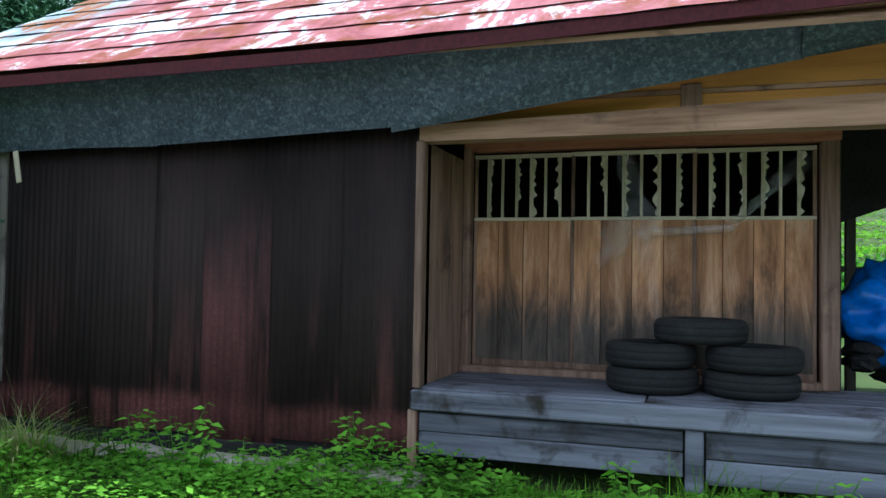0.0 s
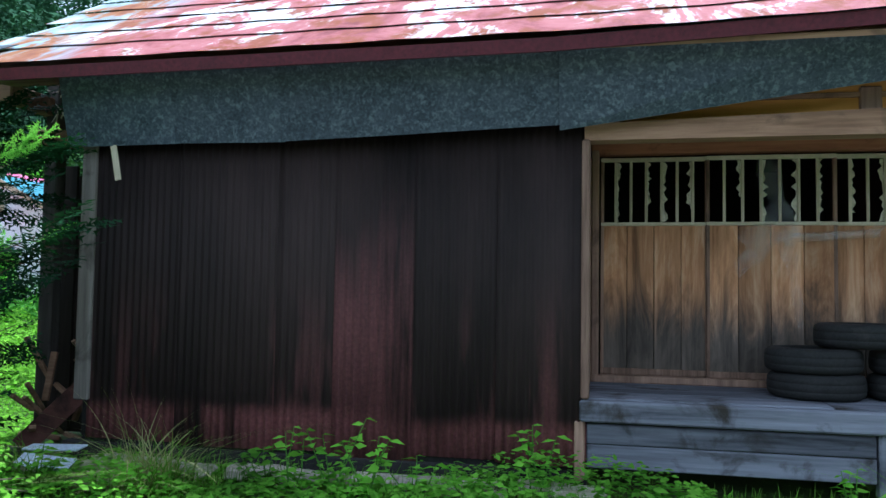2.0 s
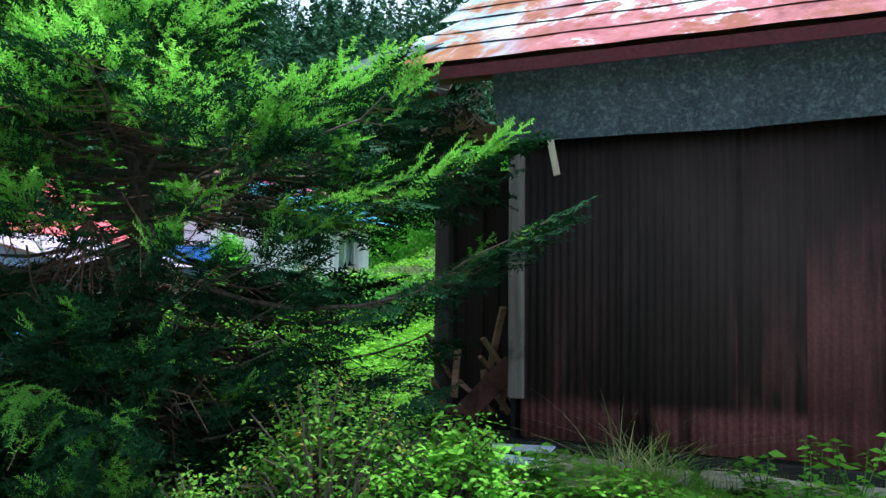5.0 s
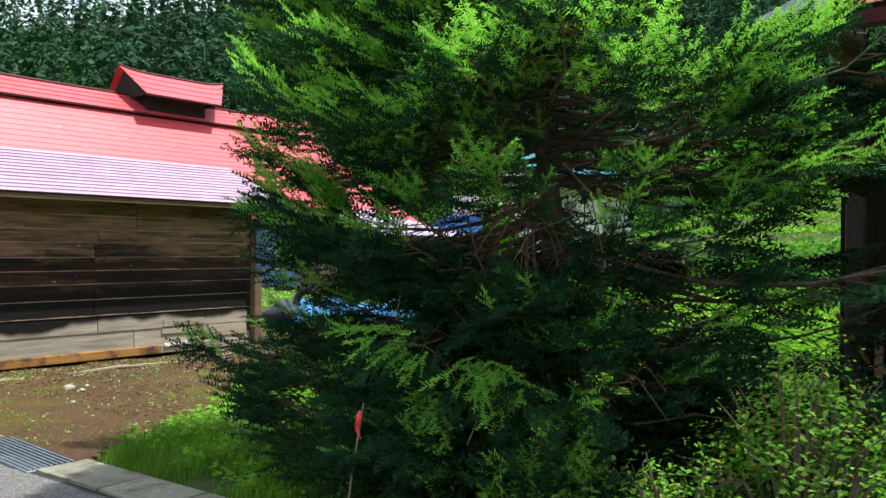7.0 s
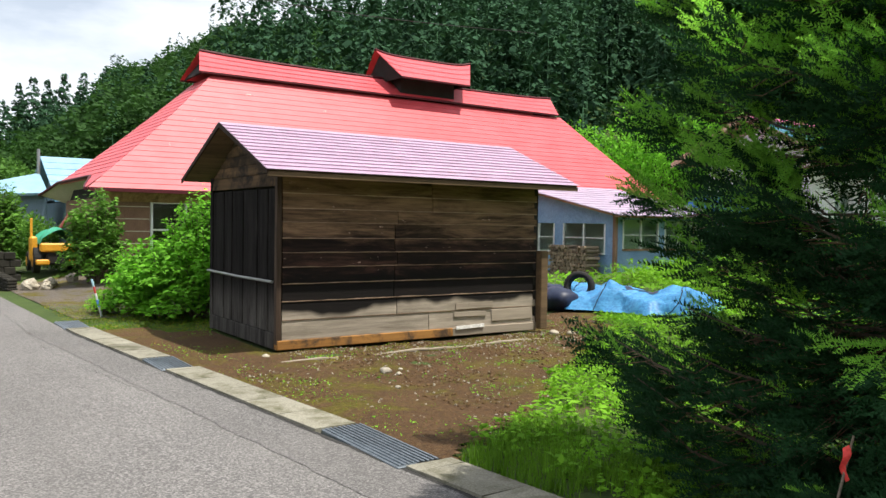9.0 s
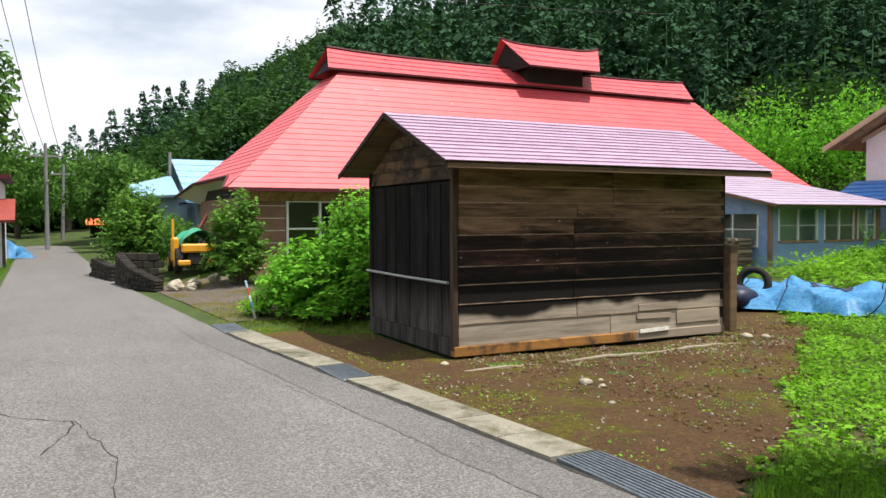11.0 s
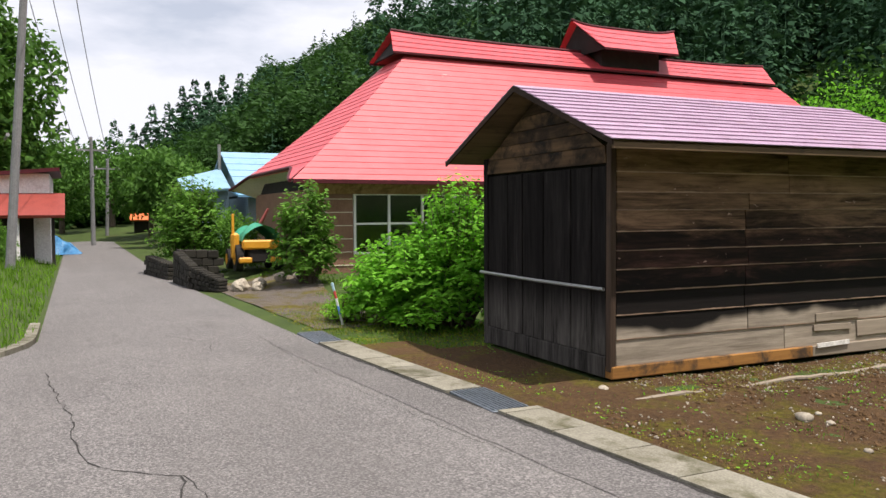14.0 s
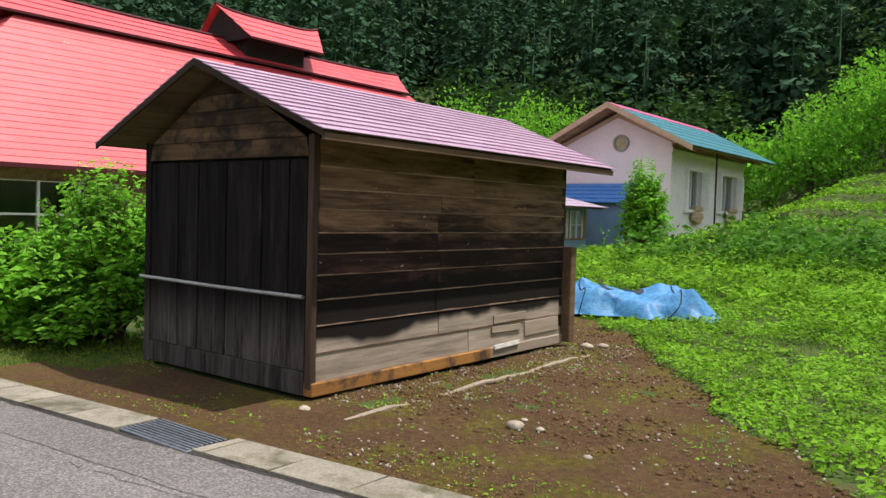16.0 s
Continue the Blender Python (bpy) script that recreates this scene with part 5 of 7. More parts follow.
def conifer(at, height, seed):
    r = np.random.default_rng(seed)
    root = thing("conifer_tree", at, "dense dark conifer with flat sprays, bright young tips and dead twigs", "tree")
    base = Vector(at)
    trunk_at = lambda h: base + Vector((0.10 * math.sin(h * 1.3), 0.08 * math.sin(h * 0.9 + 1), h))
    part("trunk", Mesh().tube([trunk_at(h) for h in np.linspace(-0.1, height, 14)], list(np.linspace(0.11, 0.012, 14)), 10), BARK, root)
    fronds = {"old": [], "rough": [], "young": []}
    twigs = Mesh()
    golden = 2.39996
    count = 250
    long_limbs = ((2.10, 0.22, 2.35, 0.02, 1.0), (2.0, 0.34, 2.15, 0.0, 0.8), (1.62, 0.10, 2.55, 0.04, 0.05), (1.55, 0.22, 2.2, 0.0, 0.05), (0.55, -2.75, 2.2, 0.0, 0.03), (0.85, -2.95, 2.5, -0.03, 0.25), (0.3, -2.6, 1.95, 0.05, 0.0), (0.7, 3.05, 2.4, 0.0, 0.2), (0.95, -2.6, 2.25, -0.04, 0.2), (0.45, -2.9, 2.1, 0.0, 0.0), (0.65, -2.5, 2.1, 0.0, 0.03), (0.2, -2.75, 1.9, 0.02, 0.0), (1.45, -1.75, 1.25, -0.35, 0.9), (1.4, -1.35, 1.2, -0.42, 0.9), (1.1, -1.1, 1.1, -0.35, 0.8), (1.3, -1.55, 1.1, -0.5, 0.9), (1.25, 0.55, 2.0, -0.04, 0.05), (0.95, 0.75, 1.9, 0.0, 0.05), (0.6, 0.45, 1.7, 0.0, 0.0), (0.5, 0.9, 1.8, 0.02, 0.0), (1.5, 0.85, 1.9, -0.03, 0.1), (0.8, 0.2, 1.75, -0.06, 0.0), (0.35, 0.65, 1.9, 0.03, 0.0))
    for k in range(count + len(long_limbs)):
        special = k >= count
        f = (k + 0.5) / count
        h = 0.25 + 3.0 * f / 0.90 if f < 0.90 else 3.25 + (height - 3.45) * (min(1.0, f) - 0.90) / 0.10
        az = golden * k + r.uniform(-0.35, 0.35)
        reach = bough_reach(h, az) * r.uniform(0.72, 1.06)
        # more young sprays high up: new growth, and brightness for the sunlit top
        rise, young = (-0.05 if h < 1.9 else 0.10 + 0.05 * min(2.0, h - 1.9)), (0.16 if h < 1.75 else 0.85)
        if special:
            h, az, reach, rise, young = long_limbs[k - count]
        if not special and 0.75 < h < 1.95 and math.cos(az - 0.3) > 0.35 and r.random() < 0.5:
            continue
        c, s = math.cos(az), math.sin(az)
        a0 = trunk_at(h)
        pts, n = [], 7
        sag = -0.13 if h < 1.9 else -0.06
        for j in range(n + 1):
            t = j / n
            pts.append(a0 + Vector((c * reach * t, s * reach * t, reach * (rise * t + sag * math.sin(math.pi * t) + 0.05 * t ** 3))) + Vector((r.uniform(-.02, .02), r.uniform(-.02, .02), r.uniform(-.015, .015))) * t * 3)
        part("limb", Mesh().tube(pts, list(np.linspace(0.018 * reach / 2.2 + 0.006, 0.003, n + 1)), 5, False), BARK, root)
        sprays = int((8 + reach * 27) * (0.8 if special else 1.25 if h < 1.7 else 1.0 if h < 2.0 else 0.62))
        inner = 0.16 if h < 2.0 else 0.30
        for j in range(sprays):
            t = inner + (1 - inner) * ((j + r.random()) / sprays) ** 0.85
            i = min(n - 1, int(t * n))
            p = pts[i].lerp(pts[i + 1], t * n - i)
            d = (pts[i + 1] - pts[i]).normalized()
            side = Vector((-d.y, d.x, 0)).normalized() * (1 if j % 2 else -1)
            wide = min(0.55, 0.30 * reach) * (1.15 - t) / 0.8
            off = wide * r.random() ** 0.7
            way = d * r.uniform(0.6, 1.0) + side * (0.25 + 0.8 * off / 0.5) * r.uniform(0.5, 1.1) + Vector((0, 0, r.uniform(-0.38, 0.10) + (-0.5 if special and rise < -0.2 else 0)))
            q = p + side * off + d * off * 0.6 + Vector((0, 0, -0.22 * off + r.uniform(-0.05, 0.03)))
            hole = noise.noise(Vector((q.x * 1.7, q.y * 1.7, q.z * 2.6)))
            lone = special and young > 0.5
            if h < 2.3 and hole < -0.17 and not lone:
                continue
            centre = abs(q.x + 6.6) < 0.75 and q.y < 7.0
            if 1.06 < q.z < 1.36 and not centre and not lone and r.random() < 0.75:
                continue
            if off > 0.10:
                twigs.tube([p, q, q + way.normalized() * 0.08], [0.004, 0.003, 0.0015], 3, False)
            if t > (0.74 if h < 1.9 else 0.34) and r.random() < young and q.z < 3.6 and q.y < 7.5:
                for _ in range(2):
                    fronds["young"].append((q + d * r.uniform(-0.02, 0.12) + side * r.uniform(-0.07, 0.07) + Vector((0, 0, r.uniform(0.0, 0.07))), d * 0.8 + side * r.uniform(-0.6, 0.8) + Vector((0, 0, r.uniform(-0.15, 0.7) - (0.7 if rise < -0.2 else 0))), r.uniform(0.6, 1.15)))
            fronds["rough" if q.z > 3.3 or q.y > 7.15 or t < 0.3 else "old"].append((q, way, r.uniform(0.8, 1.35)))
    forms = {"old": [frond(r, 6, 0.027, 0.28, 0.0185, 3) for _ in range(4)], "rough": [frond(r, 6, 0.042, 0.30, 0.034, 2) for _ in range(2)], "young": [frond(r, 4, 0.024, 0.24, 0.0165, 3) for _ in range(3)]}
    arrays = {}
    for key, rows in fronds.items():
        P, D, S = np.array([x[0] for x in rows]), np.array([x[1] for x in rows]), np.array([x[2] for x in rows])
        pick = np.arange(len(P)) % len(forms[key])
        arrays[key] = join([strew(*forms[key][q], P[pick == q], frames(r, D[pick == q], 0.35), S[pick == q]) for q in range(len(forms[key]))])
    leaf_part("crown", *join([arrays["old"], arrays["rough"]]), NEEDLE, root)
    leaf_part("new_growth", *arrays["young"], NEEDLE_NEW, root, "bright green young sprays")
    tagged(part("brushwood", twigs, TWIG_BROWN, root, "fine brown twigs"), "fine brown twigs", kind="stuff")
    for k in range(110):
        h = r.uniform(0.8, 2.0)
        az = r.uniform(3.6, 6.1)
        p = trunk_at(h) + Vector((math.cos(az), math.sin(az), 0)) * r.uniform(0.15, 1.0)
        q = p + Vector((r.uniform(-.35, .45), r.uniform(-.35, .1), r.uniform(-0.55, 0.1)))
        part("dead_twig", Mesh().tube([p, p.lerp(q, 0.5) + Vector((r.uniform(-.06, .06), r.uniform(-.06, .06), 0.06)), q], [0.006, 0.004, 0.002], 4, False), TWIG if k % 3 == 0 else TWIG_BROWN, root, "bare dead twig")
    fan = trunk_at(1.85) + Vector((0.35, -0.75, 0))
    for k in range(26):
        q = fan + Vector((r.uniform(-0.42, 0.22), r.uniform(-.15, .05), r.uniform(-0.55, -0.12)))
        part("dead_twig", Mesh().tube([fan, fan.lerp(q, 0.5) + Vector((0, 0, 0.05)), q], [0.005, 0.004, 0.002], 4, False), TWIG_BROWN, root, "bare dead twig")
    return root


conifer((-6.95, 7.05, ground_z(-6.95, 7.05)), 4.3, 11)
# undergrowth round its foot
for at, rx, ry, rz, n, leaf, mat, label, seed in (
        ((-5.30, 6.75, 0), 0.62, 0.50, 1.0, 230, 0.046, LEAF_ORANGE, "yellow green shrub with some orange leaves at the tree's foot", 21),
        ((-4.75, 7.05, 0), 0.55, 0.45, 0.62, 130, 0.058, LEAF_WEED, "bright low leafy shrub beside the storehouse corner", 22),
        ((-5.75, 6.35, 0), 0.55, 0.40, 0.62, 160, 0.042, LEAF_ORANGE, "yellow green shrub with some orange leaves at the tree's foot", 26),
        ((-6.3, 6.30, 0), 0.50, 0.40, 0.75, 90, 0.060, LEAF_SHRUB, "dark green low shrub under the conifer", 23),
        ((-7.0, 6.2, 0), 0.55, 0.35, 0.45, 70, 0.050, LEAF_SHRUB, "dark green low shrub under the conifer", 24),
        ((-7.9, 6.35, 0), 0.50, 0.35, 0.32, 50, 0.045, LEAF_SHRUB, "dark green low shrub under the conifer", 25)):
    leafy_bush("low_shrub", (at[0], at[1], ground_z(at[0], at[1])), rx, ry, rz, n, leaf, mat, label, seed, "undergrowth", "shrub")

# marker stick with a red ribbon
stick = thing("marker_stick", (-7.42, 5.86, ground_z(-7.42, 5.86)), "thin pale marker stick with a red ribbon", "marker")
part("stick", Mesh().tube([(-7.42, 5.86, -0.02), (-7.36, 5.87, 0.38), (-7.29, 5.88, 0.74)], [0.008, 0.007, 0.005], 6), TWIG, stick)
rib = Mesh()
rib.sheet(lambda u, v: (-7.30 - 0.028 * u + 0.012 * math.sin(7 * v), 5.865 - 0.02 * u * math.sin(5 * v), 0.70 - 0.15 * v - 0.02 * u), 3, 8)
part("ribbon", rib, plain("red ribbon", (0.55, 0.03, 0.03), (0.75, 0.07, 0.06), 5, 0.6, 0), stick, "red plastic ribbon")

# ---- dirt yard ----


def soil(name, grey=1.0):
    m, t, b = shader(name)
    vec = coords(t)
    broad = noisy(t, vec, 0.9, 7, 0.65)
    clod = noisy(t, vec, 16, 8, 0.75)
    grit = noisy(t, vec, 75, 4, 0.7)
    col = ramp(t, broad, [(0.34, (0.052, 0.024, 0.008)), (0.52, (0.112, 0.056, 0.020)), (0.70, (0.195, 0.112, 0.046))])
    col = mix(t, 0.55, col, ramp(t, clod, [(0.36, (0.010, 0.005, 0.002)), (0.55, (0.118, 0.062, 0.022)), (0.70, (0.29, 0.18, 0.080))]))
    col = mix(t, 0.35 * grey, col, ramp(t, grit, [(0.35, (0.03 * grey, 0.02 * grey ** 2, 0.014 * grey ** 2)), (0.65, (0.18 * grey, 0.125 * grey ** 2, 0.085 * grey ** 3))]))
    moss = ramp(t, noisy(t, vec, 1.15, 9, 0.74, 0.5), [(0.49, (0, 0, 0)), (0.60, (1, 1, 1))])
    col = mix(t, moss, col, ramp(t, clod, [(0.3, (0.045, 0.040, 0.008)), (0.7, (0.17, 0.140, 0.026))]))
    t.links.new(col, b.inputs["Base Color"])
    b.inputs["Roughness"].default_value, b.inputs["Specular IOR Level"].default_value = 0.95, 0.15
    bumped(t, b, clod, 1.0, 0.05)
    return m


DIRT = soil("bare brown soil")


def is_dirt(x, y):
    wob = 0.45 * noise.noise(Vector((x * 0.9, y * 0.9, 1.0))) + 0.2 * noise.noise(Vector((x * 2.6, y * 2.6, 4.0)))
    edge = 9.15 - 1.06 * (x + 12.28) + 0.55 * smooth_step(-12.4, -14.0, x) + wob
    edge = min(edge, 5.65 + 1.8 * (-9.9 - x) + 0.6 * wob)
    if y < road_right(x) + 0.06 or x < -17.8 or x > -8.4:
        return -1
    inside = min(edge - y, 12.75 + wob - y)
    if x < -14.7:
        inside = min(inside, 1.05 + 0.3 * wob - (y - road_right(x) - 0.06) if x < -17.1 else 9)
        if y > 6.3 and x > -17.2 and y < 10.6:
            return -1
        if y >= 10.6 and x < -16.2 + wob:
            return -1
    return inside


dm, cells, step = Mesh(), {}, 0.1
for i in range(100):
    for j in range(86):
        x, y = -18 + i * step, 4.8 + j * step
        if min(is_dirt(x + a * step, y + b * step) for a in (0, 1) for b in (0, 1)) > 0:
            ids = []
            for a, b in ((0, 0), (1, 0), (1, 1), (0, 1)):
                key = (i + a, j + b)
                if key not in cells:
                    px, py = -18 + key[0] * step, 4.8 + key[1] * step
                    cells[key] = len(dm.v)
                    dm.v.append((px, py, max(ground_z(px, py), -0.004 if y < 6.5 else -1) + 0.008))
                ids.append(cells[key])
            dm.f.append(tuple(ids))
whole("dirt_yard", dm, DIRT, "bare trodden brown soil yard with pebbles", "ground", kind="structure", smooth=True)

rng = np.random.default_rng(8)
# pebbles and crumbs
STONE = plain("pale stone", (0.22, 0.19, 0.14), (0.46, 0.41, 0.33), 9, 0.9, 0.3, spread=0.2)
oct_v = np.array([(1, 0, 0), (0, 1, 0), (-1, 0, 0), (0, -1, 0), (0, 0, 0.7), (0, 0, -0.5)], float)
oct_f = np.array([(0, 1, 4), (1, 2, 4), (2, 3, 4), (3, 0, 4), (1, 0, 5), (2, 1, 5), (3, 2, 5), (0, 3, 5)])
xy = [(x, y) for x, y in zip(rng.uniform(-17.6, -8.6, 9000), rng.uniform(5.3, 12.2, 9000)) if is_dirt(x, y) > 0.02 and y > road_right(x) + 0.4][:1900]
xy += [(x, y) for x, y in zip(rng.uniform(-14.7, -13.7, 3000), rng.uniform(6.0, 11.0, 3000)) if noise.noise(Vector((x * 3, y * 3, 2.0))) > -0.1][:1100]
P = on_ground(xy, 0.014)
V, F = strew(oct_v, oct_f, P, frames(rng, rng.normal(size=P.shape), 1.0), 0.005 + 0.018 * rng.random(len(P)) ** 5)
rc = np.random.default_rng(18)
xy = [(x, y) for x, y in zip(rc.uniform(-17.8, -8.4, 14000), rc.uniform(5.2, 12.2, 14000)) if is_dirt(x, y) > 0.0 and y > road_right(x) + 0.40 and noise.noise(Vector((x * 1.4, y * 1.4, 60.0))) > -0.05][:6500]
PC = on_ground(xy, 0.010)
VC, FC = strew(oct_v, oct_f, PC, frames(rc, rc.normal(size=PC.shape), 1.0), 0.008 + 0.030 * rc.random(len(PC)) ** 3)
tagged(new("soil_clods", from_arrays("soil_clods", VC, FC, plain("damp clods", (0.030, 0.016, 0.007), (0.15, 0.088, 0.038), 3.0, 0.95, 0.3))), "crumbled brown clods lying over the yard", "soil", kind="stuff")
tagged(new("pebbles", from_arrays("pebbles", V, F, STONE)), "small pale pebbles strewn over the soil", "pebbles", kind="stuff")
for k, (x, y, s) in enumerate(((-12.98, 6.92, 0.075), (-12.80, 6.98, 0.035), (-14.35, 10.65, 0.09), (-14.25, 10.9, 0.07), (-14.5, 6.15, 0.06), (-13.05, 7.15, 0.03), (-12.2, 6.6, 0.035))):
    whole("stone", Mesh().blob((x, y, ground_z(x, y) + 0.012 + s * 0.2), (s, s * 0.8, s * 0.55), k), STONE, "pale loose stone lying on the soil", "stone", "loose stones", smooth=True)
plank = Mesh()
pl = [Vector((-14.04 - 0.08 * k / 22 + 0.012 * math.sin(k * 1.9), 6.1 + 4.3 * k / 22, -0.013 + 0.012 * math.sin(k * 0.8) + 0.005 * math.sin(k * 2.7))) for k in range(23)]
for k in range(22):
    plank.beam(pl[k], pl[k + 1], 0.040 + 0.022 * abs(math.sin(k * 2.3)), 0.03, 0.006)
whole("ground_plank", plank, SHED_LOW, "long pale plank lying half sunk in the soil", "plank")


def lawn(name, n, area, height, width, material, label, keep, lean=0.5, seed=1, dense=None):
    r = np.random.default_rng(seed)
    xy = np.stack([r.uniform(area[0], area[1], n), r.uniform(area[2], area[3], n)], 1)
    xy = np.array([p for p in xy if keep(*p)])
    V, F = blades(r, on_ground(xy, -0.01), height, lean, width)
    tagged(new(name, from_arrays(name, V, F, material)), label, "grass", kind="stuff")


def patchy(x, y, s=1.3, o=0.0):
    return noise.noise(Vector((x * s, y * s, 7.0 + o)))


def herbs(name, n, area, size, tall, material, label, keep, seed):
    r = np.random.default_rng(seed)
    xy = np.stack([r.uniform(area[0], area[1], n), r.uniform(area[2], area[3], n)], 1)
    P = on_ground(np.array([p for p in xy if keep(*p)]), 0.01)
    P[:, 2] += tall * r.random(len(P)) * np.array([0.6 + 0.8 * max(0, patchy(x, y, 0.9, 20) + 0.4) for x, y, _ in P])
    d = np.concatenate([r.normal(size=(len(P), 2)), r.uniform(-0.3, 0.6, (len(P), 1))], 1)
    V, F = strew(LEAF_V, LEAF_F, P, frames(r, d, 0.5), size * r.uniform(0.5, 1.4, len(P)))
    tagged(new(name, from_arrays(name, V, F, material)), label, "weeds", kind="stuff")


clear = lambda x, y: not (-17.3 < x < -14.5 and 6.2 < y < 10.8) and is_dirt(x, y) <= 0.28 * max(0.0, patchy(x, y, 3.0, 40) + 0.5) and y > road_right(x) + 0.36
herbs("field_herbs", 84000, (-15.5, -6.0, 6.0, 17.0), 0.062, 0.10, LEAF_FIELD, "low bright leafy weeds covering the field", lambda x, y: clear(x, y) and patchy(x, y, 1.1) + 0.8 * patchy(x, y, 4.5, 90) > -0.30, 51)
herbs("far_field_herbs", 46000, (-24, 8, 15, 49), 0.17, 0.24, LEAF_FIELD, "bright leafy meadow plants", lambda x, y: x > -0.55 * (y - 15) - 17.5, 52)
herbs("yard_herbs", 14000, (-18.0, -8.6, 5.2, 12.3), 0.030, 0.02, LEAF_WEED, "tiny weeds sprouting from the bare soil", lambda x, y: is_dirt(x, y) > 0 and y > road_right(x) + 0.38 and patchy(x, y, 2.0, 33) + 0.25 * (y < road_right(x) + 1.0) > 0.17, 53)
by_shed = lambda x, y: (-14.66 < x < -13.85 - 0.3 * patchy(x, y, 2.0, 70) and 6.2 < y < 10.8) or (y < road_right(x) + 0.75 + 0.5 * patchy(x, y, 1.5, 71) and y > road_right(x) + 0.37)
herbs("mossy_fringe", 30000, (-17.9, -8.6, 5.1, 11.0), 0.020, 0.018, MOSS, "yellow green moss and tiny weeds along shed and gutter", lambda x, y: by_shed(x, y) and is_dirt(x, y) > 0 and patchy(x, y, 3.2, 72) > -0.18, 54)
herbs("tall_weeds", 26000, (-19.5, -6, 12.4, 20), 0.10, 0.34, LEAF_FIELD, "taller bright weeds behind the tarpaulin", lambda x, y: clear(x, y) and not (-18.6 < x < -13.0 and 12.4 < y < 15.4) and y > 12.8 + 0.8 * patchy(x, y, 0.6, 75) and patchy(x, y, 0.8, 76) > -0.25 - 0.05 * (y - 12), 55)
gy = Mesh()
gy.sheet(lambda u, v: (-27.6 + 8.3 * u, road_right(-27.6 + 8.3 * u) + 0.40 + v * (1.9 + 0.25 * math.sin(u * 9)), ground_z(-27.6 + 8.3 * u, road_right(-27.6 + 8.3 * u) + 0.40 + v * (1.9 + 0.25 * math.sin(u * 9))) + 0.014), 60, 16)
whole("gravel_forecourt", gy, soil("gravelly soil", 1.5), "gravelly mossy forecourt before the farmhouse", "ground", kind="structure", smooth=True)
lawn("field_grass", 26000, (-15.5, -6.0, 6.0, 17.0), 0.11, 0.010, GRASS, "bright green unmown grass of the field", lambda x, y: clear(x, y) and patchy(x, y) > -0.35, seed=2)
lawn("far_field_grass", 24000, (-24, 6, 15, 47), 0.26, 0.03, GRASS, "tall bright green meadow grass", lambda x, y: x > -0.55 * (y - 15) - 17.5, seed=3)
lawn("yard_tufts", 15000, (-18.0, -8.6, 5.2, 12.3), 0.06, 0.008, GRASS, "sparse grass tufts on the bare soil", lambda x, y: is_dirt(x, y) > 0 and y > road_right(x) + 0.38 and patchy(x, y, 2.1, 3) + 0.25 * (y < road_right(x) + 1.0) > 0.22, 0.8, seed=4)
lawn("edge_grass", 17000, (-11, -5.0, 5.2, 6.8), 0.16, 0.010, GRASS, "grass along the gutter under the conifer", lambda x, y: y > road_right(x) + 0.38 and is_dirt(x, y) <= 0 and patchy(x, y, 1.6, 5) > -0.25, seed=5)
lawn("barn_grass", 11000, (-5.5, 2.5, 6.6, 8.15), 0.15, 0.009, GRASS, "green grass and weeds along the storehouse", lambda x, y: patchy(x, y, 1.5, 6) > -0.3, seed=6)
lawn("verge_grass", 16000, (-50, -17, -4.0, 1.3), 0.20, 0.022, GRASS, "grass verge along the far side of the lane", lambda x, y: y < road_left(x) - 0.05, seed=7)
lawn("bush_grass", 9000, (-21.5, -17.0, 4.7, 7.2), 0.055, 0.010, GRASS, "short mossy grass under the bushes by the shed", lambda x, y: y > road_right(x) + 0.38 and is_dirt(x, y) <= 0.1, seed=10)
herbs("bush_moss", 9000, (-22.0, -17.0, 4.7, 7.0), 0.024, 0.02, MOSS, "yellow green moss along the gutter by the bushes", lambda x, y: y > road_right(x) + (0.37 if x > -19.1 else 0.03) and patchy(x, y, 2.4, 85) > -0.3, 56)
lawn("house_grass", 9000, (-32, -17.2, 5.0, 7.2), 0.10, 0.014, GRASS, "short grass before the farmhouse", lambda x, y: y > road_right(x) + 0.45 and patchy(x, y, 1.1, 8) + 0.25 * (y - 6.2) > 0.14, seed=9)

# weeds at the storehouse
r0 = np.random.default_rng(31)


def weed(at, height, seed, material=LEAF_WEED, leaf=0.06):
    r = np.random.default_rng(seed)
    root = thing("weed", at, "tall green broad-leaved weed by the storehouse wall", "weed", "weeds")
    P, D = [], []
    for k in range(r.integers(3, 6)):
        top = Vector(at) + Vector((r.uniform(-.18, .18), r.uniform(-.12, .12), height * r.uniform(0.6, 1.0)))
        part("stalk", Mesh().tube([at, Vector(at).lerp(top, 0.5) + Vector((r.uniform(-.03, .03), 0, 0)), top], [0.005, 0.004, 0.002], 5, False), LEAF_SHRUB, root)
        for j in range(14):
            t = 0.15 + 0.85 * j / 13
            a = j * 2.4
            P.append(Vector(at).lerp(top, t))
            D.append((math.cos(a), math.sin(a), 0.15 - 0.3 * r.random()))
    P, D = np.array(P), np.array(D)
    V, F = strew(LEAF_V, LEAF_F, P, frames(r, D, 0.4), leaf * r.uniform(0.6, 1.3, len(P)))
    leaf_part("leaves", V, F, material, root)


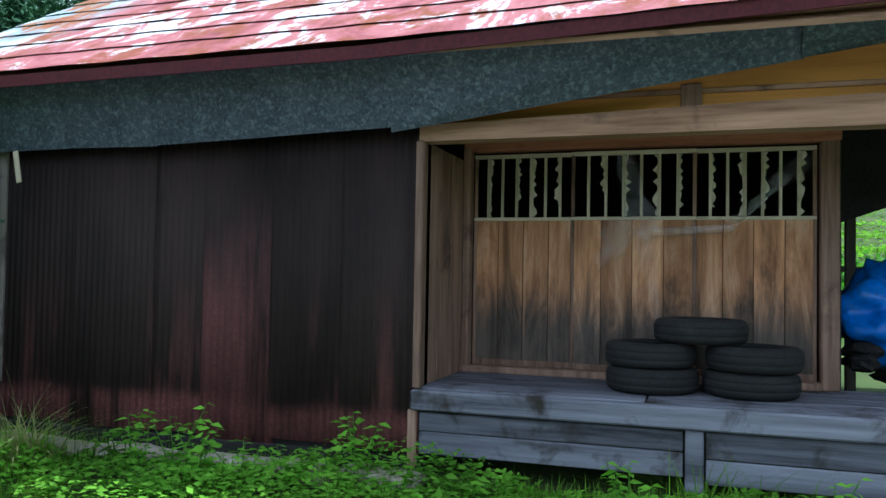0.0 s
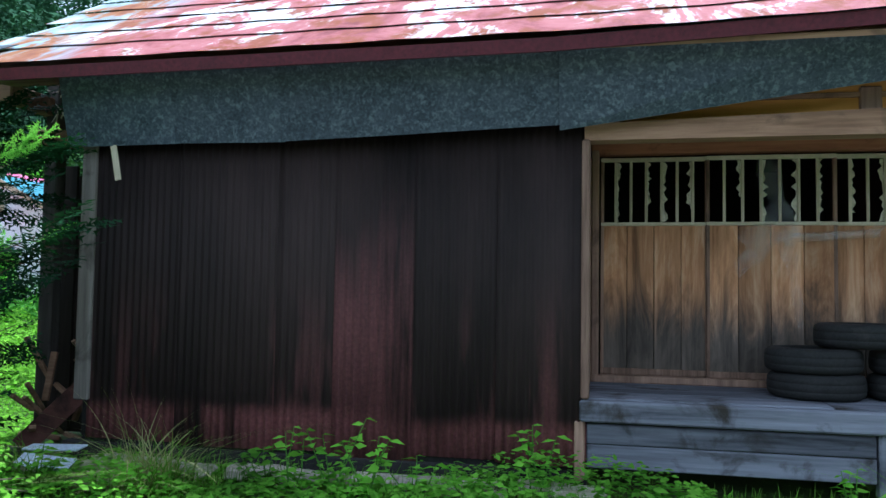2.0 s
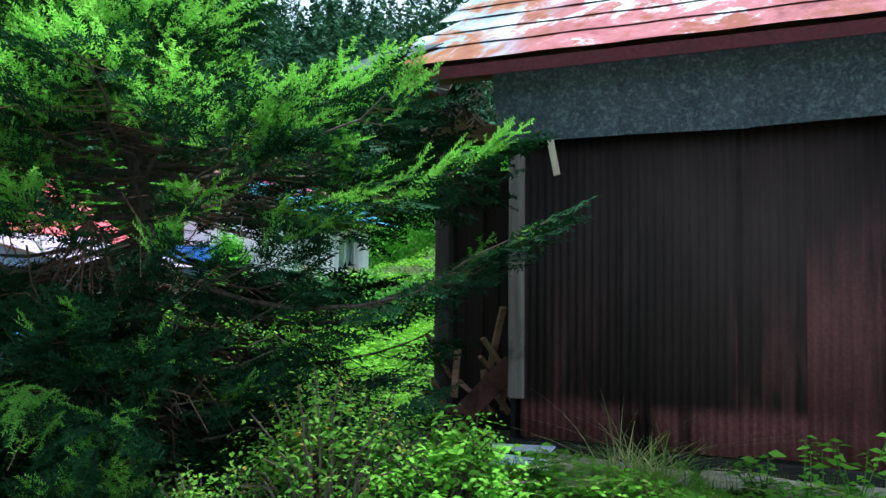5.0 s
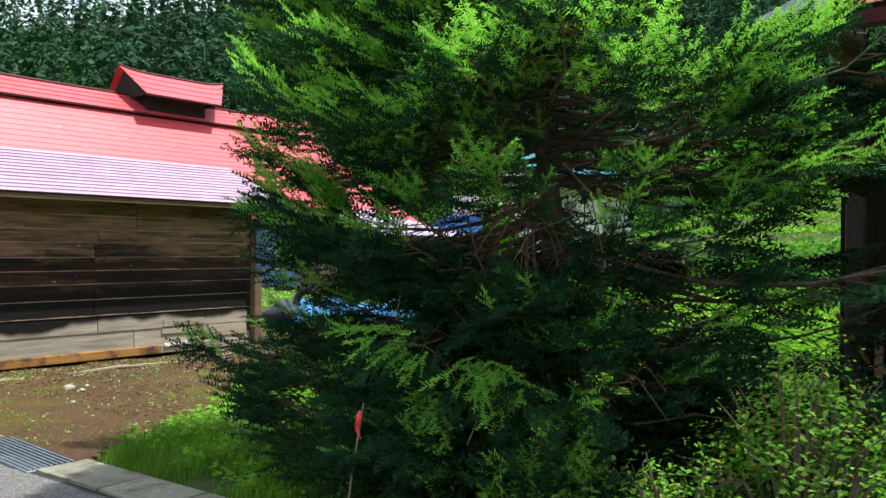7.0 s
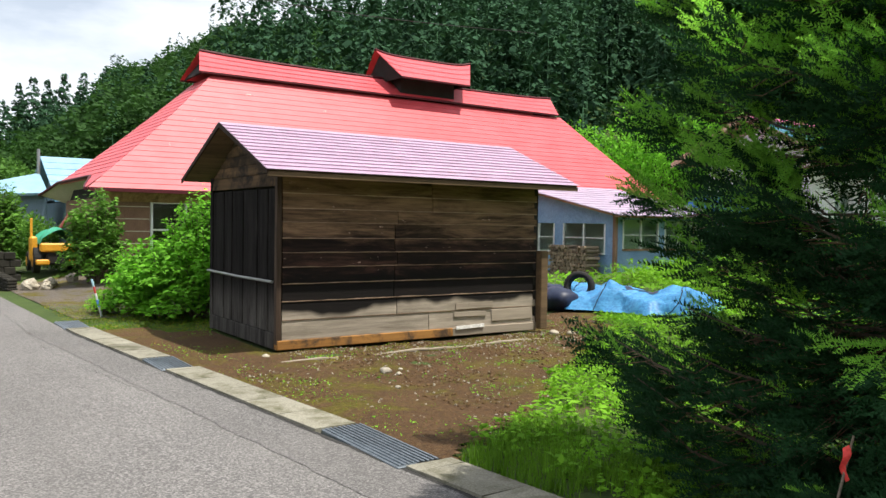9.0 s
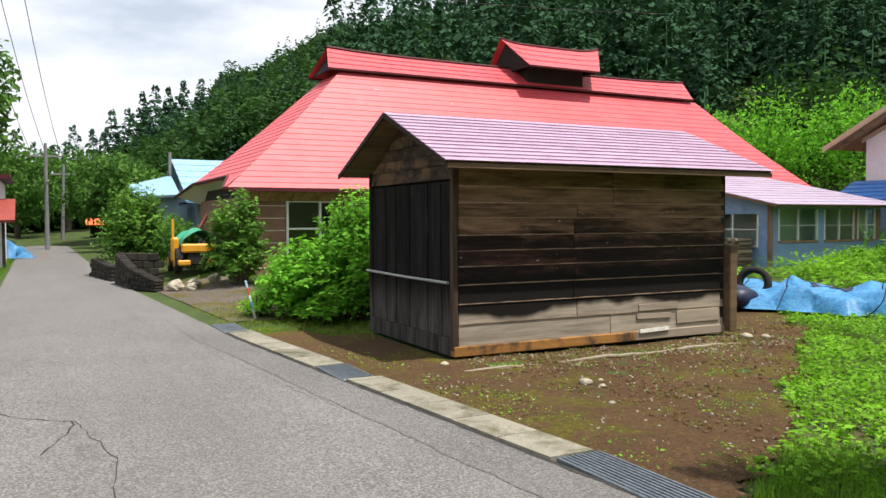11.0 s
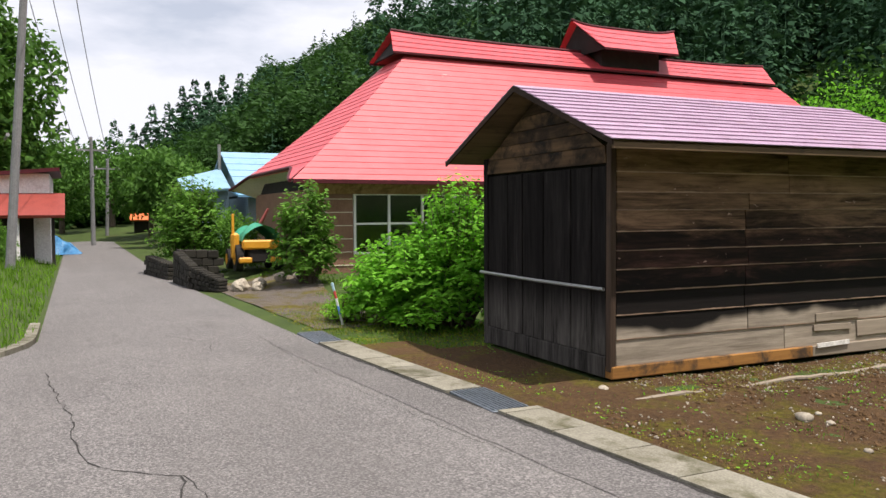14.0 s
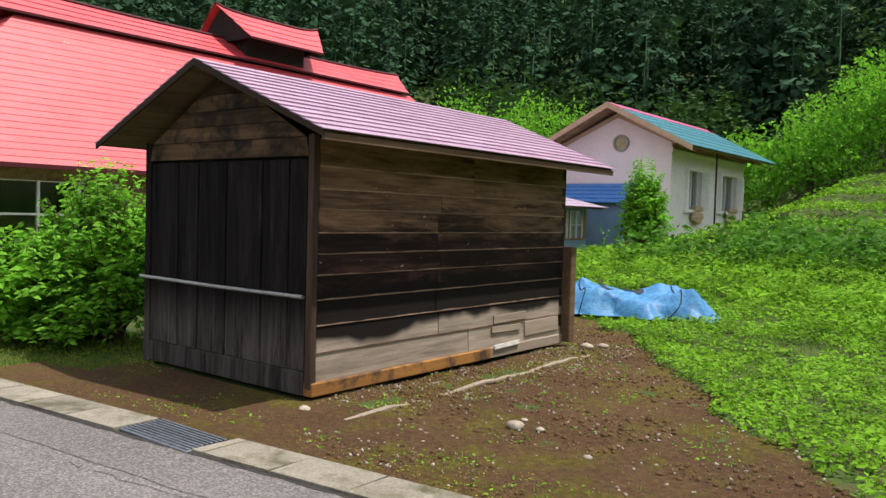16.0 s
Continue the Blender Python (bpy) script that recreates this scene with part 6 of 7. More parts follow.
for k, (x, y, h) in enumerate(((-2.78, 7.72, 0.42), (-2.55, 7.62, 0.34), (-2.98, 7.62, 0.36), (-2.3, 7.7, 0.22), (-2.0, 7.75, 0.20), (-3.2, 7.8, 0.22), (-1.62, 7.95, 0.36), (-1.7, 7.8, 0.2), (-0.12, 7.72, 0.30), (0.0, 7.6, 0.24), (0.85, 7.8, 0.25), (1.1, 7.7, 0.30), (-0.9, 7.7, 0.16), (-4.4, 7.4, 0.25), (0.4, 7.65, 0.2))):
    weed((x, y, ground_z(x, y)), h * 1.25, 40 + k, leaf=0.075)
for x, y, h, n, mat in ((-3.85, 7.62, 0.60, 75, DRY_GRASS), (-3.80, 7.58, 0.36, 190, GRASS), (-3.85, 7.60, 0.30, 130, DRY_GRASS), (0.28, 7.6, 0.40, 120, GRASS), (0.55, 7.6, 0.34, 100, GRASS), (-4.6, 7.5, 0.3, 120, GRASS)):
    xy = np.stack([r0.normal(x, 0.09, n), r0.normal(y, 0.07, n)], 1)
    V, F = blades(r0, on_ground(xy, -0.01), h, 1.9, 0.010, 7)
    tagged(new("grass_tuft", from_arrays("grass_tuft", V, F, mat)), "long arching grass tuft beside the storehouse wall", "grass tuft", "grass tufts")
P = on_ground(np.stack([r0.uniform(-4.6, 2.0, 17000), r0.uniform(7.0, 8.15, 17000)], 1), 0.02)
P = P[[patchy(x, y, 1.8, 11) > -0.2 for x, y, _ in P]]
P[:, 2] += 0.20 * r0.random(len(P)) * np.array([max(0.15, 0.5 + patchy(x, y, 1.3, 15)) for x, y, _ in P])
V, F = strew(LEAF_V, LEAF_F, P, frames(r0, np.concatenate([r0.normal(size=(len(P), 2)), 0.2 * r0.random((len(P), 1))], 1), 0.4), 0.055 * r0.uniform(0.5, 1.3, len(P)))
tagged(new("ground_cover", from_arrays("ground_cover", V, F, LEAF_WEED)), "low leafy ground cover along the storehouse", "weeds", kind="stuff")
MOSSY = plain("mossy stone", (0.20, 0.20, 0.11), (0.40, 0.38, 0.24), 6, 0.9, 0.3)
for k, (x, y, z, s) in enumerate(((-4.22, 7.66, 0.40, 0.15), (-4.62, 7.62, 0.36, 0.12), (-0.55, 7.62, 0.42, 0.11), (-0.1, 7.75, 0.43, 0.09), (-6.2, 6.0, 0.05, 0.16), (-6.7, 5.95, 0.04, 0.2), (-5.4, 6.2, 0.1, 0.14))):
    whole("rock", Mesh().blob((x, y, max(z, ground_z(x, y) + 0.02)), (s, s * 0.8, s * 0.8), 20 + k, 0.2, 16, 10), MOSSY, "rounded mossy yellow grey rock on the ground", "rock", "rocks", smooth=True)
for k in range(11):
    x = -4.3 + 0.29 * k + 0.05 * math.sin(k * 5.0)
    whole("flat_stone", Mesh().box((-0.15 - 0.03 * (k % 3), -0.11, -0.05), (0.14 + 0.04 * (k % 2), 0.10, 0.035), 0.02, pose(x, 8.02 - 0.05 * (k % 3), ground_z(x, 8.0) + 0.05, 3 * (k % 3) - 3, 2, 9 * (k % 4) - 12)), STONE, "flat pale stone along the foot of the storehouse", "stone", "foot stones")
board = thing("metal_scrap", (-4.5, 7.75, 0.45), "bent pale blue metal scrap lying on the ground", "scrap")
part("plate", Mesh().box((-0.17, -0.06, 0), (0.17, 0.06, 0.012), 0.004, pose(-4.52, 7.62, 0.50, 24, 4, 5)), plain("pale blue metal", (0.45, 0.52, 0.62), (0.60, 0.66, 0.74), 4, 0.4, 0.05), board)
part("plate", Mesh().box((-0.2, -0.05, 0), (0.2, 0.05, 0.012), 0.004, pose(-4.55, 7.74, 0.56, 8, -3, -4)), plain("pale grey metal", (0.40, 0.45, 0.55), (0.55, 0.60, 0.70), 4, 0.4, 0.05), board)


# ---- blue tarpaulin heap ----
TARP = plain("blue tarpaulin", (0.025, 0.14, 0.34), (0.065, 0.26, 0.48), 5, 0.5, 0.15, fine=20, spec=0.3, dirt=(0.14, 0.34, 0.50), dirt_at=(0.6, 0.78), dirt_scale=2.0)


def tarp_heap(name, at, turn, lx, ly, h, label, seed, material=TARP):
    root = thing(name, at, label, "tarpaulin")
    m = pose(*at, 0, 0, turn)
    def top(u, v):
        x, y = (u - 0.5) * lx, (v - 0.5) * ly
        e = min(1.0, min(u, 1 - u) * lx / 0.42, min(v, 1 - v) * ly / min(0.42, 0.24 * ly))
        bulk = 0.66 + 0.30 * noise.noise(Vector((x * 1.1, y * 0.9, seed))) + 0.16 * (u - 0.5)
        fold = 0.0
        for a, f, amp in ((0.6, 1.9, 0.46), (2.2, 2.6, 0.34), (1.25, 5.2, 0.15), (2.8, 8.5, 0.07)):
            w = x * math.cos(a) + y * math.sin(a) + 0.22 * noise.noise(Vector((x * 1.4, y * 1.4, seed + a)))
            fold += amp * (1 - 2 * abs((w * f * 0.5 + seed * 0.37) % 1.0 - 0.5))
        body = h * bulk * (0.42 + 0.80 * fold) * smooth_step(0, 1, e) ** 0.6
        hem = (1 - e) ** 2
        spill = 0.16 * noise.noise(Vector((x * 1.6, y * 1.6, seed + 11.0))) + 0.05 * math.sin(9 * (x + y) + seed)
        return m @ Vector((x + spill * hem * (1 if u > 0.5 else -1) * 1.5, y + spill * hem * (1 if v > 0.5 else -1) * 1.5, max(0.0, body) + 0.012))
    part("sheet", Mesh().sheet(top, 96, 60), material, root)
    patch = Mesh()
    patch.sheet(lambda u, v: top(0.40 + 0.20 * u + 0.03 * math.sin(5 * v), 0.36 + 0.30 * v) + Vector((0, 0, 0.012)), 14, 9)
    part("patch", patch, NAVY, root, "dark navy sheet lying over the top")
    # solid navy lump added where the sheet's edge hollows into shade
    part("hollow_shade", Mesh().blob(m @ Vector((-0.47 * lx, -0.36 * ly, h * 0.22)), (0.16 * lx, 0.20 * ly, h * 0.42), seed, 0.3, 14, 9), NAVY, root, "navy lump standing for the shaded hollow under the sheet's edge", smooth=True)
    for u in (0.3, 0.8):
        part("rope", Mesh().tube([top(u + 0.03 * math.sin(9 * k / 24), k / 24) + Vector((0, 0, 0.012)) for k in range(25)], [0.008] * 25, 5), DARK, root, "dark tie-down rope")
    return root


NAVY = plain("dark navy sheet", (0.008, 0.012, 0.03), (0.025, 0.035, 0.075), 5, 0.45, 0.2)
tarp_heap("tarpaulin_heap", (-15.35, 13.65, ground_z(-15.35, 13.65) - 0.02), 20, 2.9, 1.7, 0.58, "crumpled light blue tarpaulin spread over a low heap", 5)
tarp_heap("tarpaulin_heap", (-17.3, 14.6, ground_z(-17.3, 14.6) - 0.02), 24, 1.8, 1.3, 0.34, "crumpled light blue tarpaulin beside the wheel", 8)
wheel = thing("old_tyre", (-16.75, 13.55, 0.3), "black rubber tyre leaning against the tarpaulin", "tyre")
wm = pose(-16.75, 13.5, ground_z(-16.75, 13.5) + 0.30, 80, 0, 30)
part("carcass", Mesh().lathe([(0.19, -0.08), (0.27, -0.09), (0.305, -0.045), (0.305, 0.045), (0.27, 0.09), (0.19, 0.08), (0.21, 0.0)], 32, wm), RUBBER, wheel, smooth=True)

# ---- blue-walled annex with lavender roof ----
BLUE_WALL = plain("pale blue sheet wall", (0.14, 0.26, 0.45), (0.24, 0.37, 0.55), 2.5, 0.6, 0.08, fine=30, spread=0.06)
LAV = plain("lavender roof sheet", (0.30, 0.235, 0.32), (0.42, 0.345, 0.44), 2, 0.6, 0.05, spread=0.05)
CURTAIN = plain("pale green curtain", (0.42, 0.50, 0.38), (0.58, 0.64, 0.52), 5, 0.9, 0.1)
AX, AY0, AY1, AZ = -21.7, 19.75, 24.4, 0.2
annex = thing("annex", (AX - 2.4, 22, AZ), "low pale blue annex with lavender metal lean-to roof", "annex")
part("wall", Mesh().box((AX - 0.1, AY0, AZ - 0.2), (AX, AY1, 0.95)), BLUE_WALL, annex)
part("wall", Mesh().box((AX - 0.1, AY0, 1.85), (AX, AY1, 2.1)), BLUE_WALL, annex)
for y0, y1 in ((AY0, 20.05), (21.62, 21.9), (23.2, 23.35), (24.15, AY1)):
    part("wall", Mesh().box((AX - 0.1, y0, 0.95), (AX, y1, 1.85)), BLUE_WALL if y0 < 23 else OLD_WOOD_Z, annex)
part("corner_post", Mesh().box((AX - 0.08, AY0 - 0.04, AZ - 0.2), (AX + 0.03, AY0 + 0.08, 2.1), 0.01), OLD_WOOD_Z, annex)
for lo, hi in (((-26.9, AY0, 0), (AX - 0.1, AY0 + 0.1, 0.82)), ((-22.1, AY0, 0.82), (AX - 0.1, AY0 + 0.1, 1.72)), ((-24.3, AY0, 0.82), (-23.9, AY0 + 0.1, 1.72)), ((-26.9, AY0, 0.82), (-25.8, AY0 + 0.1, 1.72))):
    part("wall", Mesh().box(lo, hi), BLUE_WALL, annex)
part("wall", Mesh().slab([(-26.9, AY0, 1.72), (AX - 0.1, AY0, 1.72), (AX - 0.1, AY0, 2.03), (-26.3, AY0, 2.95), (-26.9, AY0, 2.95)], 0.1), BLUE_WALL, annex)
part("back_wall", Mesh().box((-26.9, AY0 + 0.9, 0.2), (AX - 0.9, AY0 + 1.0, 2.0)), CURTAIN, annex)
part("back_wall", Mesh().box((AX - 0.5, 19.9, 0.3), (AX - 0.45, AY1, 2.0)), CURTAIN, annex)
for y0, y1 in ((20.05, 21.62), (21.9, 23.2), (23.35, 24.15)):
    w = part("window", Mesh().box((AX - 0.06, y0, 0.93), (AX + 0.04, y1, 0.98)), OLD_WOOD, annex)
    for y in (y0 + 0.02, (y0 + y1) / 2, y1 - 0.02):
        part("window_frame", Mesh().box((AX - 0.05, y - 0.025, 0.98), (AX + 0.02, y + 0.025, 1.85)), WHITE_FRAME, w)
    part("window_frame", Mesh().box((AX - 0.045, y0, 1.38), (AX + 0.015, y1, 1.41)), WHITE_FRAME, w)
    part("pane", Mesh().box((AX - 0.03, y0, 0.98), (AX - 0.025, y1, 1.85), 0.001), GLASS, w).visible_shadow = False
for x0, x1 in ((-23.9, -22.1), (-25.8, -24.3)):
    w = part("window", Mesh().box((x0, AY0 - 0.04, 0.80), (x1, AY0 + 0.06, 0.85)), WHITE_FRAME, annex)
    for x in (x0 + 0.02, (x0 + x1) / 2, x1 - 0.02):
        part("window_frame", Mesh().box((x - 0.025, AY0 - 0.02, 0.85), (x + 0.025, AY0 + 0.05, 1.72)), WHITE_FRAME, w)
    part("window_frame", Mesh().box((x0, AY0 - 0.015, 1.27), (x1, AY0 + 0.045, 1.30)), WHITE_FRAME, w)
    part("pane", Mesh().box((x0, AY0 + 0.02, 0.85), (x1, AY0 + 0.025, 1.72), 0.001), GLASS, w).visible_shadow = False
for k in range(12):
    a, b = k / 12, (k + 1) / 12
    pt = lambda s, y, e=0.0: (-26.4 + 5.25 * s, y, 3.05 - 1.08 * s + e)
    part("roof_strip", Mesh().slab([pt(a, 19.3), pt(b + 0.01, 19.3, 0.015), pt(b + 0.01, 24.7, 0.015), pt(a, 24.7)], 0.02), LAV, annex)
part("roof_deck", Mesh().slab([pt(0, 19.35, -0.03), pt(0.99, 19.35, -0.03), pt(0.99, 24.6, -0.03), pt(0, 24.6, -0.03)], 0.05), OLD_WOOD, annex)
# firewood stack
LOG = plain("cut log ends", (0.10, 0.075, 0.05), (0.30, 0.24, 0.17), 14, 0.9, 0.4, spread=0.35)
stack = thing("firewood_stack", (-22.9, 19.2, 0.1), "stacked split firewood against the blue wall", "firewood")
r1 = np.random.default_rng(3)
for j in range(9):
    for k in range(13):
        rr = r1.uniform(0.045, 0.065)
        x, z = -23.75 + 0.125 * k + 0.06 * (j % 2), 0.16 + 0.105 * j
        if z > 1.05 - 0.2 * math.sin(k):
            continue
        part("log", Mesh().tube([(x, 19.05 + r1.uniform(-.04, .04), z), (x, 19.6, z)], [rr, rr * 0.95], 7), LOG, stack)

# ---- white storehouse with round window ----
WHITE = plain("white plaster", (0.74, 0.72, 0.73), (0.86, 0.84, 0.85), 2.2, 0.85, 0.1, fine=25, dirt=(0.42, 0.38, 0.34), dirt_at=(0.62, 0.8), dirt_scale=1.2)
TEAL = plain("teal roof sheet", (0.012, 0.10, 0.17), (0.04, 0.22, 0.25), 3, 0.4, 0.05, spread=0.06)
MAGENTA = plain("faded crimson ridge", (0.30, 0.05, 0.13), (0.42, 0.09, 0.19), 3, 0.5, 0.05)
TRIM = plain("tan trim boards", (0.38, 0.28, 0.19), (0.52, 0.40, 0.28), 4, 0.8, 0.1)
KX1, KX0, KY0, KY1 = -19.95, -23.85, 26.8, 34.2
KB = ground_z(-20, 27) - 0.15
kura = thing("white_storehouse", (-22.2, 30.5, KB), "white plastered storehouse with a teal and crimson roof", "storehouse")
KT, KR = 4.25, 5.35
KM = (KX0 + KX1) / 2
wall = Mesh()
wall.slab([(KX0, KY0, KB), (KX1, KY0, KB), (KX1, KY0, KT), (KM, KY0, KR - 0.1), (KX0, KY0, KT)], 0.2)
part("gable_wall", wall, WHITE, kura)
for y0, y1, z0, z1 in ((KY0, KY1, KB, 2.0), (KY0, KY1, 3.35, KT), (KY0, 28.1, 2.0, 3.35), (29.3, 31.4, 2.0, 3.35), (33.0, KY1, 2.0, 3.35)):
    part("side_wall", Mesh().box((KX1 - 0.2, y0 + 0.002, z0), (KX1 - 0.002, y1, z1), 0.002), WHITE, kura)
part("side_wall", Mesh().box((KX0, KY0 + 0.2, KB), (KX0 + 0.2, KY1, KT)), WHITE, kura)
part("back_wall", Mesh().box((KX0, KY1 - 0.2, KB), (KX1, KY1, KT)), WHITE, kura)
# added slab, coloured dark to stand for the unlit inside
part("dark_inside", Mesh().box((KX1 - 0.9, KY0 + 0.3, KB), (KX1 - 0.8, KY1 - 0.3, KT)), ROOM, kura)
# dark strip added along the wall top in place of the rafters' shadow
part("eave_board", Mesh().box((KX1 + 0.004, KY0 + 0.05, KT - 0.30), (KX1 + 0.05, KY1, KT), 0.006), OLD_WOOD, kura, "dark brown band standing for the eave's shadow")
for y0, y1 in ((28.1, 29.3), (31.4, 33.0)):
    part("curtain", Mesh().box((KX1 - 0.30, y0 - 0.1, 1.95), (KX1 - 0.27, y1 + 0.1, 3.4)), CURTAIN, kura, "pale curtain behind the glass")
    w = part("window", Mesh().box((KX1 - 0.1, y0 - 0.12, 1.9), (KX1 + 0.14, y1 + 0.12, 2.02), 0.02), WHITE, kura, "white plastered window surround")
    part("window_frame", Mesh().box((KX1 - 0.1, y0 - 0.12, 3.33), (KX1 + 0.14, y1 + 0.12, 3.45), 0.02), WHITE, w)
    for y in (y0 - 0.06, y1 + 0.06):
        part("window_frame", Mesh().box((KX1 - 0.1, y - 0.06, 2.0), (KX1 + 0.14, y + 0.06, 3.35), 0.02), WHITE, w)
    for y in (y0 + 0.03, (y0 + y1) / 2, y1 - 0.03):
        part("sash_bar", Mesh().box((KX1 - 0.08, y - 0.03, 2.03), (KX1 - 0.03, y + 0.03, 3.32), 0.006), WHITE_FRAME, w)
    part("shutter", Mesh().box((0, -0.03, 2.04), (0.30, 0.04, 3.31), 0.02, pose(KX1 + 0.1, y1 - 0.02, 0, 0, 0, 20)), WHITE, w, "thick open white shutter")
    part("sill_box", Mesh().box((KX1, (y0 + y1) / 2 - 0.1, 1.98), (KX1 + 0.2, y1 + 0.05, 2.13), 0.02), TRIM, w, "brown box on the sill")
    part("pane", Mesh().box((KX1 - 0.09, y0, 2.02), (KX1 - 0.085, y1, 3.33), 0.001), GLASS, w).visible_shadow = False
    part("stone_plinth", Mesh().blob((KX1 + 0.12, (y0 + y1) / 2 + 0.3, 1.75), (0.12, 0.5, 0.25), 3), TRIM, kura)
ring = Mesh()
ring.lathe([(0.22, -0.03), (0.29, -0.03), (0.29, 0.05), (0.22, 0.05)], 24, pose(KM + 0.15, KY0 - 0.02, 4.2, 90, 0, 0))
part("round_window", ring, plain("grey ring", (0.22, 0.25, 0.22), (0.34, 0.36, 0.32), 6, 0.7, 0.1), kura)
part("vent_disc", Mesh().tube([(KM + 0.15, KY0 - 0.012, 4.2), (KM + 0.15, KY0 + 0.01, 4.2)], [0.22, 0.22], 24), plain("ochre disc", (0.30, 0.28, 0.16), (0.42, 0.40, 0.24), 8, 0.7, 0.1), kura)
part("band", Mesh().box((KX1 - 0.05, KY0 - 0.05, 3.85), (KX1 + 0.05, KY1, 4.0), 0.01), WHITE, kura)
for side in (1, -1):
    for k in range(7):
        a, b = k / 7, (k + 1) / 7
        pk = lambda s, y, e=0.0: (KM + side * 2.95 * s, y, KR + 0.16 - 1.52 * s + e)
        q = [pk(a, KY0 - 0.85), pk(b + 0.01, KY0 - 0.85, 0.015), pk(b + 0.01, KY1 + 0.9, 0.015), pk(a, KY1 + 0.9)]
        part("roof_strip", Mesh().slab(q if side > 0 else q[::-1], 0.03), MAGENTA if k < 1 else TEAL, kura)
    q = [pk(0, KY0 - 0.8, -0.05), pk(0.98, KY0 - 0.8, -0.05), pk(0.98, KY1 + 0.8, -0.05), pk(0, KY1 + 0.8, -0.05)]
    part("roof_deck", Mesh().slab(q if side > 0 else q[::-1], 0.06), OLD_WOOD, kura)
    part("barge_board", Mesh().slab([pk(0, KY0 - 0.87, -0.2), pk(1.0, KY0 - 0.87, -0.18), pk(1.0, KY0 - 0.87, 0.0), pk(0, KY0 - 0.87, 0.0)][::side], 0.04), TRIM, kura, "tan barge board")
    part("gable_trim", Mesh().slab([(KM, KY0 - 0.03, KR - 0.28), (KM + side * 2.1, KY0 - 0.03, KT - 0.15), (KM + side * 2.1, KY0 - 0.03, KT), (KM, KY0 - 0.03, KR - 0.12)][::side], 0.05), TRIM, kura)
for k in range(9):
    part("rafter", Mesh().beam((KX1 - 0.1, KY0 + 0.3 + 0.85 * k, KT - 0.05), (KX1 + 0.75, KY0 + 0.3 + 0.85 * k, KT - 0.36), 0.09, 0.1), OLD_WOOD, kura)
BLUE_SHEET = plain("blue roof sheet", (0.03, 0.15, 0.46), (0.07, 0.25, 0.60), 3, 0.5, 0.05)
for k in range(5):
    z0, y0 = 2.15 + 0.135 * k, 25.4 + 0.25 * k
    part("blue_lean_to", Mesh().slab([(-24.2, y0, z0 + 0.02), (-21.0, y0, z0 + 0.02), (-21.0, y0 + 0.26, z0 + 0.135), (-24.2, y0 + 0.26, z0 + 0.135)], 0.04), BLUE_SHEET, kura, "blue sheet lean-to roof")
part("blue_lean_to_wall", Mesh().box((-24.0, 25.7, 0.6), (-21.1, 25.8, 2.15)), BLUE_WALL, kura)
drain = thing("drain_pole", (KX1 + 0.6, 28.9, KB), "thin black pole before the white storehouse", "pole")
part("pole", Mesh().tube([(KX1 + 0.75, 28.9, KB), (KX1 + 0.75, 28.9, 4.1)], [0.035, 0.03], 8), DARK, drain)
leafy_bush("vine_column", (-19.7, 24.2, ground_z(-19.7, 24.2)), 0.85, 0.85, 2.8, 330, 0.17, LEAF_BUSH, "leafy vine-covered column before the white storehouse", 61, category="vine")

# ---- bushes round the shed and farmhouse ----
leafy_bush("tall_bush", (-18.75, 6.75, 0.0), 1.2, 0.9, 2.1, 600, 0.115, LEAF_BUSH, "tall bright green leafy bush beside the shed", 71, "bushes by the shed")
leafy_bush("tall_bush", (-19.4, 6.15, 0.0), 1.5, 0.9, 1.32, 520, 0.14, LEAF_BUSH, "spreading bright green bush at the lane's edge", 72, "bushes by the shed")
leafy_bush("low_shrub", (-19.95, 5.42, 0.0), 0.62, 0.34, 0.42, 120, 0.05, LEAF_WEED, "low yellow green weeds round the striped marker post", 79, category="shrub")
leafy_bush("corner_shrub", (-25.0, 6.25, 0.1), 0.8, 0.8, 2.35, 230, 0.16, LEAF_SHRUB, "green shrub at the farmhouse corner", 73)
leafy_bush("round_shrub", (-31.4, 4.75, 0.2), 1.45, 1.2, 2.55, 420, 0.16, LEAF_SHRUB, "rounded green shrub on the retaining wall", 74)
shrub("round_shrub", (-30.2, 5.7, 0.2), 0.9, 0.8, 1.3, 2400, 0.10, LEAF_SHRUB, "small green shrub behind the retaining wall", 75)
# stone colour lowered to include the shade of the overhanging shrub
ROCKWALL = plain("shade-darkened stones", (0.011, 0.010, 0.008), (0.036, 0.033, 0.026), 4, 0.95, 0.5, spread=0.25)
rw = thing("retaining_wall", (-28.0, 4.4, 0), "low retaining wall along the lane, its stones darkened for shade", "wall")
r2 = np.random.default_rng(9)
for a, b, h0, h1, n in (((-25.55, 4.62), (-26.6, 4.16), 0.26, 0.52, 8), ((-26.6, 4.16), (-28.3, 4.02), 0.52, 0.80, 11), ((-28.3, 4.02), (-28.5, 5.1), 0.80, 0.75, 4), ((-29.2, 4.0), (-31.6, 3.62), 0.42, 0.55, 9)):
    for row in range(4):
        for k in range(n):
            o = 0.5 / n * (row % 2)
            t0, t1 = max(0, k / n - o), min(1, (k + 1) / n - o)
            p, q = Vector((*a, 0)).lerp(Vector((*b, 0)), t0), Vector((*a, 0)).lerp(Vector((*b, 0)), t1)
            hh = h0 + (h1 - h0) * (t0 + t1) / 2
            p.z = q.z = hh * (row + 0.5) / 4 - 0.02
            part("stone", Mesh().beam(p, p.lerp(q, 0.985), 0.20 + 0.06 * r2.random(), hh / 4 * r2.uniform(0.92, 1.05), 0.02), ROCKWALL, rw)
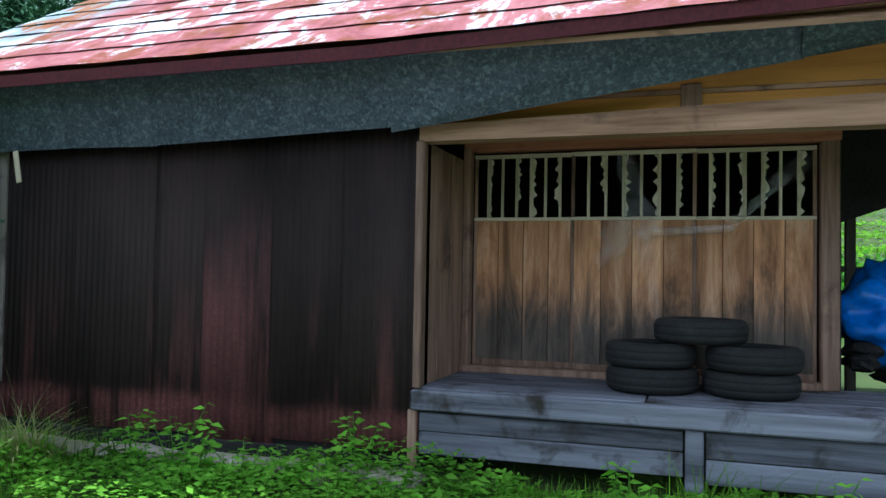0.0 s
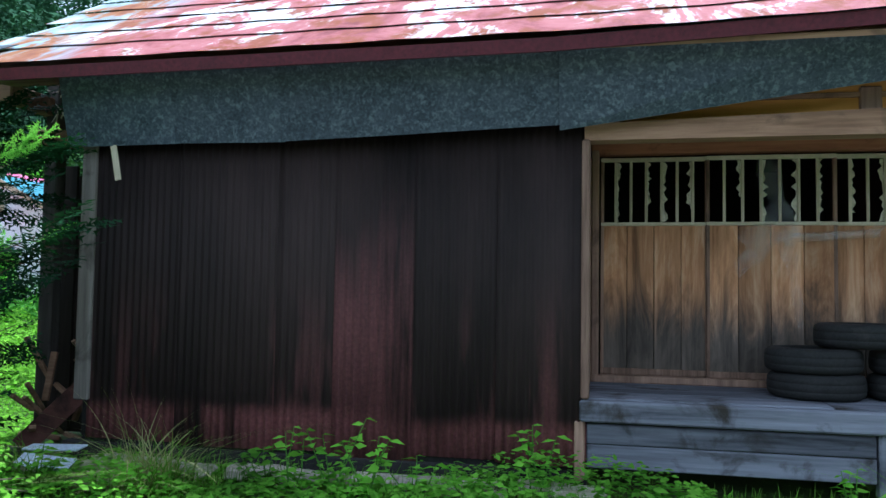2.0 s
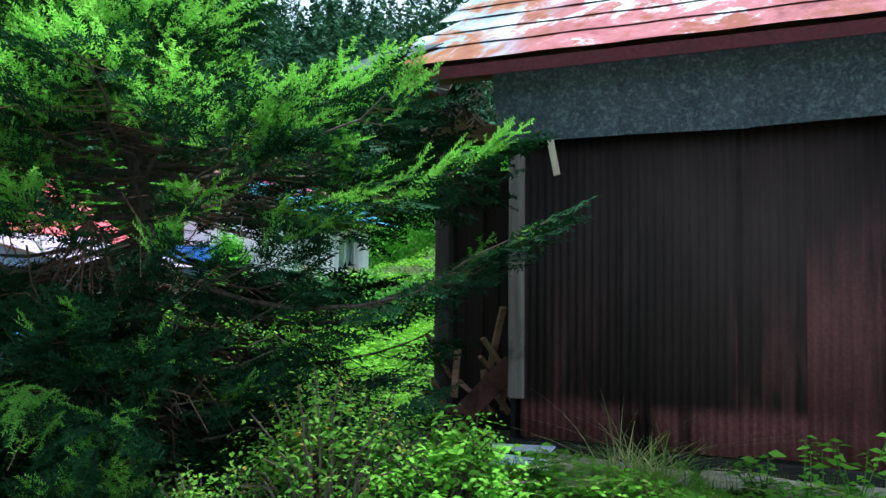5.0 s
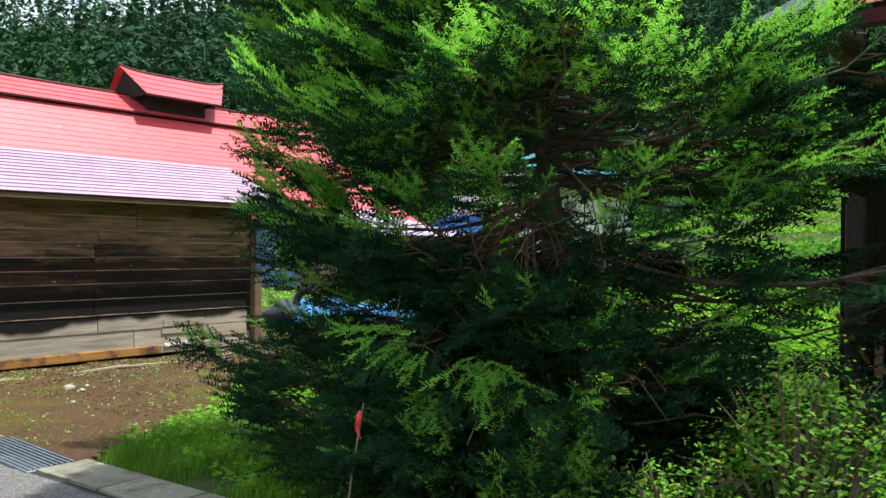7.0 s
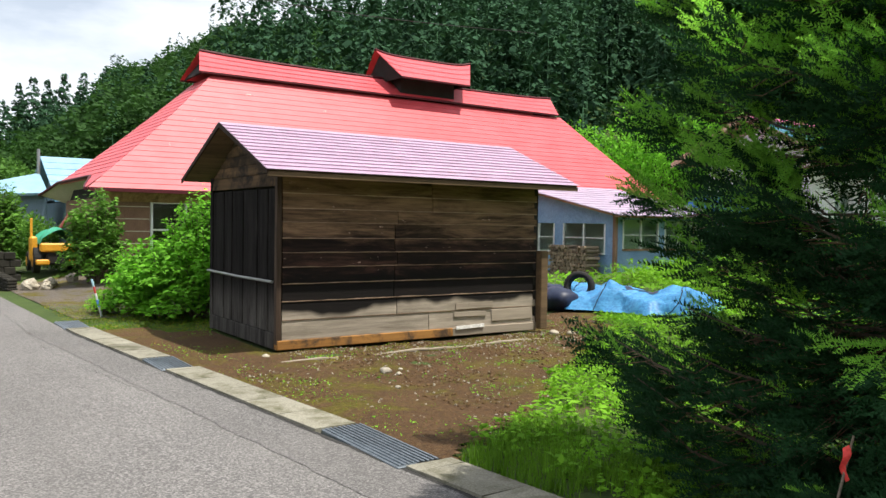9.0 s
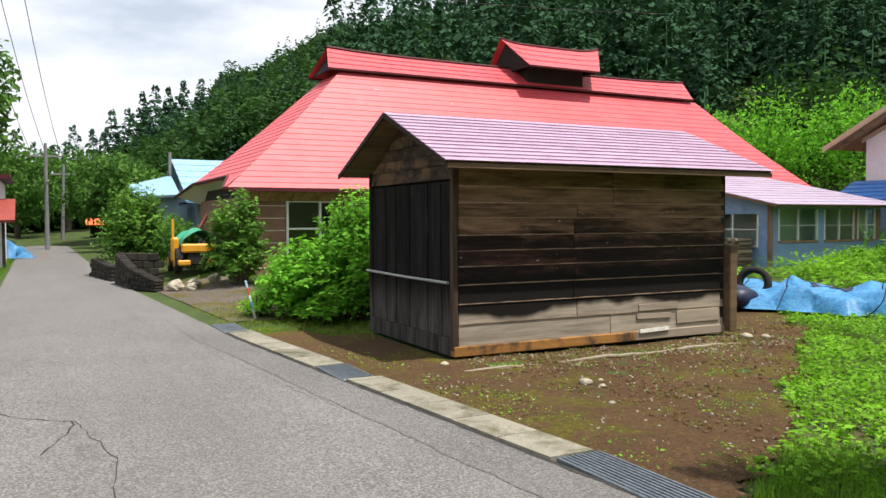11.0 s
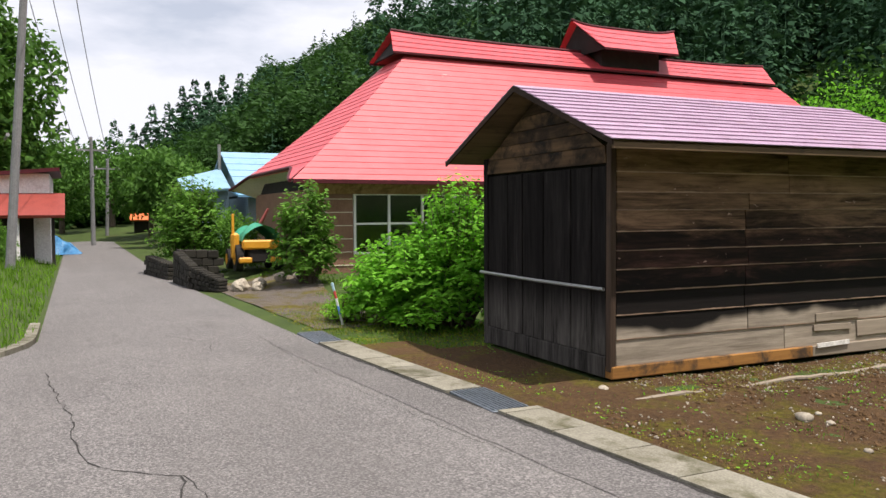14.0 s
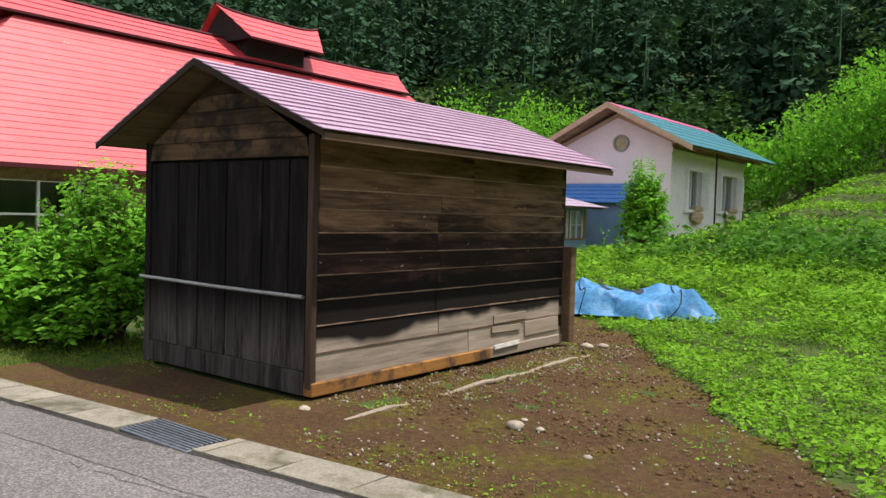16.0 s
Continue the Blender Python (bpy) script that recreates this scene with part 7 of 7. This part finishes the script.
for k, (x, y, s0) in enumerate(((-25.5, 4.95, 0.22), (-25.35, 5.3, 0.16), (-25.7, 5.4, 0.2), (-25.9, 5.9, 0.18), (-26.0, 6.4, 0.2), (-28.6, 4.4, 0.2))):
    whole("rock", Mesh().blob((x, y, ground_z(x, y) + s0 * 0.45), (s0, s0 * 0.8, s0 * 0.7), 60 + k, 0.35, 12, 8), STONE, "pale rough rock at the end of the retaining wall", "rock", "rocks by the wall")
post = thing("striped_marker", (-19.55, 5.30, 0), "short marker post with blue, white and red bands", "marker")
for z0, z1, c in ((0.0, 0.16, (0.55, 0.55, 0.57)), (0.16, 0.28, (0.12, 0.3, 0.75)), (0.28, 0.39, (0.75, 0.76, 0.78)), (0.39, 0.50, (0.6, 0.08, 0.08)), (0.50, 0.62, (0.45, 0.65, 0.80))):
    part("band", Mesh().tube([(-19.55, 5.30 - 0.25 * z0, z0), (-19.55, 5.30 - 0.25 * z1, z1)], [0.018, 0.018], 10), plain("band paint", c, c, 4, 0.5, 0), post)

# ---- small tractor under a green sheet ----
YEL = plain("tractor yellow paint", (0.62, 0.27, 0.02), (0.75, 0.36, 0.04), 4, 0.4, 0.05)
TGREEN = plain("green cover sheet", (0.02, 0.22, 0.13), (0.05, 0.33, 0.20), 4, 0.5, 0.2)
tr = thing("small_tractor", (-28.9, 5.9, 0.2), "small yellow farm machine under a green cover", "farm machine")
for x, y, rr in ((-28.4, 5.45, 0.34), (-28.4, 6.45, 0.34), (-29.5, 5.45, 0.26), (-29.5, 6.45, 0.26)):
    w = part("wheel", Mesh().lathe([(0.10, -0.09), (rr, -0.08), (rr, 0.08), (0.10, 0.09)], 24, pose(x, y, 0.2 + rr, 90, 0, 0)), RUBBER, tr)
    part("rim", Mesh().tube([(x, y - 0.095, 0.2 + rr), (x, y + 0.095, 0.2 + rr)], [rr * 0.5, rr * 0.5], 16), YEL, w)
part("chassis", Mesh().box((-29.7, 5.65, 0.42), (-28.1, 6.3, 0.72), 0.04), DARK, tr)
part("front_panel", Mesh().box((-28.2, 5.5, 0.75), (-28.05, 6.4, 0.98), 0.04), YEL, tr)
for y0, y1 in ((5.4, 5.72), (6.15, 6.45)):
    part("bumper", Mesh().box((-28.15, y0, 0.42), (-28.0, y1, 0.56), 0.03), YEL, tr)
part("side_post", Mesh().box((-28.6, 5.30, 0.5), (-28.3, 5.48, 1.15), 0.05), YEL, tr)
part("side_post", Mesh().box((-28.5, 5.32, 1.1), (-28.44, 5.38, 1.62), 0.01), YEL, tr)
cv = Mesh()
cv.sheet(lambda u, v: (-29.7 + 1.6 * u, 5.5 + 0.95 * v, 1.02 + 0.36 * math.sin(math.pi * v) * (0.7 + 0.3 * u) + 0.06 * math.sin(9 * u + 5 * v) - 0.12 * (abs(v - 0.5) > 0.45)), 16, 16)
part("cover", cv, TGREEN, tr, "green plastic cover", smooth=True)
part("lever", Mesh().tube([(-28.9, 6.1, 1.35), (-28.8, 6.3, 1.75)], [0.05, 0.035], 8), plain("dull red grip", (0.25, 0.05, 0.05), (0.38, 0.09, 0.08), 4, 0.5, 0), tr)

# ---- blue-roofed house behind ----
STEELBLUE = plain("pale blue roof", (0.17, 0.33, 0.46), (0.27, 0.44, 0.57), 2, 0.7, 0.05, spread=0.05)
bh = thing("blue_roofed_house", (-43, 8.5, 0.2), "house with pale blue metal roofs beyond the farmhouse", "house")
SLATE = plain("slate blue wall", (0.12, 0.19, 0.26), (0.20, 0.28, 0.36), 2, 0.7, 0.05)
part("wall", Mesh().box((-47, 8.1, 0), (-40.5, 15, 2.4)), SLATE, bh)
for k in range(6):
    pb = lambda s, y, e=0.0: (-43.6 + 3.8 * s, y, 4.3 - 1.75 * s + e)
    part("roof_strip", Mesh().slab([pb(k / 6, 7.55), pb((k + 1.03) / 6, 7.55, 0.02), pb((k + 1.03) / 6, 15.5, 0.02), pb(k / 6, 15.5)], 0.05), STEELBLUE, bh)
part("roof", Mesh().slab([(-43.6, 7.55, 4.3), (-43.6, 15.5, 4.3), (-47.6, 15.5, 2.55), (-47.6, 7.55, 2.55)], 0.12), STEELBLUE, bh)
part("gable", Mesh().slab([(-47, 8.1, 2.3), (-40.5, 8.1, 2.3), (-43.6, 8.1, 4.1)], 0.1), SLATE, bh)
part("porch_roof", Mesh().slab([(-39.3, 7.5, 2.35), (-39.3, 13, 2.35), (-40.6, 13, 2.55), (-40.6, 7.5, 2.55)], 0.08), plain("bright blue porch sheet", (0.10, 0.30, 0.52), (0.20, 0.42, 0.62), 2, 0.6, 0.05), bh)
part("wing_roof", Mesh().slab([(-40.6, 5.7, 2.55), (-40.6, 7.45, 2.65), (-43.0, 7.45, 3.55), (-43.0, 5.7, 3.1)], 0.1), STEELBLUE, bh)
part("wing_wall", Mesh().box((-43.0, 5.9, 0), (-41.0, 7.45, 2.55)), SLATE, bh)
part("chimney", Mesh().tube([(-42.9, 7.4, 3.4), (-42.9, 7.4, 4.55)], [0.07, 0.07], 8), PIPE, bh)

# ---- garage with red porch on the far side of the lane ----
gar = thing("garage", (-39, -0.8, 0.1), "small white garage with a red porch roof", "garage")
part("wall", Mesh().box((-43, -3.2, -0.1), (-38.1, 1.1, 3.0)), WHITE, gar)
part("roof", Mesh().slab([(-37.8, -3.6, 2.75), (-37.8, 1.4, 3.2), (-43.4, 1.4, 3.2), (-43.4, -3.6, 2.75)], 0.12), DARK_RED, gar)
part("porch_roof", Mesh().slab([(-36.5, -3.4, 1.62), (-36.5, 1.55, 1.62), (-38.1, 1.55, 2.35), (-38.1, -3.4, 2.35)], 0.1), plain("red porch roof", (0.20, 0.035, 0.028), (0.30, 0.06, 0.045), 3, 0.5, 0.05), gar)
for y in (-1.2, 0.2, 1.2):
    part("porch_post", Mesh().box((-36.8, y - 0.05, -0.1), (-36.7, y + 0.05, 1.66), 0.01), WHITE if y < 1 else DARK, gar)
part("door", Mesh().box((-38.12, -0.9, -0.1), (-38.05, 0.6, 1.7)), DARK, gar)
shrub("garage_bush", (-35.6, -0.35, 0.1), 0.9, 0.8, 1.1, 2200, 0.10, LEAF_SHRUB, "green bush before the garage", 77)

# ---- utility poles and wires ----
POLE = plain("weathered concrete pole", (0.15, 0.15, 0.155), (0.25, 0.25, 0.255), 4, 0.85, 0.15)
poles = []
for x, y, lean, h in ((-32.5, 0.22, 0.75, 10.5), (-54.5, 2.7, 0.0, 5.75), (-66, 3.75, 0.15, 5.4)):
    p = thing("utility_pole", (x, y, 0), "grey utility pole beside the lane carrying wires", "utility pole", "utility poles")
    part("shaft", Mesh().tube([(x, y, -0.2), (x, y + lean, h)], [0.125, 0.085], 12), POLE, p)
    part("cross_arm", Mesh().box((x - 0.05, y + lean - 0.8, h - 0.75), (x + 0.05, y + lean + 0.8, h - 0.65), 0.01), POLE, p)
    for d in (-0.7, 0.0, 0.7):
        part("insulator", Mesh().tube([(x, y + lean + d, h - 0.65), (x, y + lean + d, h - 0.5)], [0.05, 0.035], 8), WHITE, p)
    part("step_lamp", Mesh().tube([(x + 0.1, y, 3.6), (x + 0.5, y + 0.1, 3.7)], [0.03, 0.05], 8), POLE, p)
    poles.append((x, y + lean, h))
WIRE = plain("black wire", (0.03, 0.03, 0.035), (0.05, 0.05, 0.055), 4, 0.6, 0)
for (a, b) in ((0, 1), (1, 2)):
    for d in (-0.7, 0.0, 0.7):
        p, q = Vector(poles[a]) + Vector((0, d, -0.5)), Vector(poles[b]) + Vector((0, d, -0.5))
        whole("power_line", Mesh().tube([p.lerp(q, t / 10) - Vector((0, 0, 0.5 * math.sin(math.pi * t / 10))) for t in range(11)], [0.014] * 11, 5), WIRE, "thin black power line strung between utility poles", "wire", "power lines")
for d, e in ((-0.7, (4, -5.2, 8.5)), (0.0, (4, -4.6, 8.5)), (0.7, (4, -3.9, 8.5)), (0.3, (-30.3, 24, 9.5)), (0.0, (-29.0, -2.5, 4.0))):
    p, q = Vector(poles[0]) + Vector((0, d, -0.5)), Vector(e)
    whole("power_line", Mesh().tube([p.lerp(q, t / 12) - Vector((0, 0, 0.6 * math.sin(math.pi * t / 12))) for t in range(13)], [0.012] * 13, 5), WIRE, "thin black power line running from a utility pole", "wire", "power lines")

# ---- roadside trees beyond ----
def broad_tree(at, height, r, seed, n=4200, leaf=0.27, label="broadleaf tree with a full green crown", material=LEAF_TREE):
    g = np.random.default_rng(seed)
    root = thing("broadleaf_tree", at, label, "tree", "broadleaf trees")
    top = Vector(at) + Vector((0, 0, height))
    trunk = Mesh().tube([at, Vector(at).lerp(top, 0.3) + Vector((0.1, 0, 0)), Vector(at).lerp(top, 0.6)], [0.05 * r + 0.05, 0.04 * r + 0.04, 0.03], 9)
    for k in range(8):
        a = k * 2.4
        s = Vector(at).lerp(top, 0.25 + 0.04 * k)
        part("limb", Mesh().tube([s, s + Vector((math.cos(a) * r * 0.4, math.sin(a) * r * 0.4, height * 0.12)), s + Vector((math.cos(a) * r * 0.75, math.sin(a) * r * 0.75, height * 0.22))], [0.05, 0.035, 0.012], 6), BARK, root)
    part("trunk", trunk, BARK, root)
    P = crown_points(g, at[0], at[1], at[2] + height * 0.62, r, height * 0.45, n, 26)
    d = g.normal(size=P.shape) + np.array([0, 0, -0.3])
    V, F = strew(LEAF_V, LEAF_F, P, frames(g, d, 0.7), leaf * g.uniform(0.6, 1.4, n))
    leaf_part("crown", V, F, material, root)
    return root


for k, (x, y, h, r) in enumerate(((-45.5, -1.2, 9.2, 3.1), (-53, -4, 8.2, 3.4), (-58, -1.5, 6, 2.6), (-50, 6.2, 4.2, 1.9), (-56, 7.0, 5.0, 2.4), (-62, 6.2, 5.2, 2.6), (-70, 1.0, 6.0, 3.2), (-76, 4.5, 6.5, 3.6), (-64, -1, 5.5, 2.6), (-40, 21, 4.5, 2.3))):
    broad_tree((x, y, ground_z(x, y)), h, r, 90 + k, *((11000, 0.34) if k == 0 else (5200, 0.30)))
for k, (x, y, h, r) in enumerate(((-37, 37.5, 8.2, 3.2), (-33.5, 40.5, 8.0, 3.2), (-30.5, 42, 7.0, 3.0), (-38.5, 33.5, 7.0, 3.0), (-41, 30, 6.5, 2.8), (-22.6, 42, 5.6, 2.8), (-19.6, 43, 5.8, 3.2), (-16.4, 43.5, 5.2, 3.2), (-12.5, 44, 4.8, 3.2), (-8, 45, 5.0, 3.4), (-40, 25, 5.2, 2.4), (-2, 44, 5, 3))):
    broad_tree((x, y, ground_z(x, y)), h, r, 120 + k, 4200, 0.24, "light green broadleaf tree at the forest's edge", LEAF_BUSH)
tarp_heap("covered_heap", (-45.5, 1.2, 0.0), 10, 2.2, 1.3, 0.9, "small heap under a blue cover by the lane", 6)
cart = thing("orange_hut", (-66.5, 5.9, 0.0), "tiny hut with an orange roof far along the lane", "hut")
part("body", Mesh().box((-67.0, 5.5, -0.1), (-66.1, 6.4, 1.3), 0.02), DARK, cart)
part("roof", Mesh().slab([(-65.8, 5.2, 1.3), (-65.8, 6.7, 1.3), (-67.3, 6.7, 1.75), (-67.3, 5.2, 1.75)], 0.08), plain("orange roof paint", (0.6, 0.12, 0.03), (0.7, 0.18, 0.05), 3, 0.5, 0), cart)
# rows of tall plants in the field
P = on_ground(np.array([(x, y) for x, y in np.stack([rng.uniform(-18.2, 6, 16000), rng.uniform(18.5, 24.5, 16000)], 1) if x > -16.6 or y < 20.5]), 0.0)
P[:, 2] += rng.random(len(P)) ** 0.7 * np.array([0.75 + 0.30 * patchy(x, y, 0.5, 81) + 0.22 * math.sin(y * 3.5) for x, y, _ in P])
d = np.concatenate([rng.normal(size=(len(P), 2)), rng.uniform(-0.2, 0.9, (len(P), 1))], 1)
V, F = strew(LEAF_V, LEAF_F, P, frames(rng, d, 0.5), 0.20 * rng.uniform(0.5, 1.3, len(P)))
tagged(new("tall_crop", from_arrays("tall_crop", V, F, LEAF_CROP)), "dense stand of tall dark green crop leaves", "plants", kind="stuff")

# ---- ruined end of the storehouse ----
end = barn
DARK_BOARD = timber("dark end boards", (0.012, 0.010, 0.008), (0.05, 0.038, 0.028), "z")
part("end_post", Mesh().box((-5.62, 8.86, 0.4), (-5.50, 8.98, 3.15), 0.012), timber("dark grey post wood", (0.035, 0.030, 0.026), (0.13, 0.115, 0.10), "z"), end, "dark grey end post")
part("end_beam", Mesh().beam((-5.75, 8.9, 2.70), (-4.6, 8.9, 2.68), 0.12, 0.14, 0.012), OLD_WOOD, end)
part("end_beam", Mesh().beam((-5.6, 8.4, 2.95), (-5.6, 12.6, 2.9), 0.12, 0.14, 0.012), OLD_WOOD, end)
part("end_post", Mesh().box((-5.66, 11.2, 0.3), (-5.54, 11.32, 2.9), 0.012), POST_WOOD, end)
part("end_wall", Mesh().box((-4.82, 8.35, 0.4), (-4.78, 9.6, 1.5), 0.004), DARK, end)
for k in range(-2, 6):
    part("end_board", Mesh().box((-5.49 + 0.125 * k, 9.25 + 0.035 * (k % 2), 0.35), (-5.355 + 0.125 * k, 9.28 + 0.035 * (k % 2), 2.62 - 0.08 * (k % 3)), 0.004), DARK_BOARD, end)
part("leaning_board", Mesh().beam((-5.5, 8.6, 0.35), (-4.95, 8.8, 0.95), 0.02, 0.16), timber("red brown board", (0.12, 0.05, 0.04), (0.22, 0.10, 0.08), "x"), end)
part("split_lath", Mesh().beam((-4.475, 8.09, 2.47), (-4.43, 8.09, 2.24), 0.012, 0.045), LATTICE, end, "pale hanging lath")
straw = Mesh()
for k in range(60):
    p = Vector((r2.uniform(-5.5, -4.95), r2.uniform(8.7, 9.0), r2.uniform(2.78, 3.05)))
    straw.tube([p, p + Vector((r2.uniform(-.12, .12), r2.uniform(-.05, .05), r2.uniform(-.10, .10)))], [0.006, 0.004], 4, False)
tagged(part("straw", straw, PAPER, end, "loose straw under the roof"), kind="stuff")
clutter = thing("junk_heap", (-5.1, 9.1, 0.4), "dark heap of old boards and sticks", "junk")
for k in range(26):
    p = Vector((r2.uniform(-5.5, -4.85), r2.uniform(8.6, 9.5), 0.4 + 0.03 * k * r2.random()))
    q = p + Vector((r2.uniform(-.3, .3), r2.uniform(-.3, .3), r2.uniform(0.0, .5)))
    part("stick", Mesh().beam(p, q, 0.05, 0.03), OLD_WOOD, clutter)

# ---- passage beside the doors ----
BLUE = plain("deep blue tarpaulin", (0.01, 0.10, 0.50), (0.03, 0.22, 0.75), 5, 0.35, 0.3, fine=25, spec=0.5)
bundle = Mesh().blob((1.60, 9.85, 1.42), (0.46, 0.35, 0.34), 3, 0.55, 56, 36)
centre = Vector((1.60, 9.85, 1.42))
bundle.v = [tuple(centre + (Vector(p) - centre) * (0.90 + 0.26 * abs(noise.noise(Vector(p) * 5.5)) + 0.07 * abs(noise.noise(Vector(p) * 13.0)))) for p in bundle.v]
whole("blue_bundle", bundle, BLUE, "crumpled deep blue tarpaulin bundle on a junk heap", "tarpaulin", smooth=True)
junk = thing("junk_heap", (1.6, 9.8, 0.93), "dark heap of scrap under the blue bundle", "junk")
for k in range(14):
    p = Vector((r2.uniform(1.2, 2.0), r2.uniform(9.5, 10.0), 0.95 + 0.02 * k))
    part("scrap", Mesh().blob(p, (r2.uniform(.08, .2), 0.12, 0.06), k, 0.4, 10, 6), DARK, junk)
part("passage_wall", corrugated(9.35, 12.6, 0.9, 2.9, 3.1, axis="y"), SHEET_DARK, barn)
part("hanging_wall", Mesh().slab([(1.1, 9.9, 2.02), (2.6, 9.9, 2.55), (2.6, 9.9, 2.9), (1.1, 9.9, 2.9)], 0.03), DARK, barn)
part("passage_post", Mesh().box((1.42, 11.0, 0.5), (1.50, 11.08, 2.6), 0.008), POST_WOOD, barn)
for z in (1.45, 1.75):
    part("passage_rail", Mesh().beam((1.1, 11.04, z), (3.0, 11.04, z - 0.05), 0.05, 0.05), POST_WOOD, barn)
# torn plastic sheet hanging on the doors
FILM = bpy.data.materials.new("torn plastic film")
FILM.use_nodes = True
ft = FILM.node_tree
fb = ft.nodes["Principled BSDF"]
fb.inputs["Base Color"].default_value = (0.75, 0.76, 0.74, 1)
fb.inputs["Roughness"].default_value = 0.3
fa = noisy(ft, coords(ft), 9.0, 6, 0.6)
fr = node(ft, "ShaderNodeMapRange")
fr.inputs["From Min"].default_value, fr.inputs["From Max"].default_value = 0.35, 0.75
fr.inputs["To Min"].default_value, fr.inputs["To Max"].default_value = 0.01, 0.20
ft.links.new(fa, fr.inputs["Value"])
ft.links.new(fr.outputs["Result"], fb.inputs["Alpha"])
film = thing("plastic_film", (-0.1, 9.14, 1.3), "torn clear plastic film hanging on the doors", "plastic film")
def drape(x0, z0, x1, z1, w0, w1, y=9.12):
    s = Mesh()
    s.sheet(lambda u, v: (x0 + (x1 - x0) * v + (w0 + (w1 - w0) * v) * (u - 0.5) * (1 + 0.3 * math.sin(11 * v)), y - 0.03 * math.sin(7 * u + 4 * v), z0 + (z1 - z0) * v + 0.03 * math.sin(9 * u)), 6, 16)
    part("strip", s, FILM, film, smooth=True)
drape(-0.25, 2.45, -0.10, 1.9, 0.10, 0.22)
drape(-0.20, 2.0, -0.42, 1.68, 0.35, 0.06)
drape(-0.12, 1.95, -0.02, 1.32, 0.11, 0.04)
drape(-0.05, 1.94, 0.45, 1.97, 0.05, 0.06)
drape(0.42, 1.96, 0.92, 2.44, 0.06, 0.18)

# cracks in the lane
CRACK = plain("dark crack", (0.022, 0.021, 0.02), (0.045, 0.043, 0.04), 20, 1.0, 0.2)
lane = bpy.data.objects["road"]
rk = random.Random(5)
def lane_z(x, y):
    return 0.035 * math.sin(math.pi * (y - road_left(x)) / (road_right(x) - road_left(x))) - 0.012
for way, wide in ((((-17.49, 1.52), (-15.49, 1.76), (-14.52, 1.81), (-14.11, 1.88), (-13.7, 2.2), (-13.58, 2.4), (-13.1, 2.29), (-12.6, 2.1)), 0.016), (((-13.59, 2.4), (-12.4, 2.6), (-11.4, 2.5)), 0.010), (((-22, 3.9), (-20.4, 3.98), (-16.2, 4.02), (-13.66, 4.34), (-12.0, 4.70), (-10.0, 4.98), (-8.4, 5.12)), 0.006), (((-19.5, 2.9), (-18.6, 3.3), (-17.8, 3.2)), 0.012)):
    pts = []
    for (x0, y0), (x1, y1) in zip(way, way[1:]):
        n = max(2, int(math.hypot(x1 - x0, y1 - y0) / 0.12))
        pts += [(x0 + (x1 - x0) * i / n + rk.uniform(-.018, .018), y0 + (y1 - y0) * i / n + rk.uniform(-.022, .022)) for i in range(n)]
    c = Mesh()
    for (x0, y0), (x1, y1) in zip(pts, pts[1:]):
        d = Vector((x1 - x0, y1 - y0, 0)).normalized()
        w = wide * rk.uniform(0.25, 1.0)
        s = Vector((-d.y, d.x, 0)) * w / 2
        a, b = Vector((x0, y0, lane_z(x0, y0) + 0.003)) - d * 0.01, Vector((x1, y1, lane_z(x1, y1) + 0.003)) + d * 0.01
        c.add([a - s, b - s * 0.8, b + s * 0.8, a + s], [(0, 1, 2, 3)])
    part("crack", c, CRACK, lane, "dark wandering crack in the asphalt")
for name, d0, d1, lift, mat, label in (("patched_strip", 0.52, 0.02, 0.004, PATCHED, "darker relaid asphalt beside the gutter"), ("joint", 0.035, -0.004, 0.007, CRACK, "dark gap between asphalt and gutter")):
    for x0, x1 in ((-2.0, -9.9), (-9.9, -18.2)):
        c = Mesh()
        n = 60
        c.sheet(lambda u, v: (x0 + (x1 - x0) * u, road_right(x0 + (x1 - x0) * u) - d0 + (d0 - d1) * v + (0.03 * noise.noise(Vector((u * 40, v * 2, d0))) if v == 0 else 0), lane_z(x0 + (x1 - x0) * u, road_right(x0 + (x1 - x0) * u) - d0 + (d0 - d1) * v) + lift), n, 3)
        part(name, c, mat, lane, label)
